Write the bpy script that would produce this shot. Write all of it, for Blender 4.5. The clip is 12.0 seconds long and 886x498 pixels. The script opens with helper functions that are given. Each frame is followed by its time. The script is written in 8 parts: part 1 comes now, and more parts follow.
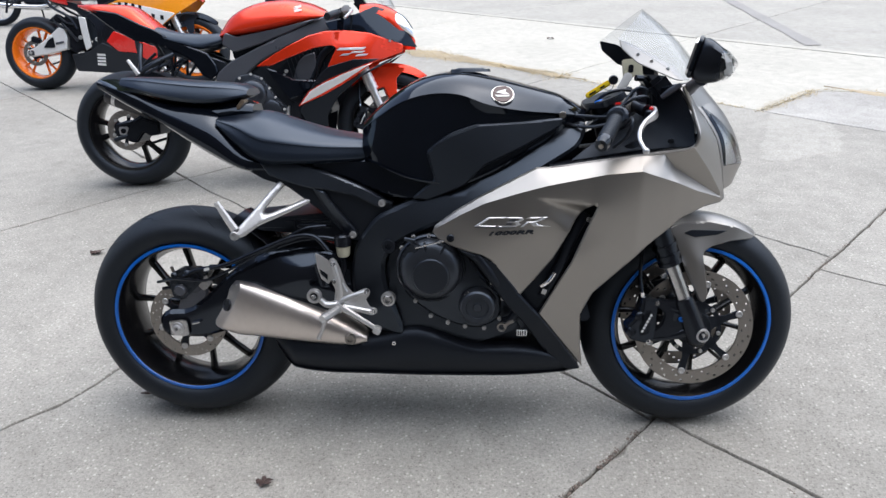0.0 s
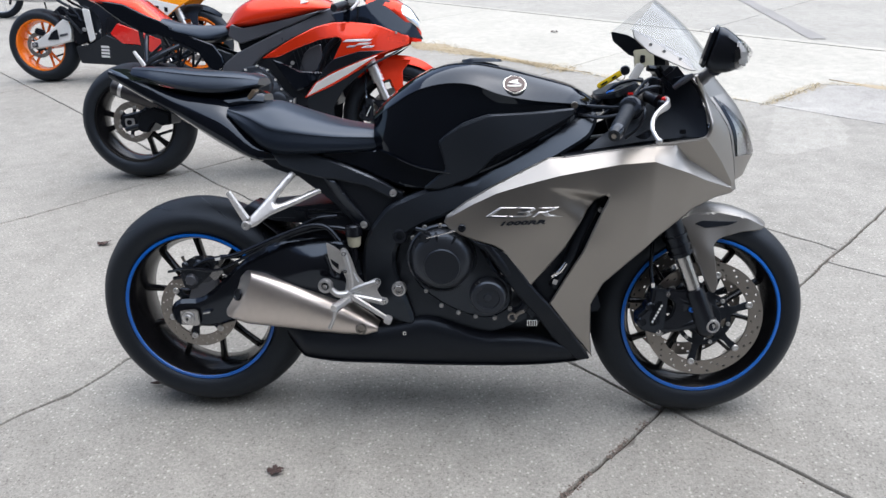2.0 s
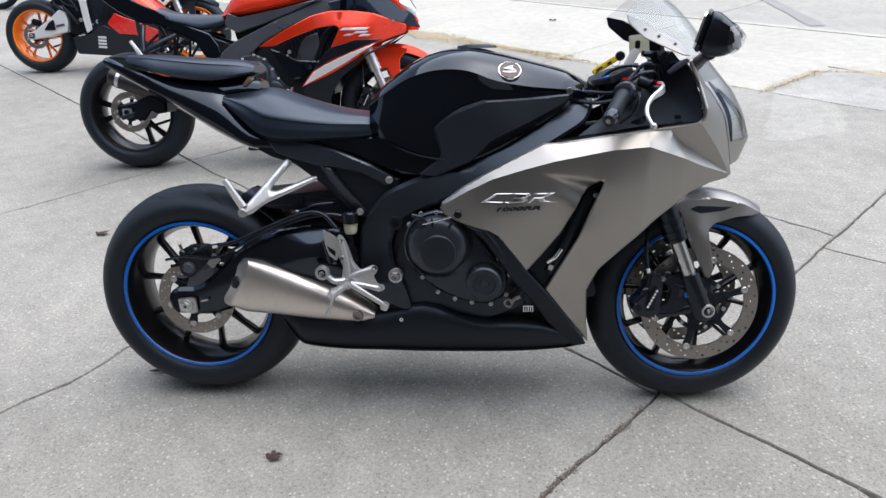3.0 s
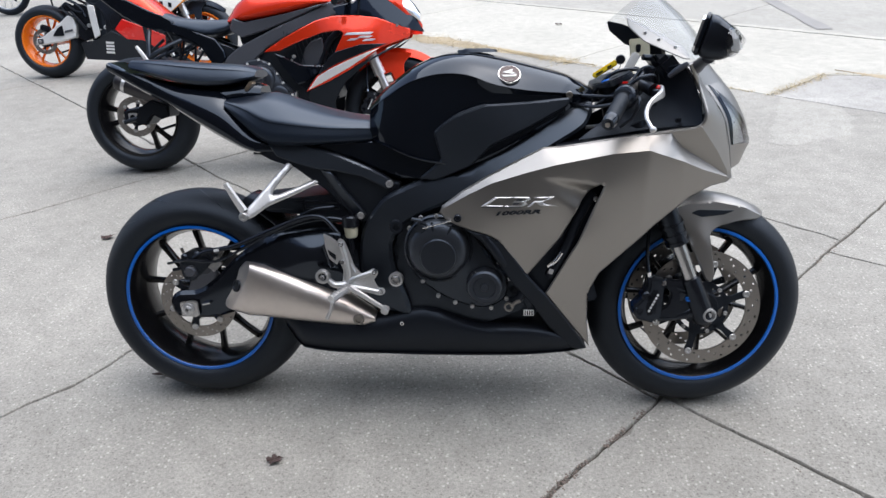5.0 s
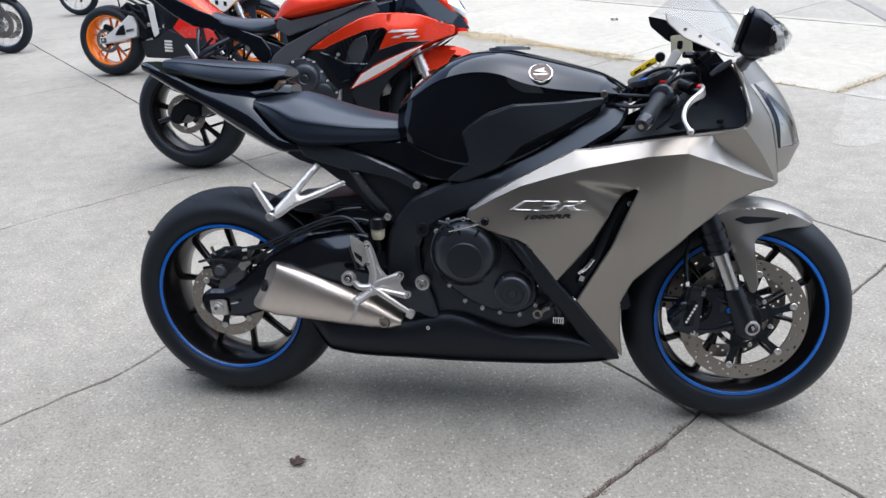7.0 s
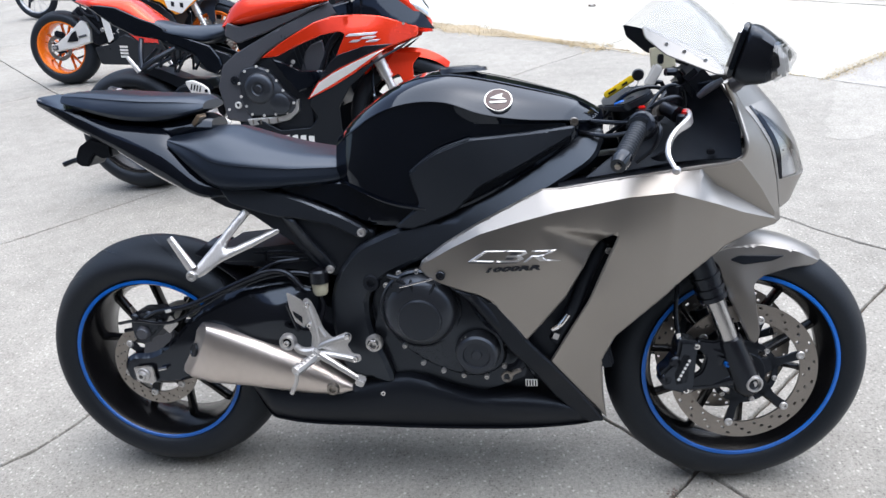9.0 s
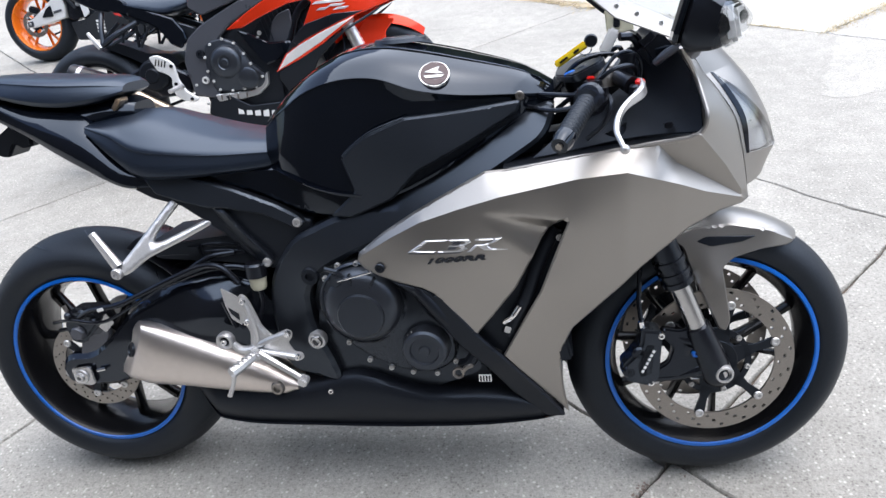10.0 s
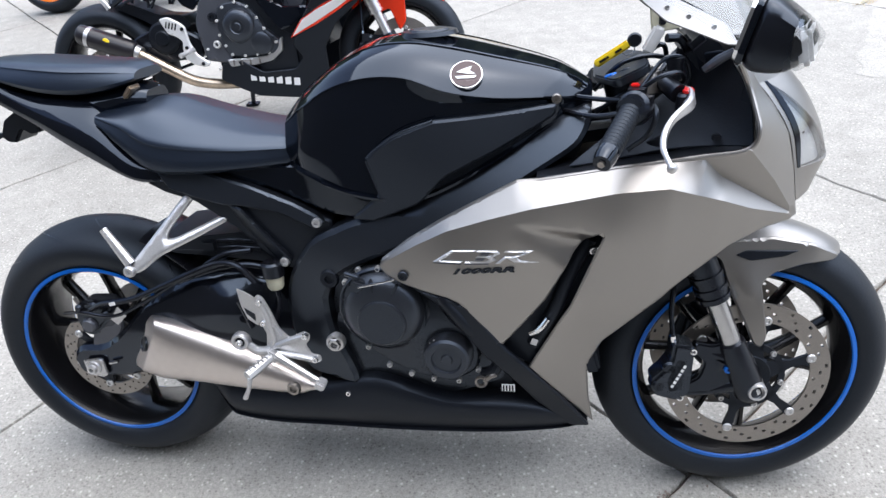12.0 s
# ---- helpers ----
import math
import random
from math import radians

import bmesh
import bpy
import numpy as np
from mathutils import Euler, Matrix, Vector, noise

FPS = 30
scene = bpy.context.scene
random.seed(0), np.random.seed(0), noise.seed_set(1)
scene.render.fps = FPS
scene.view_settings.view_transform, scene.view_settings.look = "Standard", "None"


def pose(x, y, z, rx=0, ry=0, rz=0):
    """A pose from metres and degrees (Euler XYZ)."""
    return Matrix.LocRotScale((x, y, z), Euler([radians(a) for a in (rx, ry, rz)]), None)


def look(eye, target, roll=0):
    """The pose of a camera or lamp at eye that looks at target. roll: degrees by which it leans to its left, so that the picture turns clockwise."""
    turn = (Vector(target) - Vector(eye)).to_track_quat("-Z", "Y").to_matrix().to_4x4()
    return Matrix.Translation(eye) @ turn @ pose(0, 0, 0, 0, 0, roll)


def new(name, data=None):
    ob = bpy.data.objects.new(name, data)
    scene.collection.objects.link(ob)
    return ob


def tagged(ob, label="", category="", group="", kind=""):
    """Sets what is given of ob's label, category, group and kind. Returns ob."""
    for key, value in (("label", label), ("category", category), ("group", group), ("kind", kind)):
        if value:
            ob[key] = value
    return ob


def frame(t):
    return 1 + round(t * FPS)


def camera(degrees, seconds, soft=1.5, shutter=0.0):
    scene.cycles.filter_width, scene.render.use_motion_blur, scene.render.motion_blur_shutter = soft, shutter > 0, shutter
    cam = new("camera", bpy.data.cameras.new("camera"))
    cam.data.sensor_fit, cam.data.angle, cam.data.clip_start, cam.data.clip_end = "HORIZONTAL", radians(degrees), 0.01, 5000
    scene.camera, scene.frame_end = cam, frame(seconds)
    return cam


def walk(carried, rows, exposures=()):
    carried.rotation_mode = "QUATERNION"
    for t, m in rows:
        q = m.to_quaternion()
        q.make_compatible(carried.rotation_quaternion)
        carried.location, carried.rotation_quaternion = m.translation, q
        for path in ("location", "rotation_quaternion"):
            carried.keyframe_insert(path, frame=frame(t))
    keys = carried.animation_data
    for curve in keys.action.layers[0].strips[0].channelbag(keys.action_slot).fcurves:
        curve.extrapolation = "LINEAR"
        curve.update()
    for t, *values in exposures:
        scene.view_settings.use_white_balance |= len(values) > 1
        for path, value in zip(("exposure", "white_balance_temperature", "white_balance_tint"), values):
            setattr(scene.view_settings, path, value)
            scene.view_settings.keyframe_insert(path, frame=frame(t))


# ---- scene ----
cam = camera(65.7, 12.0)
PATH = [
    (0, (0.888, -1.617, 1.342), (0.714, 0.169, 0.457), -1.9),
    (0.5, (0.874, -1.622, 1.339), (0.715, 0.162, 0.449), -2.1),
    (1, (0.862, -1.624, 1.337), (0.701, 0.154, 0.437), -2.2),
    (1.5, (0.857, -1.625, 1.335), (0.68, 0.15, 0.431), -2.1),
    (2, (0.862, -1.627, 1.334), (0.686, 0.151, 0.435), -1.8),
    (2.5, (0.868, -1.628, 1.326), (0.699, 0.141, 0.408), -1.9),
    (3, (0.873, -1.637, 1.327), (0.697, 0.128, 0.404), -2.1),
    (5, (0.892, -1.636, 1.326), (0.694, 0.133, 0.414), -2.4),
    (5.5, (0.912, -1.628, 1.322), (0.708, 0.136, 0.402), -2.7),
    (6, (0.943, -1.618, 1.323), (0.726, 0.145, 0.405), -2.8),
    (6.5, (0.966, -1.613, 1.318), (0.665, 0.147, 0.417), -3.7),
    (7, (0.955, -1.578, 1.317), (0.6, 0.166, 0.404), -3.7),
    (7.5, (0.905, -1.505, 1.343), (0.619, 0.259, 0.446), -1.9),
    (7.7, (0.893, -1.483, 1.344), (0.681, 0.302, 0.468), -1.5),
    (9.3, (1.06, -1.23, 1.33), (0.727, 0.488, 0.361), -6.1),
    (9.5, (1.099, -1.198, 1.327), (0.772, 0.513, 0.346), -6.2),
    (10, (1.105, -1.144, 1.304), (0.757, 0.534, 0.271), -7.7),
    (10.5, (1.055, -1.082, 1.31), (0.655, 0.54, 0.21), -8.9),
    (11, (1.008, -1.092, 1.327), (0.602, 0.467, 0.142), -8.6),
    (11.5, (1.012, -1.078, 1.351), (0.709, 0.534, 0.207), -6.6),
    (12, (1.061, -1.045, 1.358), (0.691, 0.556, 0.218), -7.0),
]
EXPOSURES = [(0, 0.92, 6360, 10.5), (5, 0.89, 6360, 10.5), (7.5, 0.94, 6370, 10.5), (9.5, 1.27, 6290, 11), (10.0, 1.33, 6280, 11), (12, 1.34, 6210, 11)]
walk(cam, [(t, look(eye, target, roll)) for t, eye, target, roll in PATH], EXPOSURES)

# ---- light ----
world = bpy.data.worlds.new("sky")
scene.world = world
world.use_nodes = True
wn = world.node_tree
wn.nodes.clear()
sky = wn.nodes.new("ShaderNodeTexSky")
sky.sky_type, sky.sun_disc = "NISHITA", False
sky.sun_elevation, sky.sun_rotation = radians(74), radians(60)
sky.air_density, sky.dust_density = 1.0, 3.0
hazy = wn.nodes.new("ShaderNodeHueSaturation")
hazy.inputs["Saturation"].default_value = 0.85
bg = wn.nodes.new("ShaderNodeBackground")
bg.inputs["Strength"].default_value = 0.11
wout = wn.nodes.new("ShaderNodeOutputWorld")
wn.links.new(sky.outputs[0], hazy.inputs["Color"])
wn.links.new(hazy.outputs[0], bg.inputs["Color"])
wn.links.new(bg.outputs[0], wout.inputs[0])
sun_data = bpy.data.lights.new("sun", "SUN")
sun_data.energy, sun_data.angle, sun_data.color = 2.2, radians(105), (0.965, 0.985, 1.0)
sun = new("sun", sun_data)
sun.matrix_world = look((3, 1.7, 12), (0, 0, 0))


# ---- materials ----
def material(name, colour, rough=0.5, metal=0.0, bump=0.0, scale=60.0, vary=0.12, coat=0.0, spec=0.5, coarse=3.0, wear=0.06, tint=(1.0, 1.0, 1.0)):
    """A surface with two scales of variation in tone and roughness, and a fine relief."""
    m = bpy.data.materials.new(name)
    m.use_nodes = True
    nt = m.node_tree
    b = nt.nodes["Principled BSDF"]
    b.inputs["Metallic"].default_value = metal
    b.inputs["Coat Weight"].default_value = coat
    b.inputs["Coat Roughness"].default_value = 0.04
    b.inputs["Specular IOR Level"].default_value = spec
    b.inputs["Specular Tint"].default_value = (*tint, 1)
    tc = nt.nodes.new("ShaderNodeTexCoord")
    big, fine = nt.nodes.new("ShaderNodeTexNoise"), nt.nodes.new("ShaderNodeTexNoise")
    big.inputs["Scale"].default_value, fine.inputs["Scale"].default_value = coarse, scale
    big.inputs["Detail"].default_value, fine.inputs["Detail"].default_value = 5, 4
    for n in (big, fine):
        nt.links.new(tc.outputs["Object"], n.inputs["Vector"])
    add = nt.nodes.new("ShaderNodeMath")
    add.operation = "ADD"
    nt.links.new(big.outputs["Fac"], add.inputs[0])
    nt.links.new(fine.outputs["Fac"], add.inputs[1])
    ramp = nt.nodes.new("ShaderNodeMapRange")
    ramp.inputs["From Min"].default_value, ramp.inputs["From Max"].default_value = 0.6, 1.4
    ramp.inputs["To Min"].default_value, ramp.inputs["To Max"].default_value = 1 - vary, 1 + vary
    nt.links.new(add.outputs[0], ramp.inputs["Value"])
    mul = nt.nodes.new("ShaderNodeVectorMath")
    mul.operation = "SCALE"
    mul.inputs[0].default_value = colour
    nt.links.new(ramp.outputs[0], mul.inputs["Scale"])
    nt.links.new(mul.outputs[0], b.inputs["Base Color"])
    rr = nt.nodes.new("ShaderNodeMapRange")
    rr.inputs["From Min"].default_value, rr.inputs["From Max"].default_value = 0.3, 0.7
    rr.inputs["To Min"].default_value, rr.inputs["To Max"].default_value = max(0.02, rough - wear), min(1, rough + wear)
    nt.links.new(big.outputs["Fac"], rr.inputs["Value"])
    nt.links.new(rr.outputs[0], b.inputs["Roughness"])
    if bump:
        bp = nt.nodes.new("ShaderNodeBump")
        bp.inputs["Strength"].default_value, bp.inputs["Distance"].default_value = bump, 0.002
        nt.links.new(fine.outputs["Fac"], bp.inputs["Height"])
        nt.links.new(bp.outputs[0], b.inputs["Normal"])
    return m


def concrete(name, base, warm, speck=0.45, stain=0.16):
    """Weathered concrete: cement paste, pale and dark aggregate, blotchy stains and a gritty relief; each piece a little different."""
    m = bpy.data.materials.new(name)
    m.use_nodes = True
    nt = m.node_tree
    L = nt.links.new
    b = nt.nodes["Principled BSDF"]
    tc = nt.nodes.new("ShaderNodeNewGeometry")

    def tex(kind, scale, detail=3):
        n = nt.nodes.new(kind)
        n.inputs["Scale"].default_value = scale
        if "Detail" in n.inputs:
            n.inputs["Detail"].default_value = detail
        L(tc.outputs["Position"], n.inputs["Vector"])
        return n

    def remap(src, a, bb, c, d):
        n = nt.nodes.new("ShaderNodeMapRange")
        for k, v in (("From Min", a), ("From Max", bb), ("To Min", c), ("To Max", d)):
            n.inputs[k].default_value = v
        L(src, n.inputs["Value"])
        return n.outputs[0]

    def math_node(op, a, bb):
        n = nt.nodes.new("ShaderNodeMath")
        n.operation = op
        for i, v in enumerate((a, bb)):
            if isinstance(v, (int, float)):
                n.inputs[i].default_value = v
            else:
                L(v, n.inputs[i])
        return n.outputs[0]

    blotch = tex("ShaderNodeTexNoise", 1.3, 8)
    mottled = tex("ShaderNodeTexNoise", 11, 6)
    grit = tex("ShaderNodeTexNoise", 240, 2)
    coarse_grit = tex("ShaderNodeTexNoise", 95, 3)
    stones = tex("ShaderNodeTexVoronoi", 92, 0)
    pits = tex("ShaderNodeTexVoronoi", 135, 0)
    info = nt.nodes.new("ShaderNodeObjectInfo")
    tone = remap(blotch.outputs["Fac"], 0.3, 0.7, 1 - stain, 1 + stain * 0.6)
    tone = math_node("MULTIPLY", tone, remap(mottled.outputs["Fac"], 0.3, 0.7, 0.90, 1.08))
    tone = math_node("MULTIPLY", tone, remap(grit.outputs["Fac"], 0.42, 0.58, 0.90, 1.08))
    tone = math_node("MULTIPLY", tone, remap(coarse_grit.outputs["Fac"], 0.42, 0.58, 0.90, 1.07))
    pale = remap(stones.outputs["Distance"], 0.16, 0.42, 1.0, 0.0)
    keep = nt.nodes.new("ShaderNodeSeparateColor")
    L(stones.outputs["Color"], keep.inputs[0])
    pick = math_node("GREATER_THAN", keep.outputs[0], 0.80)
    tone = math_node("ADD", tone, math_node("MULTIPLY", math_node("MULTIPLY", pale, pick), speck))
    keep2 = nt.nodes.new("ShaderNodeSeparateColor")
    L(pits.outputs["Color"], keep2.inputs[0])
    dark = math_node("MULTIPLY", remap(pits.outputs["Distance"], 0.24, 0.5, 1.0, 0.0), math_node("GREATER_THAN", keep2.outputs[1], 0.66))
    tone = math_node("SUBTRACT", tone, math_node("MULTIPLY", dark, 0.26))
    tone = math_node("MULTIPLY", tone, remap(info.outputs["Random"], 0, 1, 0.95, 1.04))
    mul = nt.nodes.new("ShaderNodeVectorMath")
    mul.operation = "SCALE"
    mul.inputs[0].default_value = tuple(base * w for w in warm)
    L(tone, mul.inputs["Scale"])
    L(mul.outputs[0], b.inputs["Base Color"])
    b.inputs["Roughness"].default_value = 0.88
    b.inputs["Specular IOR Level"].default_value = 0.25
    bp = nt.nodes.new("ShaderNodeBump")
    bp.inputs["Strength"].default_value, bp.inputs["Distance"].default_value = 0.22, 0.003
    L(math_node("ADD", grit.outputs["Fac"], math_node("MULTIPLY", mottled.outputs["Fac"], 1.5)), bp.inputs["Height"])
    L(bp.outputs[0], b.inputs["Normal"])
    return m


def clear(name, tint=(1, 1, 1), rough=0.02, amount=0.85, gloss=0.05, rim=0.5):
    """Clear plastic: mostly lets light through, with a glossy skin."""
    m = bpy.data.materials.new(name)
    m.use_nodes = True
    nt = m.node_tree
    out = nt.nodes["Material Output"]
    nt.nodes.remove(nt.nodes["Principled BSDF"])
    gl, tr, mix = nt.nodes.new("ShaderNodeBsdfGlossy"), nt.nodes.new("ShaderNodeBsdfTransparent"), nt.nodes.new("ShaderNodeMixShader")
    lw = nt.nodes.new("ShaderNodeLayerWeight")
    lw.inputs["Blend"].default_value = 0.5
    pw, mr = nt.nodes.new("ShaderNodeMath"), nt.nodes.new("ShaderNodeMapRange")
    pw.operation = "POWER"
    pw.inputs[1].default_value = 3.0
    mr.inputs["To Min"].default_value, mr.inputs["To Max"].default_value = gloss, rim
    nt.links.new(lw.outputs["Facing"], pw.inputs[0])
    nt.links.new(pw.outputs[0], mr.inputs["Value"])
    gl.inputs["Roughness"].default_value = rough
    tr.inputs["Color"].default_value = (*[c * amount for c in tint], 1)
    nt.links.new(mr.outputs[0], mix.inputs[0])
    nt.links.new(tr.outputs[0], mix.inputs[1])
    nt.links.new(gl.outputs[0], mix.inputs[2])
    nt.links.new(mix.outputs[0], out.inputs[0])
    return m


def brushed(name, colour, rough=0.3):
    """Brushed metal: fine streaks that run along the part."""
    m = material(name, colour, rough, 1.0, vary=0.05)
    nt = m.node_tree
    tc = nt.nodes.new("ShaderNodeTexCoord")
    mp = nt.nodes.new("ShaderNodeMapping")
    mp.inputs["Rotation"].default_value = (0, radians(20), 0)
    mp.inputs["Scale"].default_value = (600, 60, 6)
    n = nt.nodes.new("ShaderNodeTexNoise")
    n.inputs["Scale"].default_value = 1.0
    bp = nt.nodes.new("ShaderNodeBump")
    bp.inputs["Strength"].default_value, bp.inputs["Distance"].default_value = 0.25, 0.0008
    nt.links.new(tc.outputs["Object"], mp.inputs[0])
    nt.links.new(mp.outputs[0], n.inputs["Vector"])
    nt.links.new(n.outputs["Fac"], bp.inputs["Height"])
    nt.links.new(bp.outputs[0], nt.nodes["Principled BSDF"].inputs["Normal"])
    return m


COOL = (0.68, 0.81, 1.0)
CONCRETE = concrete("weathered_concrete", 0.325, (1.0, 0.962, 0.874), 0.55, 0.14)
APRON = concrete("pale_concrete", 0.465, (1.0, 0.964, 0.860), 0.2, 0.08)
STREET = concrete("street_concrete", 0.37, (1.0, 0.967, 0.878), 0.2, 0.1)
PATCH = concrete("grey_asphalt_patch", 0.40, (1.0, 0.97, 0.91), 0.45, 0.25)
DIRT = material("joint_dirt", (0.12, 0.095, 0.078), 0.95, bump=0.6, scale=120, vary=0.4)
CRUMB = material("joint_crumbs", (0.17, 0.135, 0.115), 0.95, scale=90, vary=0.5)
PALER = concrete("paler_concrete", 0.365, (1.0, 0.966, 0.878), 0.25, 0.10)
TAR = material("tar_seal", (0.27, 0.262, 0.25), 0.85, bump=0.3, scale=80, vary=0.2)
DRYGRASS = material("dry_grass", (0.42, 0.34, 0.2), 0.95, scale=30, vary=0.4)
RUBBER = material("tyre_rubber", (0.0095, 0.0105, 0.0125), 0.52, spec=0.42, bump=0.15, scale=200, vary=0.25, wear=0.1, tint=COOL)
GLOSS = material("gloss_black_paint", (0.003, 0.004, 0.007), 0.05, coat=0.15, spec=0.46, bump=0.10, scale=22, vary=0.1, wear=0.03, tint=COOL)
SATIN = material("satin_black_paint", (0.0065, 0.0065, 0.0085), 0.28, spec=0.50, bump=0.05, scale=300, vary=0.2, tint=COOL)
MATTE = material("matte_black_plastic", (0.007, 0.0078, 0.0105), 0.42, spec=0.34, bump=0.15, scale=400, vary=0.25, tint=COOL)
GRAIN = material("grained_black_plastic", (0.009, 0.0105, 0.014), 0.46, spec=0.60, bump=0.2, scale=500, vary=0.2, tint=COOL)
SPAR = material("black_frame_coating", (0.0075, 0.0085, 0.011), 0.34, spec=0.75, bump=0.08, scale=500, vary=0.15, tint=COOL)
SEAT = material("black_seat_vinyl", (0.006, 0.009, 0.016), 0.31, spec=0.75, bump=0.06, scale=350, vary=0.15, tint=COOL)
GREYFRAME = material("grey_frame_coating", (0.092, 0.098, 0.116), 0.32, 0.4, bump=0.06, scale=400, vary=0.15)
ENGINE = material("engine_dark_coat", (0.015, 0.0165, 0.020), 0.26, spec=0.6, bump=0.08, scale=300, vary=0.2, tint=COOL)
COVER = material("black_engine_cover", (0.024, 0.026, 0.031), 0.33, 0.25, spec=0.8, bump=0.05, scale=400, vary=0.15, tint=COOL)
SILVER = material("matte_grey_metallic", (0.343, 0.329, 0.313), 0.40, 1.0, bump=0.02, scale=900, vary=0.04)
BLUE = material("blue_rim_tape", (0.005, 0.13, 0.55), 0.3, vary=0.08)
RIM = material("black_rim_gloss", (0.006, 0.006, 0.007), 0.24, coat=0.04, spec=0.30, vary=0.15)
SWING = material("gloss_black_swingarm", (0.005, 0.0055, 0.008), 0.18, coat=0.1, spec=0.60, vary=0.2, tint=COOL)
ALLOY = material("cast_aluminium", (0.60, 0.60, 0.605), 0.37, 0.8, bump=0.08, scale=300, vary=0.14)
SLIDER = material("worn_chrome_slider", (0.50, 0.50, 0.51), 0.24, 1.0, vary=0.12)
MARK = material("bright_plated_plastic", (0.66, 0.66, 0.67), 0.40, 0.75, vary=0.08)
CHROME = material("polished_steel", (0.85, 0.85, 0.86), 0.14, 1.0, vary=0.05)
DISC = material("drilled_disc_steel", (0.30, 0.28, 0.26), 0.36, 0.9, bump=0.03, scale=300, vary=0.12)
STEEL = brushed("brushed_steel", (0.66, 0.61, 0.58), 0.40)
ORANGE_RED = material("metallic_orange_red", (0.84, 0.040, 0.006), 0.24, 0.5, coat=0.5, vary=0.08)
ORANGE = material("orange_paint", (0.85, 0.2, 0.012), 0.28, coat=0.5, vary=0.08)
AMBER = material("amber_paint", (0.85, 0.3, 0.01), 0.25, coat=0.7, vary=0.06)
RED = material("red_paint", (0.75, 0.014, 0.01), 0.28, coat=0.6, vary=0.08)
WHITE = material("white_paint", (0.78, 0.78, 0.77), 0.3, coat=0.5, vary=0.05)
SILVERPAINT = material("silver_painted_casting", (0.78, 0.78, 0.77), 0.32, 0.25, coat=0.3, vary=0.06)
CREAM = material("cream_plastic", (0.55, 0.53, 0.4), 0.45, vary=0.12)
YELLOW = material("yellow_tag", (0.90, 0.66, 0.02), 0.4, vary=0.1)
DARKRED = material("dark_red_enamel", (0.032, 0.008, 0.013), 0.25, vary=0.1)
PIPE = material("heat_tinted_steel", (0.56, 0.46, 0.36), 0.35, 1.0, vary=0.25, coarse=12)
CARBON = material("carbon_sleeve", (0.014, 0.013, 0.016), 0.38, coat=0.12, spec=0.4, scale=300, vary=0.35)
WALLPAINT = material("dark_unseen_wall", (0.06, 0.056, 0.052), 0.85, bump=0.3, scale=20, vary=0.15)
LENS = clear("clear_lens", (0.95, 0.96, 0.97), 0.02, 0.9, 0.12)
SCREEN = clear("clear_windscreen", (0.97, 0.98, 0.99), 0.02, 0.95, 0.025, 0.25)
MIRROR = material("mirror_glass", (0.8, 0.82, 0.84), 0.03, 1.0, vary=0.02, wear=0.01)


# ---- mesh helpers ----
def part(name, bm, mat, parent=None, label="", angle=32, xf=None):
    """Links a bmesh as one mesh object under a thing or a part."""
    me = bpy.data.meshes.new(name)
    if xf is not None:
        bm.transform(xf)
    bmesh.ops.recalc_face_normals(bm, faces=bm.faces[:])
    bm.to_mesh(me)
    bm.free()
    me.materials.append(mat)
    me.shade_smooth()
    me.set_sharp_from_angle(angle=radians(angle))
    ob = new(name, me)
    if parent is not None:
        ob.parent = parent
    if label:
        tagged(ob, label)
    return ob


def rounded(pts, r=0.012, k=4):
    """A polygon with its corners rounded off."""
    out = []
    n = len(pts)
    for i in range(n):
        p0, p, p1 = (Vector(pts[(i + d) % n]) for d in (-1, 0, 1))
        a, b = p0 - p, p1 - p
        ra, rb = min(r, 0.42 * a.length), min(r, 0.42 * b.length)
        s, e = p + a.normalized() * ra, p + b.normalized() * rb
        for j in range(k + 1):
            t = j / k
            out.append(tuple(s * (1 - t) ** 2 + p * 2 * t * (1 - t) + e * t * t))
    return out


def spline(pts, n=8, closed=False):
    """A smooth curve through points."""
    pts = [Vector(p) for p in pts]
    m = len(pts)
    out = []
    for i in range(m if closed else m - 1):
        if closed:
            p0, p1, p2, p3 = (pts[(i + d) % m] for d in (-1, 0, 1, 2))
        else:
            p1, p2 = pts[i], pts[i + 1]
            p0 = pts[i - 1] if i else p1 * 2 - p2
            p3 = pts[i + 2] if i + 2 < m else p2 * 2 - p1
        for j in range(n):
            t = j / n
            out.append(0.5 * (2 * p1 + (p2 - p0) * t + (2 * p0 - 5 * p1 + 4 * p2 - p3) * t * t + (3 * p1 - p0 - 3 * p2 + p3) * t ** 3))
    if not closed:
        out.append(pts[-1])
    return out


def surface(knots, ease=2e-4):
    """A smooth sheet w(x, z) through a few knots (x, z, w): a thin-plate spline."""
    k = np.array(knots, float)
    n = len(k)

    def u(d):
        return np.where(d > 1e-9, d * d * np.log(np.maximum(d, 1e-9)), 0.0)

    d = np.hypot(k[:, None, 0] - k[None, :, 0], k[:, None, 1] - k[None, :, 1])
    a = np.zeros((n + 3, n + 3))
    a[:n, :n] = u(d) + np.eye(n) * ease
    a[:n, n], a[:n, n + 1:] = 1, k[:, :2]
    a[n:, :n] = a[:n, n:].T
    sol = np.linalg.solve(a, np.r_[k[:, 2], 0, 0, 0])

    def f(x, z):
        dd = np.hypot(k[:, 0] - x, k[:, 1] - z)
        return float(u(dd) @ sol[:n] + sol[n] + sol[n + 1] * x + sol[n + 2] * z)

    return f


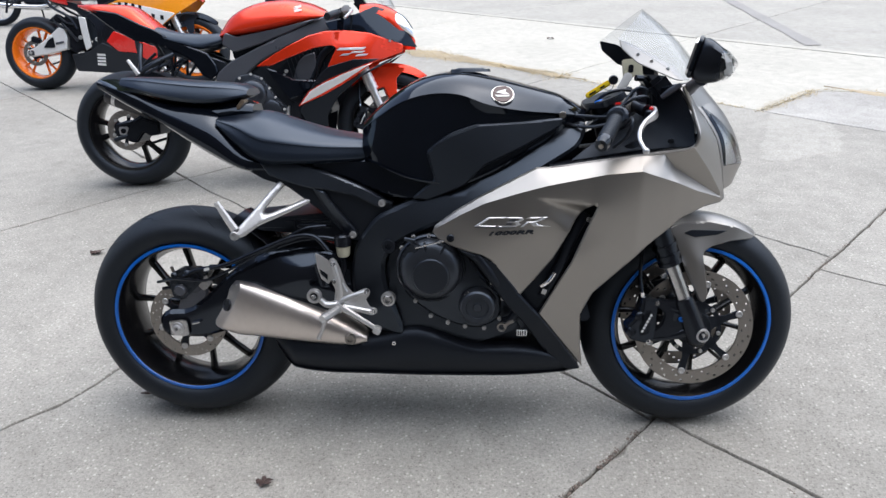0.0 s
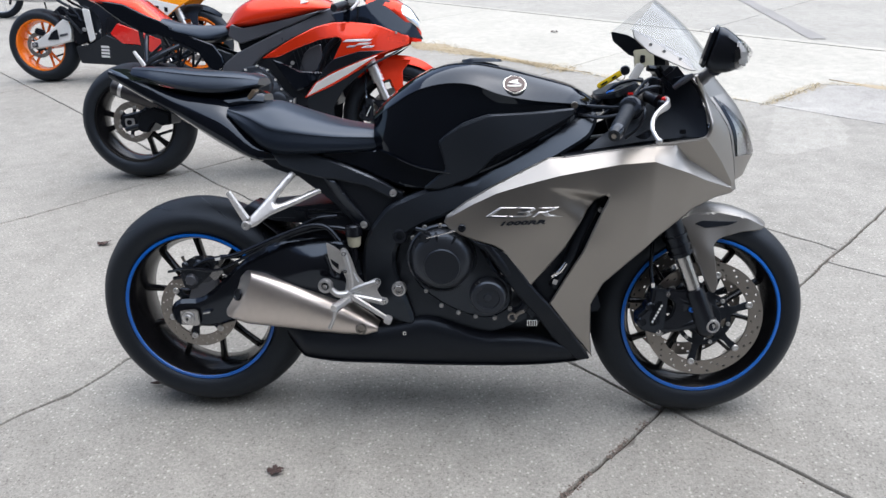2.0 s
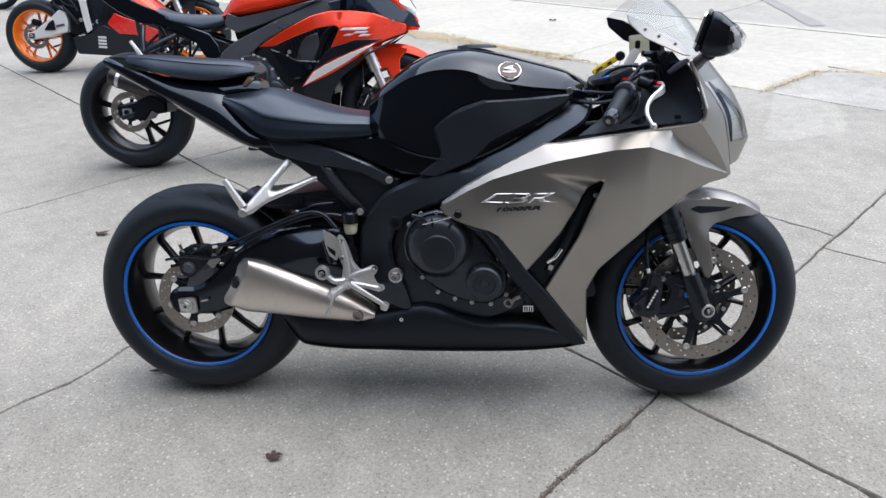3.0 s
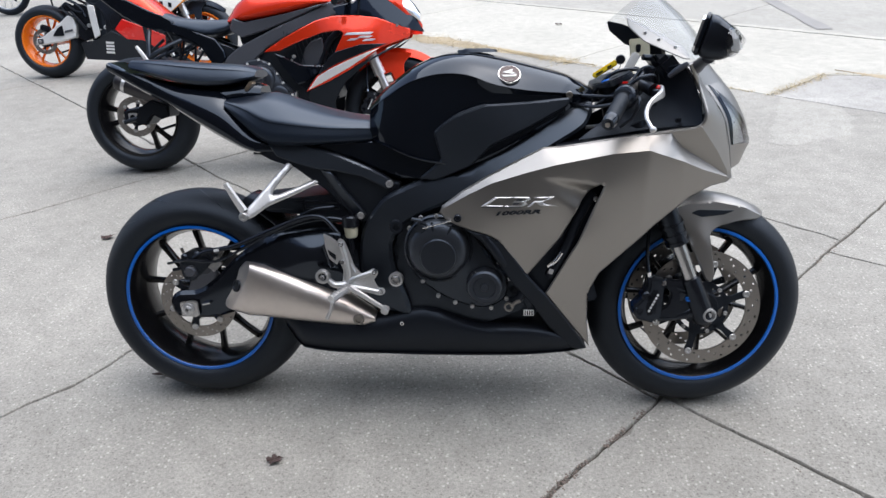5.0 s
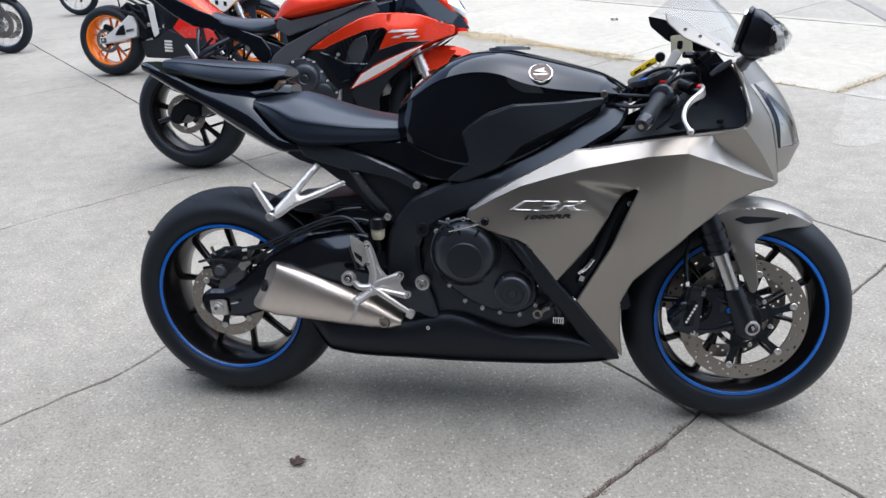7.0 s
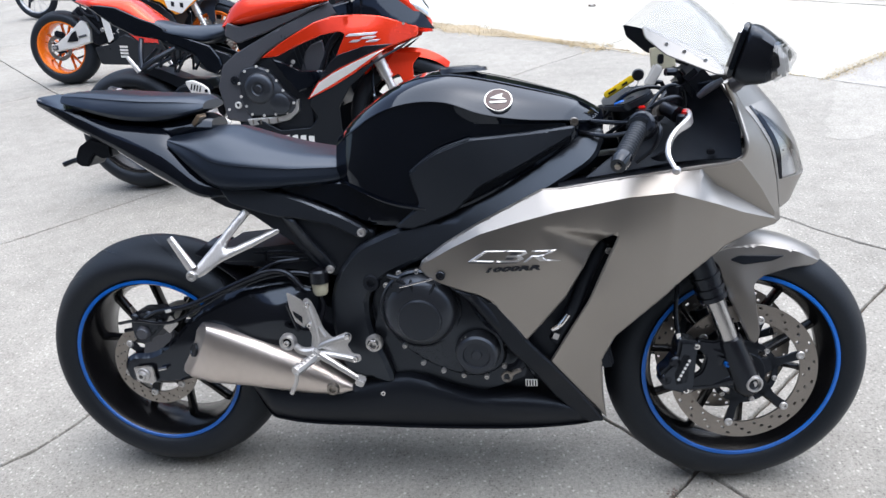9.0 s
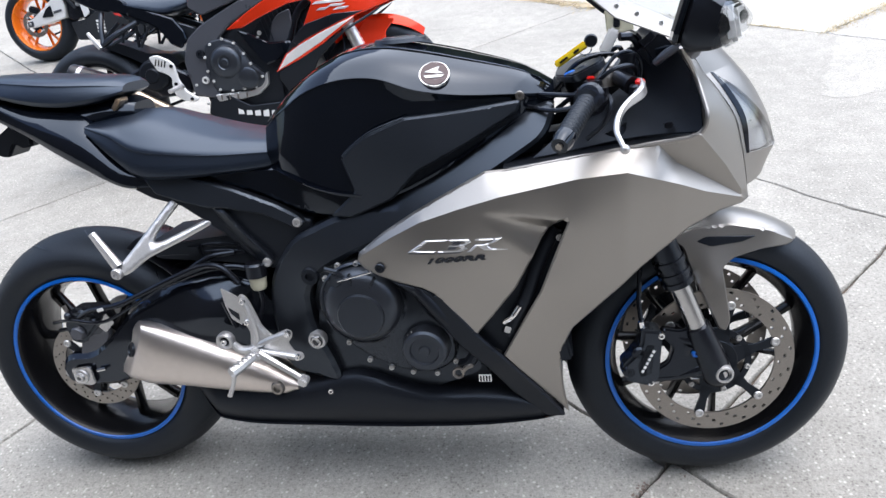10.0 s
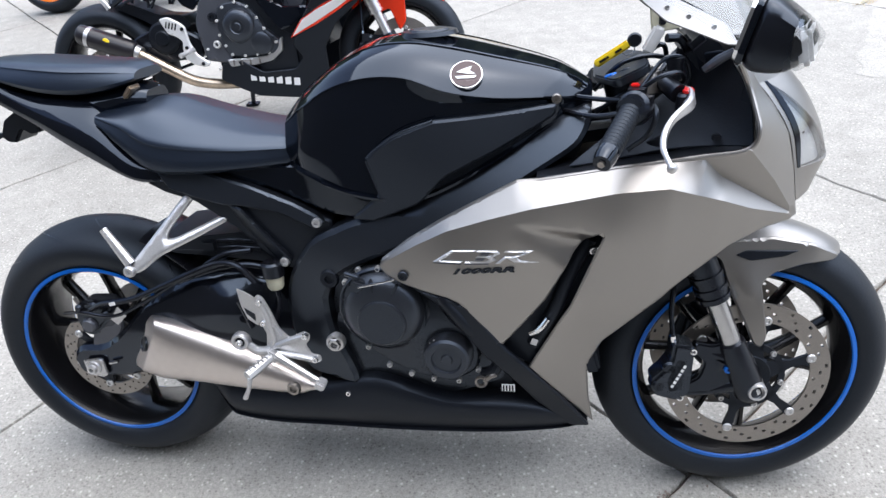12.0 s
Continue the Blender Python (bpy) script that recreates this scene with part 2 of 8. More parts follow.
def edge_dist(p, poly):
    """How far a point lies from a closed polygon's edge, and whether it lies within."""
    best, inside = 9.0, False
    x, z = p
    n = len(poly)
    for i in range(n):
        ax, az = poly[i]
        bx, bz = poly[(i + 1) % n]
        dx, dz = bx - ax, bz - az
        t = max(0, min(1, ((x - ax) * dx + (z - az) * dz) / (dx * dx + dz * dz + 1e-12)))
        best = min(best, math.hypot(ax + t * dx - x, az + t * dz - z))
        if (az > z) != (bz > z) and x < (bx - ax) * (z - az) / (bz - az) + ax:
            inside = not inside
    return best, inside


def shell(outline, depth, thick=0.006, side=-1, step=0.016, lip=0.004, creases=()):
    """A curved panel with thickness: an outline in the side view, standing off the bike's middle by depth(x, z). Creases are kept as mesh edges."""
    from mathutils.geometry import delaunay_2d_cdt
    edge = []
    n = len(outline)
    for i in range(n):
        a, b = Vector(outline[i]), Vector(outline[(i + 1) % n])
        m = max(1, round((b - a).length / step))
        edge += [a.lerp(b, j / m) for j in range(m)]
    verts, edges = list(edge), [(i, (i + 1) % len(edge)) for i in range(len(edge))]
    for line in creases:
        fine = []
        for a, b in zip(line, line[1:]):
            a, b = Vector(a), Vector(b)
            m = max(1, round((b - a).length / step))
            fine += [a.lerp(b, j / m) for j in range(m)]
        fine.append(Vector(line[-1]))
        s = len(verts)
        verts += fine
        edges += [(s + j, s + j + 1) for j in range(len(fine) - 1)]
    xs, zs = [p[0] for p in outline], [p[1] for p in outline]
    rows = int((max(zs) - min(zs)) / step) + 1
    cols = int((max(xs) - min(xs)) / step) + 1
    for i in range(rows + 1):
        for j in range(cols + 1):
            p = (min(xs) + (j + 0.5 * (i % 2)) * step, min(zs) + i * step)
            d, ins = edge_dist(p, outline)
            if ins and d > 0.45 * step:
                verts.append(Vector(p))
    if lip:
        m = len(edge)
        for i in range(m):
            t = (edge[(i + 1) % m] - edge[i - 1]).normalized()
            for sgn in (1, -1):
                p = edge[i] + Vector((-t.y, t.x)) * lip * sgn
                d, ins = edge_dist(p, outline)
                if ins and d > 0.8 * lip:
                    verts.append(p)
                    break
    vs, es, fs, *_ = delaunay_2d_cdt(verts, edges, [], 1, 1e-5)
    bm = bmesh.new()
    top, low = [], []
    for v in vs:
        d, ins = edge_dist(v, outline)
        w = depth(v.x, v.y)
        drop = lip * (1 - math.sqrt(max(0, 1 - (1 - min(1, d / lip)) ** 2))) if lip else 0
        top.append(bm.verts.new((v.x, side * (w - drop), v.y)))
        low.append(bm.verts.new((v.x, side * (w - thick - lip), v.y)))
    count = {}
    for f in fs:
        bm.faces.new([top[i] for i in f])
        bm.faces.new([low[i] for i in reversed(f)])
        for i in range(len(f)):
            a, b = f[i], f[(i + 1) % len(f)]
            count[(min(a, b), max(a, b))] = count.get((min(a, b), max(a, b)), 0) + 1
    for (a, b), c in count.items():
        if c == 1:
            bm.faces.new((top[a], top[b], low[b], low[a]))
    for v in [v for v in bm.verts if not v.link_faces]:
        bm.verts.remove(v)
    return bm


def bridge(bm, rings, closed=True, caps=True):
    """Joins rings of points into one skin."""
    rows = [[bm.verts.new(p) for p in r] for r in rings]
    n = len(rows[0])
    for a, b in zip(rows, rows[1:]):
        for i in range(n if closed else n - 1):
            bm.faces.new((a[i], a[(i + 1) % n], b[(i + 1) % n], b[i]))
    if caps and closed:
        bm.faces.new(rows[0][::-1])
        bm.faces.new(rows[-1])
    return bm


def body(stations, per=4, turn=4, caps=True):
    """A body symmetrical about the bike's middle: stations of (x, [(half width, z) from top middle round to bottom middle]), smoothed both ways."""
    m = len(stations[0][1])
    lines = [spline([(s[0], *s[1][i]) for s in stations], per) for i in range(m)]
    rings = []
    for j in range(len(lines[0])):
        half = spline([(lines[i][j].y, lines[i][j].z) for i in range(m)], turn)
        x = lines[0][j].x
        right = [(x, -p[0], p[1]) for p in half]
        left = [(x, p[0], p[1]) for p in reversed(half)]
        rings.append(right + [q for q in left if abs(q[1]) > 1e-5])
    small = min(len(r) for r in rings)
    rings = [r for r in rings if len(r) == small] if len({len(r) for r in rings}) > 1 else rings
    bm = bridge(bmesh.new(), rings, True, caps)
    bmesh.ops.remove_doubles(bm, verts=bm.verts[:], dist=1e-5)
    return bm


def tube(pts, r, n=10, smooth=6, bm=None):
    """A round tube along a curve; r may be one radius or one for each point."""
    rr = r if isinstance(r, (list, tuple)) else [r] * len(pts)
    line = spline([(*p, q) for p, q in zip(pts, rr)], smooth) if smooth and len(pts) > 2 else [Vector((*p, q)) for p, q in zip(pts, rr)]
    bm = bm or bmesh.new()
    rings = []
    prev = None
    for i, p in enumerate(line):
        q = Vector(line[min(i + 1, len(line) - 1)][:3]) - Vector(line[max(i - 1, 0)][:3])
        d = q.normalized()
        u = prev - d * prev.dot(d) if prev else d.orthogonal()
        u.normalize()
        prev = u
        v = d.cross(u)
        c = Vector(p[:3])
        rings.append([c + (u * math.cos(a) + v * math.sin(a)) * p[3] for a in (math.tau * k / n for k in range(n))])
    return bridge(bm, rings)


def blade(pts, half, thick, smooth=5):
    """A flat bar along a curve, broad in the plane of its bend; one half width for each point."""
    line = spline([(*p, w) for p, w in zip(pts, half)], smooth)
    a, m, b = (Vector(line[i][:3]) for i in (0, len(line) // 2, len(line) - 1))
    flat = (m - a).cross(b - a).normalized()
    rings = []
    for i, p in enumerate(line):
        d = (Vector(line[min(i + 1, len(line) - 1)][:3]) - Vector(line[max(i - 1, 0)][:3])).normalized()
        u = d.cross(flat).normalized() * p[3]
        v = flat * thick
        c = Vector(p[:3])
        rings.append([c + u * x + v * y for x, y in ((-1, -0.4), (-0.7, -1), (0.7, -1), (1, -0.4), (1, 0.4), (0.7, 1), (-0.7, 1), (-1, 0.4))])
    return bridge(bmesh.new(), rings)


def lathe(profile, centre=(0, 0, 0), n=48, start=0.0, end=360.0, bm=None, axis="y"):
    """Turns a profile of (radius, along) about an axis through centre. Angles run from ahead towards up."""
    bm = bm or bmesh.new()
    full = end - start >= 360
    rings = []
    for k in range(n if full else n + 1):
        a = radians(start + (end - start) * k / n)
        ring = []
        for r, y in profile:
            c, s = r * math.cos(a), r * math.sin(a)
            ring.append(Vector(centre) + (Vector((c, y, s)) if axis == "y" else Vector((c, s, y))))
        rings.append(ring)
    rows = [[bm.verts.new(p) for p in r] for r in rings]
    m = len(profile)
    for i in range(len(rows) if full else len(rows) - 1):
        a, b = rows[i], rows[(i + 1) % len(rows)]
        for j in range(m - 1):
            bm.faces.new((a[j], a[j + 1], b[j + 1], b[j]))
    bmesh.ops.remove_doubles(bm, verts=bm.verts[:], dist=1e-5)
    return bm


def plate(outline, y0, y1, bevel=0.003, bm=None):
    """A flat plate cut to an outline in the side view, with bevelled edges."""
    b2 = bmesh.new()
    a = [b2.verts.new((x, y0, z)) for x, z in outline]
    f = b2.faces.new(a)
    ext = bmesh.ops.extrude_face_region(b2, geom=[f])
    bmesh.ops.translate(b2, verts=[v for v in ext["geom"] if isinstance(v, bmesh.types.BMVert)], vec=(0, y1 - y0, 0))
    if bevel:
        caps = [e for e in b2.edges if abs(e.verts[0].co.y - e.verts[1].co.y) < 1e-7]
        bmesh.ops.bevel(b2, geom=caps, offset=bevel, segments=2, affect="EDGES", clamp_overlap=True)
    return merge(bm, b2)


def box(c, s, bevel=0.003, rot=None, bm=None):
    """A block with rounded edges: centre, size, and a turn in degrees."""
    b2 = bmesh.new()
    bmesh.ops.create_cube(b2, size=1, matrix=Matrix.Diagonal((*s, 1)))
    if bevel:
        bmesh.ops.bevel(b2, geom=b2.edges[:], offset=bevel, segments=2, affect="EDGES", clamp_overlap=True)
    b2.transform(pose(*c, *(rot or (0, 0, 0))))
    return merge(bm, b2)


def merge(bm, other):
    """Adds one bmesh to another."""
    if bm is None:
        return other
    me = bpy.data.meshes.new("joined")
    other.to_mesh(me)
    other.free()
    bm.from_mesh(me)
    bpy.data.meshes.remove(me)
    return bm


def rod(a, b, r, n=12, bm=None):
    return tube([a, b], r, n, 0, bm)


def bolt(at, r=0.008, h=0.006, side=-1):
    """A hexagon-socket bolt head that stands out sideways."""
    x, y, z = at
    s = side
    return lathe([(0.0, s * h * 0.4), (r * 0.45, s * h * 0.4), (r * 0.5, s * h), (r * 0.85, s * h), (r, s * h * 0.6), (r, -s * 0.002), (0, -s * 0.002)], (x, y, z), 12)


def strip(rows):
    """An open sheet from rows of points."""
    bm = bmesh.new()
    return bridge(bm, rows, False, False)


def thicken(bm, t):
    """Gives an open sheet thickness."""
    bmesh.ops.recalc_face_normals(bm, faces=bm.faces[:])
    bmesh.ops.solidify(bm, geom=bm.faces[:], thickness=t)
    return bm


def letters(name, text, size, mat, parent, m, depth=0.001, label="", shear=0.0, wide=1.0, bold=0.012):
    """Raised lettering as a mesh, in the built-in font; m places its middle, reading along x with z up."""
    cu = bpy.data.curves.new(name, "FONT")
    cu.body, cu.size, cu.extrude, cu.shear = text, size, depth, shear
    cu.align_x, cu.align_y, cu.resolution_u = "CENTER", "CENTER", 2
    cu.offset = size * bold
    tmp = bpy.data.objects.new(name, cu)
    scene.collection.objects.link(tmp)
    me = bpy.data.meshes.new_from_object(tmp.evaluated_get(bpy.context.evaluated_depsgraph_get()))
    bpy.data.objects.remove(tmp)
    bpy.data.curves.remove(cu)
    me.transform(m @ Matrix.Diagonal((wide, 1, 1, 1)))
    me.materials.clear()
    me.materials.append(mat)
    ob = new(name, me)
    ob.parent = parent
    if label:
        tagged(ob, label)
    return ob


# ---- wheels ----
def tyre_profile(radius, width, bead):
    """The section of a road tyre from bead to bead: (radius, along)."""
    h = width / 2
    side = [(0.0, 0.80), (0.13, 0.93), (0.36, 0.99), (0.55, 0.93), (0.72, 0.77), (0.87, 0.53), (0.966, 0.27)]
    half = [(bead - 0.004, h * 0.62)] + [(bead + (radius - bead) * t, h * w) for t, w in side]
    return [(r, -y) for r, y in half] + [(radius, 0)] + half[::-1]


def grooves(c, radius, width, count, slant):
    """Tread grooves: thin dark slots that run over the tyre's shoulder, as raised-edge strips sunk in the tread."""
    bm = bmesh.new()
    prof = tyre_profile(radius, width, radius - 0.09)[4:13]
    curve = spline([(p[0], p[1]) for p in prof], 4)
    n = len(curve)
    for k in range(count):
        for sgn in (1, -1):
            base = math.tau * (k + (0.5 if sgn < 0 else 0)) / count
            pa, pb = [], []
            lo, hi = (int(n * 0.12), int(n * 0.46)) if sgn < 0 else (int(n * 0.54), int(n * 0.88))
            for i in range(lo, hi):
                t = (i - lo) / (hi - lo)
                r, y = curve[i]
                a = base + slant * (t if sgn < 0 else 1 - t) + 0.05 * math.sin(t * 3.0)
                w = 0.0022 * math.sin(math.pi * min(1, max(0.08, t))) / r + 0.0006 / r
                for lst, off in ((pa, -w), (pb, w)):
                    lst.append(Vector(c) + Vector(((r + 0.0006) * math.cos(a + off), y, (r + 0.0006) * math.sin(a + off))))
            bridge(bm, [pa, pb], False, False)
    return bm


def drilled_disc(c, r0, r1, y, thick=0.005, n=120, rings=7, wave=0.0):
    """A brake disc with a pattern of drilled holes."""
    bm = bmesh.new()
    rows = []
    for s in (0, 1):
        for i in range(rings + 1):
            ring = []
            for k in range(n):
                a = math.tau * k / n
                r = r0 + (r1 - r0) * i / rings + (wave * math.sin(a * 8) if i == rings else 0)
                ring.append(bm.verts.new((c[0] + r * math.cos(a), y + thick * (s - 0.5), c[2] + r * math.sin(a))))
            rows.append(ring)
    front, back = rows[:rings + 1], rows[rings + 1:]
    hole = set()
    for k in range(n):
        for i in range(1, rings - 1):
            if (k + i * 2) % 6 == 0 and i % 2 == 1:
                hole.add((i, k))
    for i in range(rings):
        for k in range(n):
            k2 = (k + 1) % n
            if (i, k) in hole:
                q = [(i, k), (i, k2), (i + 1, k2), (i + 1, k)]
                for (a, b), (e, d) in zip(q, q[1:] + q[:1]):
                    bm.faces.new((front[a][b], front[e][d], back[e][d], back[a][b]))
            else:
                bm.faces.new((front[i][k], front[i][k2], front[i + 1][k2], front[i + 1][k]))
                bm.faces.new((back[i][k], back[i + 1][k], back[i + 1][k2], back[i][k2]))
    for i in (0, rings):
        for k in range(n):
            k2 = (k + 1) % n
            bm.faces.new((front[i][k], front[i][k2], back[i][k2], back[i][k]))
    return bm


def wheel(name, c, radius, width, parent, rim_mat=None, stripe=None, spokes=5, split=0.3, xf=None, rim_r=0.2175, hub_w=0.06, tape_label="", discs=(), rim_label="", fat=1.0, phase=0.1):
    """A cast wheel: hub and spokes, with its rim, tyre, tape and discs as sub-parts. discs: (inner, outer, along)."""
    rim_mat = rim_mat or RIM
    bead = rim_r + 0.001
    f = width * 0.40
    bm = lathe([(0.012, -hub_w), (0.034, -hub_w), (0.042, -hub_w * 0.7), (0.034, -hub_w * 0.3), (0.034, hub_w * 0.3), (0.042, hub_w * 0.7), (0.034, hub_w), (0.012, hub_w), (0.012, -hub_w)], c, 32)
    hub = part(name, bm, rim_mat, parent, xf=xf)
    for k in range(spokes):
        for sgn in ((-1, 1) if split else (1,)):
            a0 = math.tau * (k + phase) / spokes
            a1 = a0 + sgn * split
            rows = []
            for r, w, d, t in ((0.034, 0.014, 0.02, 0.15), (0.08, 0.0095, 0.018, 0.55), (0.14, 0.008, 0.014, 0.85), (rim_r - 0.02, 0.0105, 0.014, 1.0)):
                a = a0 + (a1 - a0) * t
                p = Vector((math.cos(a) * r, 0, math.sin(a) * r)) + Vector(c)
                q = Vector((-math.sin(a), 0, math.cos(a)))
                y = Vector((0, 1, 0))
                rows.append([p + q * w * fat * u + y * d * v for u, v in ((-1, -0.6), (-0.6, -1), (0.6, -1), (1, -0.6), (1, 0.6), (0.6, 1), (-0.6, 1), (-1, 0.6))])
            part("spoke", bridge(bmesh.new(), rows), rim_mat, hub, xf=xf)
    rimp = [(bead - 0.003, -f), (rim_r + 0.002, -f - 0.004), (rim_r - 0.006, -f - 0.005), (rim_r - 0.011, -f + 0.001), (rim_r - 0.016, -f * 0.72), (rim_r - 0.026, -f * 0.35),
            (rim_r - 0.028, 0), (rim_r - 0.026, f * 0.35), (rim_r - 0.016, f * 0.72), (rim_r - 0.011, f - 0.001), (rim_r - 0.006, f + 0.005), (rim_r + 0.002, f + 0.004), (bead - 0.003, f), (bead - 0.012, 0), (bead - 0.003, -f)]
    part("rim", lathe(rimp, c, 72), rim_mat, hub, rim_label, xf=xf)
    part("tyre", lathe(tyre_profile(radius, width, bead), c, 96), RUBBER, hub, "black road tyre with slanting tread grooves", 60, xf=xf)
    tagged(part("tread_groove", grooves(c, radius, width, 13, 0.35), SATIN, hub, xf=xf), kind="stuff")
    if stripe:
        for s in (-1, 1):
            part("rim_tape", lathe([(rim_r + 0.002, s * (f + 0.0052)), (rim_r - 0.0055, s * (f + 0.0066)), (rim_r - 0.0075, s * (f + 0.004)), (rim_r + 0.002, s * (f + 0.0035)), (rim_r + 0.002, s * (f + 0.0052))], c, 96), stripe, hub, tape_label, xf=xf)
    for r0, r1, y in discs:
        part("brake_disc", drilled_disc(c, r0, r1, y), DISC, hub, "drilled steel brake disc", xf=xf)
        bm = bmesh.new()
        s = 1 if y > 0 else -1
        lathe([(0.028, y), (0.045, y + s * 0.004), (0.05, y), (0.045, y - s * 0.006), (0.028, y - s * 0.006)], c, 24, bm=bm)
        count = 6
        for k in range(count):
            a = math.tau * k / count + 0.3
            rows = []
            for r, w in ((0.04, 0.020), (r0 * 0.72, 0.0075), (r0 + 0.003, 0.0105)):
                p = Vector(c) + Vector((math.cos(a) * r, y, math.sin(a) * r))
                q = Vector((-math.sin(a), 0, math.cos(a)))
                rows.append([p + q * w + Vector((0, 0.003, 0)), p - q * w + Vector((0, 0.003, 0)), p - q * w - Vector((0, 0.003, 0)), p + q * w - Vector((0, 0.003, 0))])
            arm = bridge(bmesh.new(), rows)
            b = Vector(c) + Vector((math.cos(a) * (r0 + 0.003), y, math.sin(a) * (r0 + 0.003)))
            part("carrier_arm", arm, MATTE, hub, xf=xf)
            part("bobbin", lathe([(0, s * 0.004), (0.0035, s * 0.004), (0.0045, s * 0.0065), (0.008, s * 0.0065), (0.0095, s * 0.0045), (0.0095, -s * 0.004)], b, 14), ALLOY, hub, xf=xf)
        if r0 > 0.1:
            for k in range(6):
                a = math.tau * (k + 0.5) / 6 + 0.3
                part("carrier_bolt", bolt((c[0] + 0.068 * math.cos(a), y + s * 0.003, c[2] + 0.068 * math.sin(a)), 0.006, 0.005, s), ALLOY, hub, xf=xf)
            lathe([(0.062, y - 0.003), (0.074, y - 0.003), (0.074, y + 0.003), (0.062, y + 0.003), (0.062, y - 0.003)], c, 36, bm=bm)
        part("disc_carrier", bm, MATTE, hub, xf=xf)
    return hub


# ---- the grey and black sport bike ----
LEAN_ANGLE = 11.3


def steering(turn, foot=1.506, rake=23.3):
    """The turn of the front end about its steering axis."""
    axis = Vector((-math.sin(radians(rake)), 0, math.cos(radians(rake))))
    return Matrix.Translation((foot, 0, 0)) @ Matrix.Rotation(radians(turn), 4, axis) @ Matrix.Translation((-foot, 0, 0))


def fork_leg(parent, s, xf, c=1.41, tube_mat=None, lower=None, upper=None):
    """One telescopic fork leg: lower casting with the axle lug, bright slider, dust seal and dark outer tube."""
    x = lambda z: c - 0.024 - 0.40 * (z - 0.30)
    y = s * 0.102
    low = part("fork_lower", tube([(x(0.262), y, 0.262), (x(0.28), y, 0.28), (x(0.31), y, 0.31), (x(0.36), y, 0.36), (x(0.393), y, 0.393)], [0.016, 0.030, 0.031, 0.029, 0.026], 18, 4), lower or SATIN, parent, "dark fork lower with axle lug", xf=xf)
    foot = rounded([(c - 0.062, 0.400), (c - 0.030, 0.372), (c + 0.004, 0.312), (c - 0.002, 0.280), (c - 0.040, 0.276), (c - 0.105, 0.284), (c - 0.150, 0.281), (c - 0.150, 0.300), (c - 0.118, 0.318), (c - 0.108, 0.352), (c - 0.132, 0.378), (c - 0.128, 0.396), (c - 0.095, 0.388)], 0.010)
    part("fork_foot", plate(foot, y - s * 0.008, y + s * 0.010, 0.004), lower or SATIN, low, "black casting that carries the caliper", xf=xf)
    part("fork_slider", rod((x(0.388), y, 0.388), (x(0.487), y, 0.487), 0.0200, 20), tube_mat or SLIDER, parent, "bright chromed fork slider", xf=xf)
    bm = rod((x(0.485), y, 0.485), (x(0.80), y, 0.80), 0.0285, 20)
    for z in (0.487, 0.505, 0.53):
        merge(bm, rod((x(z), y, z), (x(z + 0.009), y, z + 0.009), 0.0315, 20))
    part("fork_tube", bm, upper or SATIN, parent, xf=xf)
    part("axle_bolt", lathe([(0.0, s * 0.006), (0.006, s * 0.006), (0.007, s * 0.001), (0.012, s * 0.001), (0.013, s * 0.009), (0.0165, s * 0.009), (0.019, s * 0.004), (0.019, -s * 0.02)], (c - 0.012, s * 0.126, 0.296), 24), ALLOY, low, "bright hollow axle bolt", xf=xf)
    return low


def caliper(parent, s, xf, c=1.41):
    """A radially mounted front caliper with its bracket and banjo."""
    y = s * 0.100
    rel = [(-0.173, 0.403), (-0.132, 0.396), (-0.134, 0.363), (-0.139, 0.290), (-0.156, 0.275), (-0.204, 0.289), (-0.211, 0.325), (-0.190, 0.345), (-0.176, 0.368)]
    cal = part("brake_caliper", plate(rounded([(c + dx, z) for dx, z in rel], 0.009), y - 0.03, y + 0.022, 0.007), ENGINE, parent, "black radial brake caliper", xf=xf)
    part("caliper_face", plate(rounded([(c - 0.166, 0.375), (c - 0.146, 0.37), (c - 0.150, 0.30), (c - 0.180, 0.295), (c - 0.186, 0.325)], 0.007), y + s * 0.018, y + s * 0.03, 0.004), SATIN, cal, xf=xf)
    for dx, z in ((-0.197, 0.310), (-0.178, 0.350)):
        part("piston_boss", lathe([(0, s * 0.030), (0.010, s * 0.030), (0.014, s * 0.026), (0.0155, 0)], (c + dx, y, z), 18), SATIN, cal, xf=xf)
    for pts in ([(c - 0.130, y, 0.384), (c - 0.10, y, 0.372), (c - 0.058, y, 0.356)], [(c - 0.150, y, 0.283), (c - 0.10, y, 0.285), (c - 0.045, y, 0.300)], [(c - 0.09, y, 0.30), (c - 0.085, y, 0.33), (c - 0.075, y, 0.352)]):
        part("caliper_bracket", tube(pts, [0.012, 0.012, 0.018], 12, 5), SATIN, parent, xf=xf)
    for dx, z in ((-0.155, 0.284), (-0.136, 0.386)):
        part("caliper_bolt", bolt((c + dx, y + s * 0.022, z), 0.0075, 0.008, s), CHROME, cal, xf=xf)
    part("bleed_nipple", tube([(c - 0.170, y + s * 0.01, 0.40), (c - 0.172, y + s * 0.01, 0.412)], 0.006, 8, 0), CHROME, cal, xf=xf)
    part("brake_hose", tube([(c - 0.168, y, 0.402), (c - 0.172, y - s * 0.01, 0.45), (c - 0.168, y - s * 0.02, 0.52), (c - 0.17, y - s * 0.03, 0.60)], 0.005, 8), SATIN, parent, xf=xf)
    bars = bmesh.new()
    for i in range(6):
        box((c - 0.172 + i * 0.0042, y + s * 0.0305, 0.312 + i * 0.0085), (0.005, 0.001, 0.006), 0, (0, 25, 0), bars)
    tagged(part("caliper_marking", bars, WHITE, cal, "small pale raised marking", xf=xf), kind="stuff")
    return cal


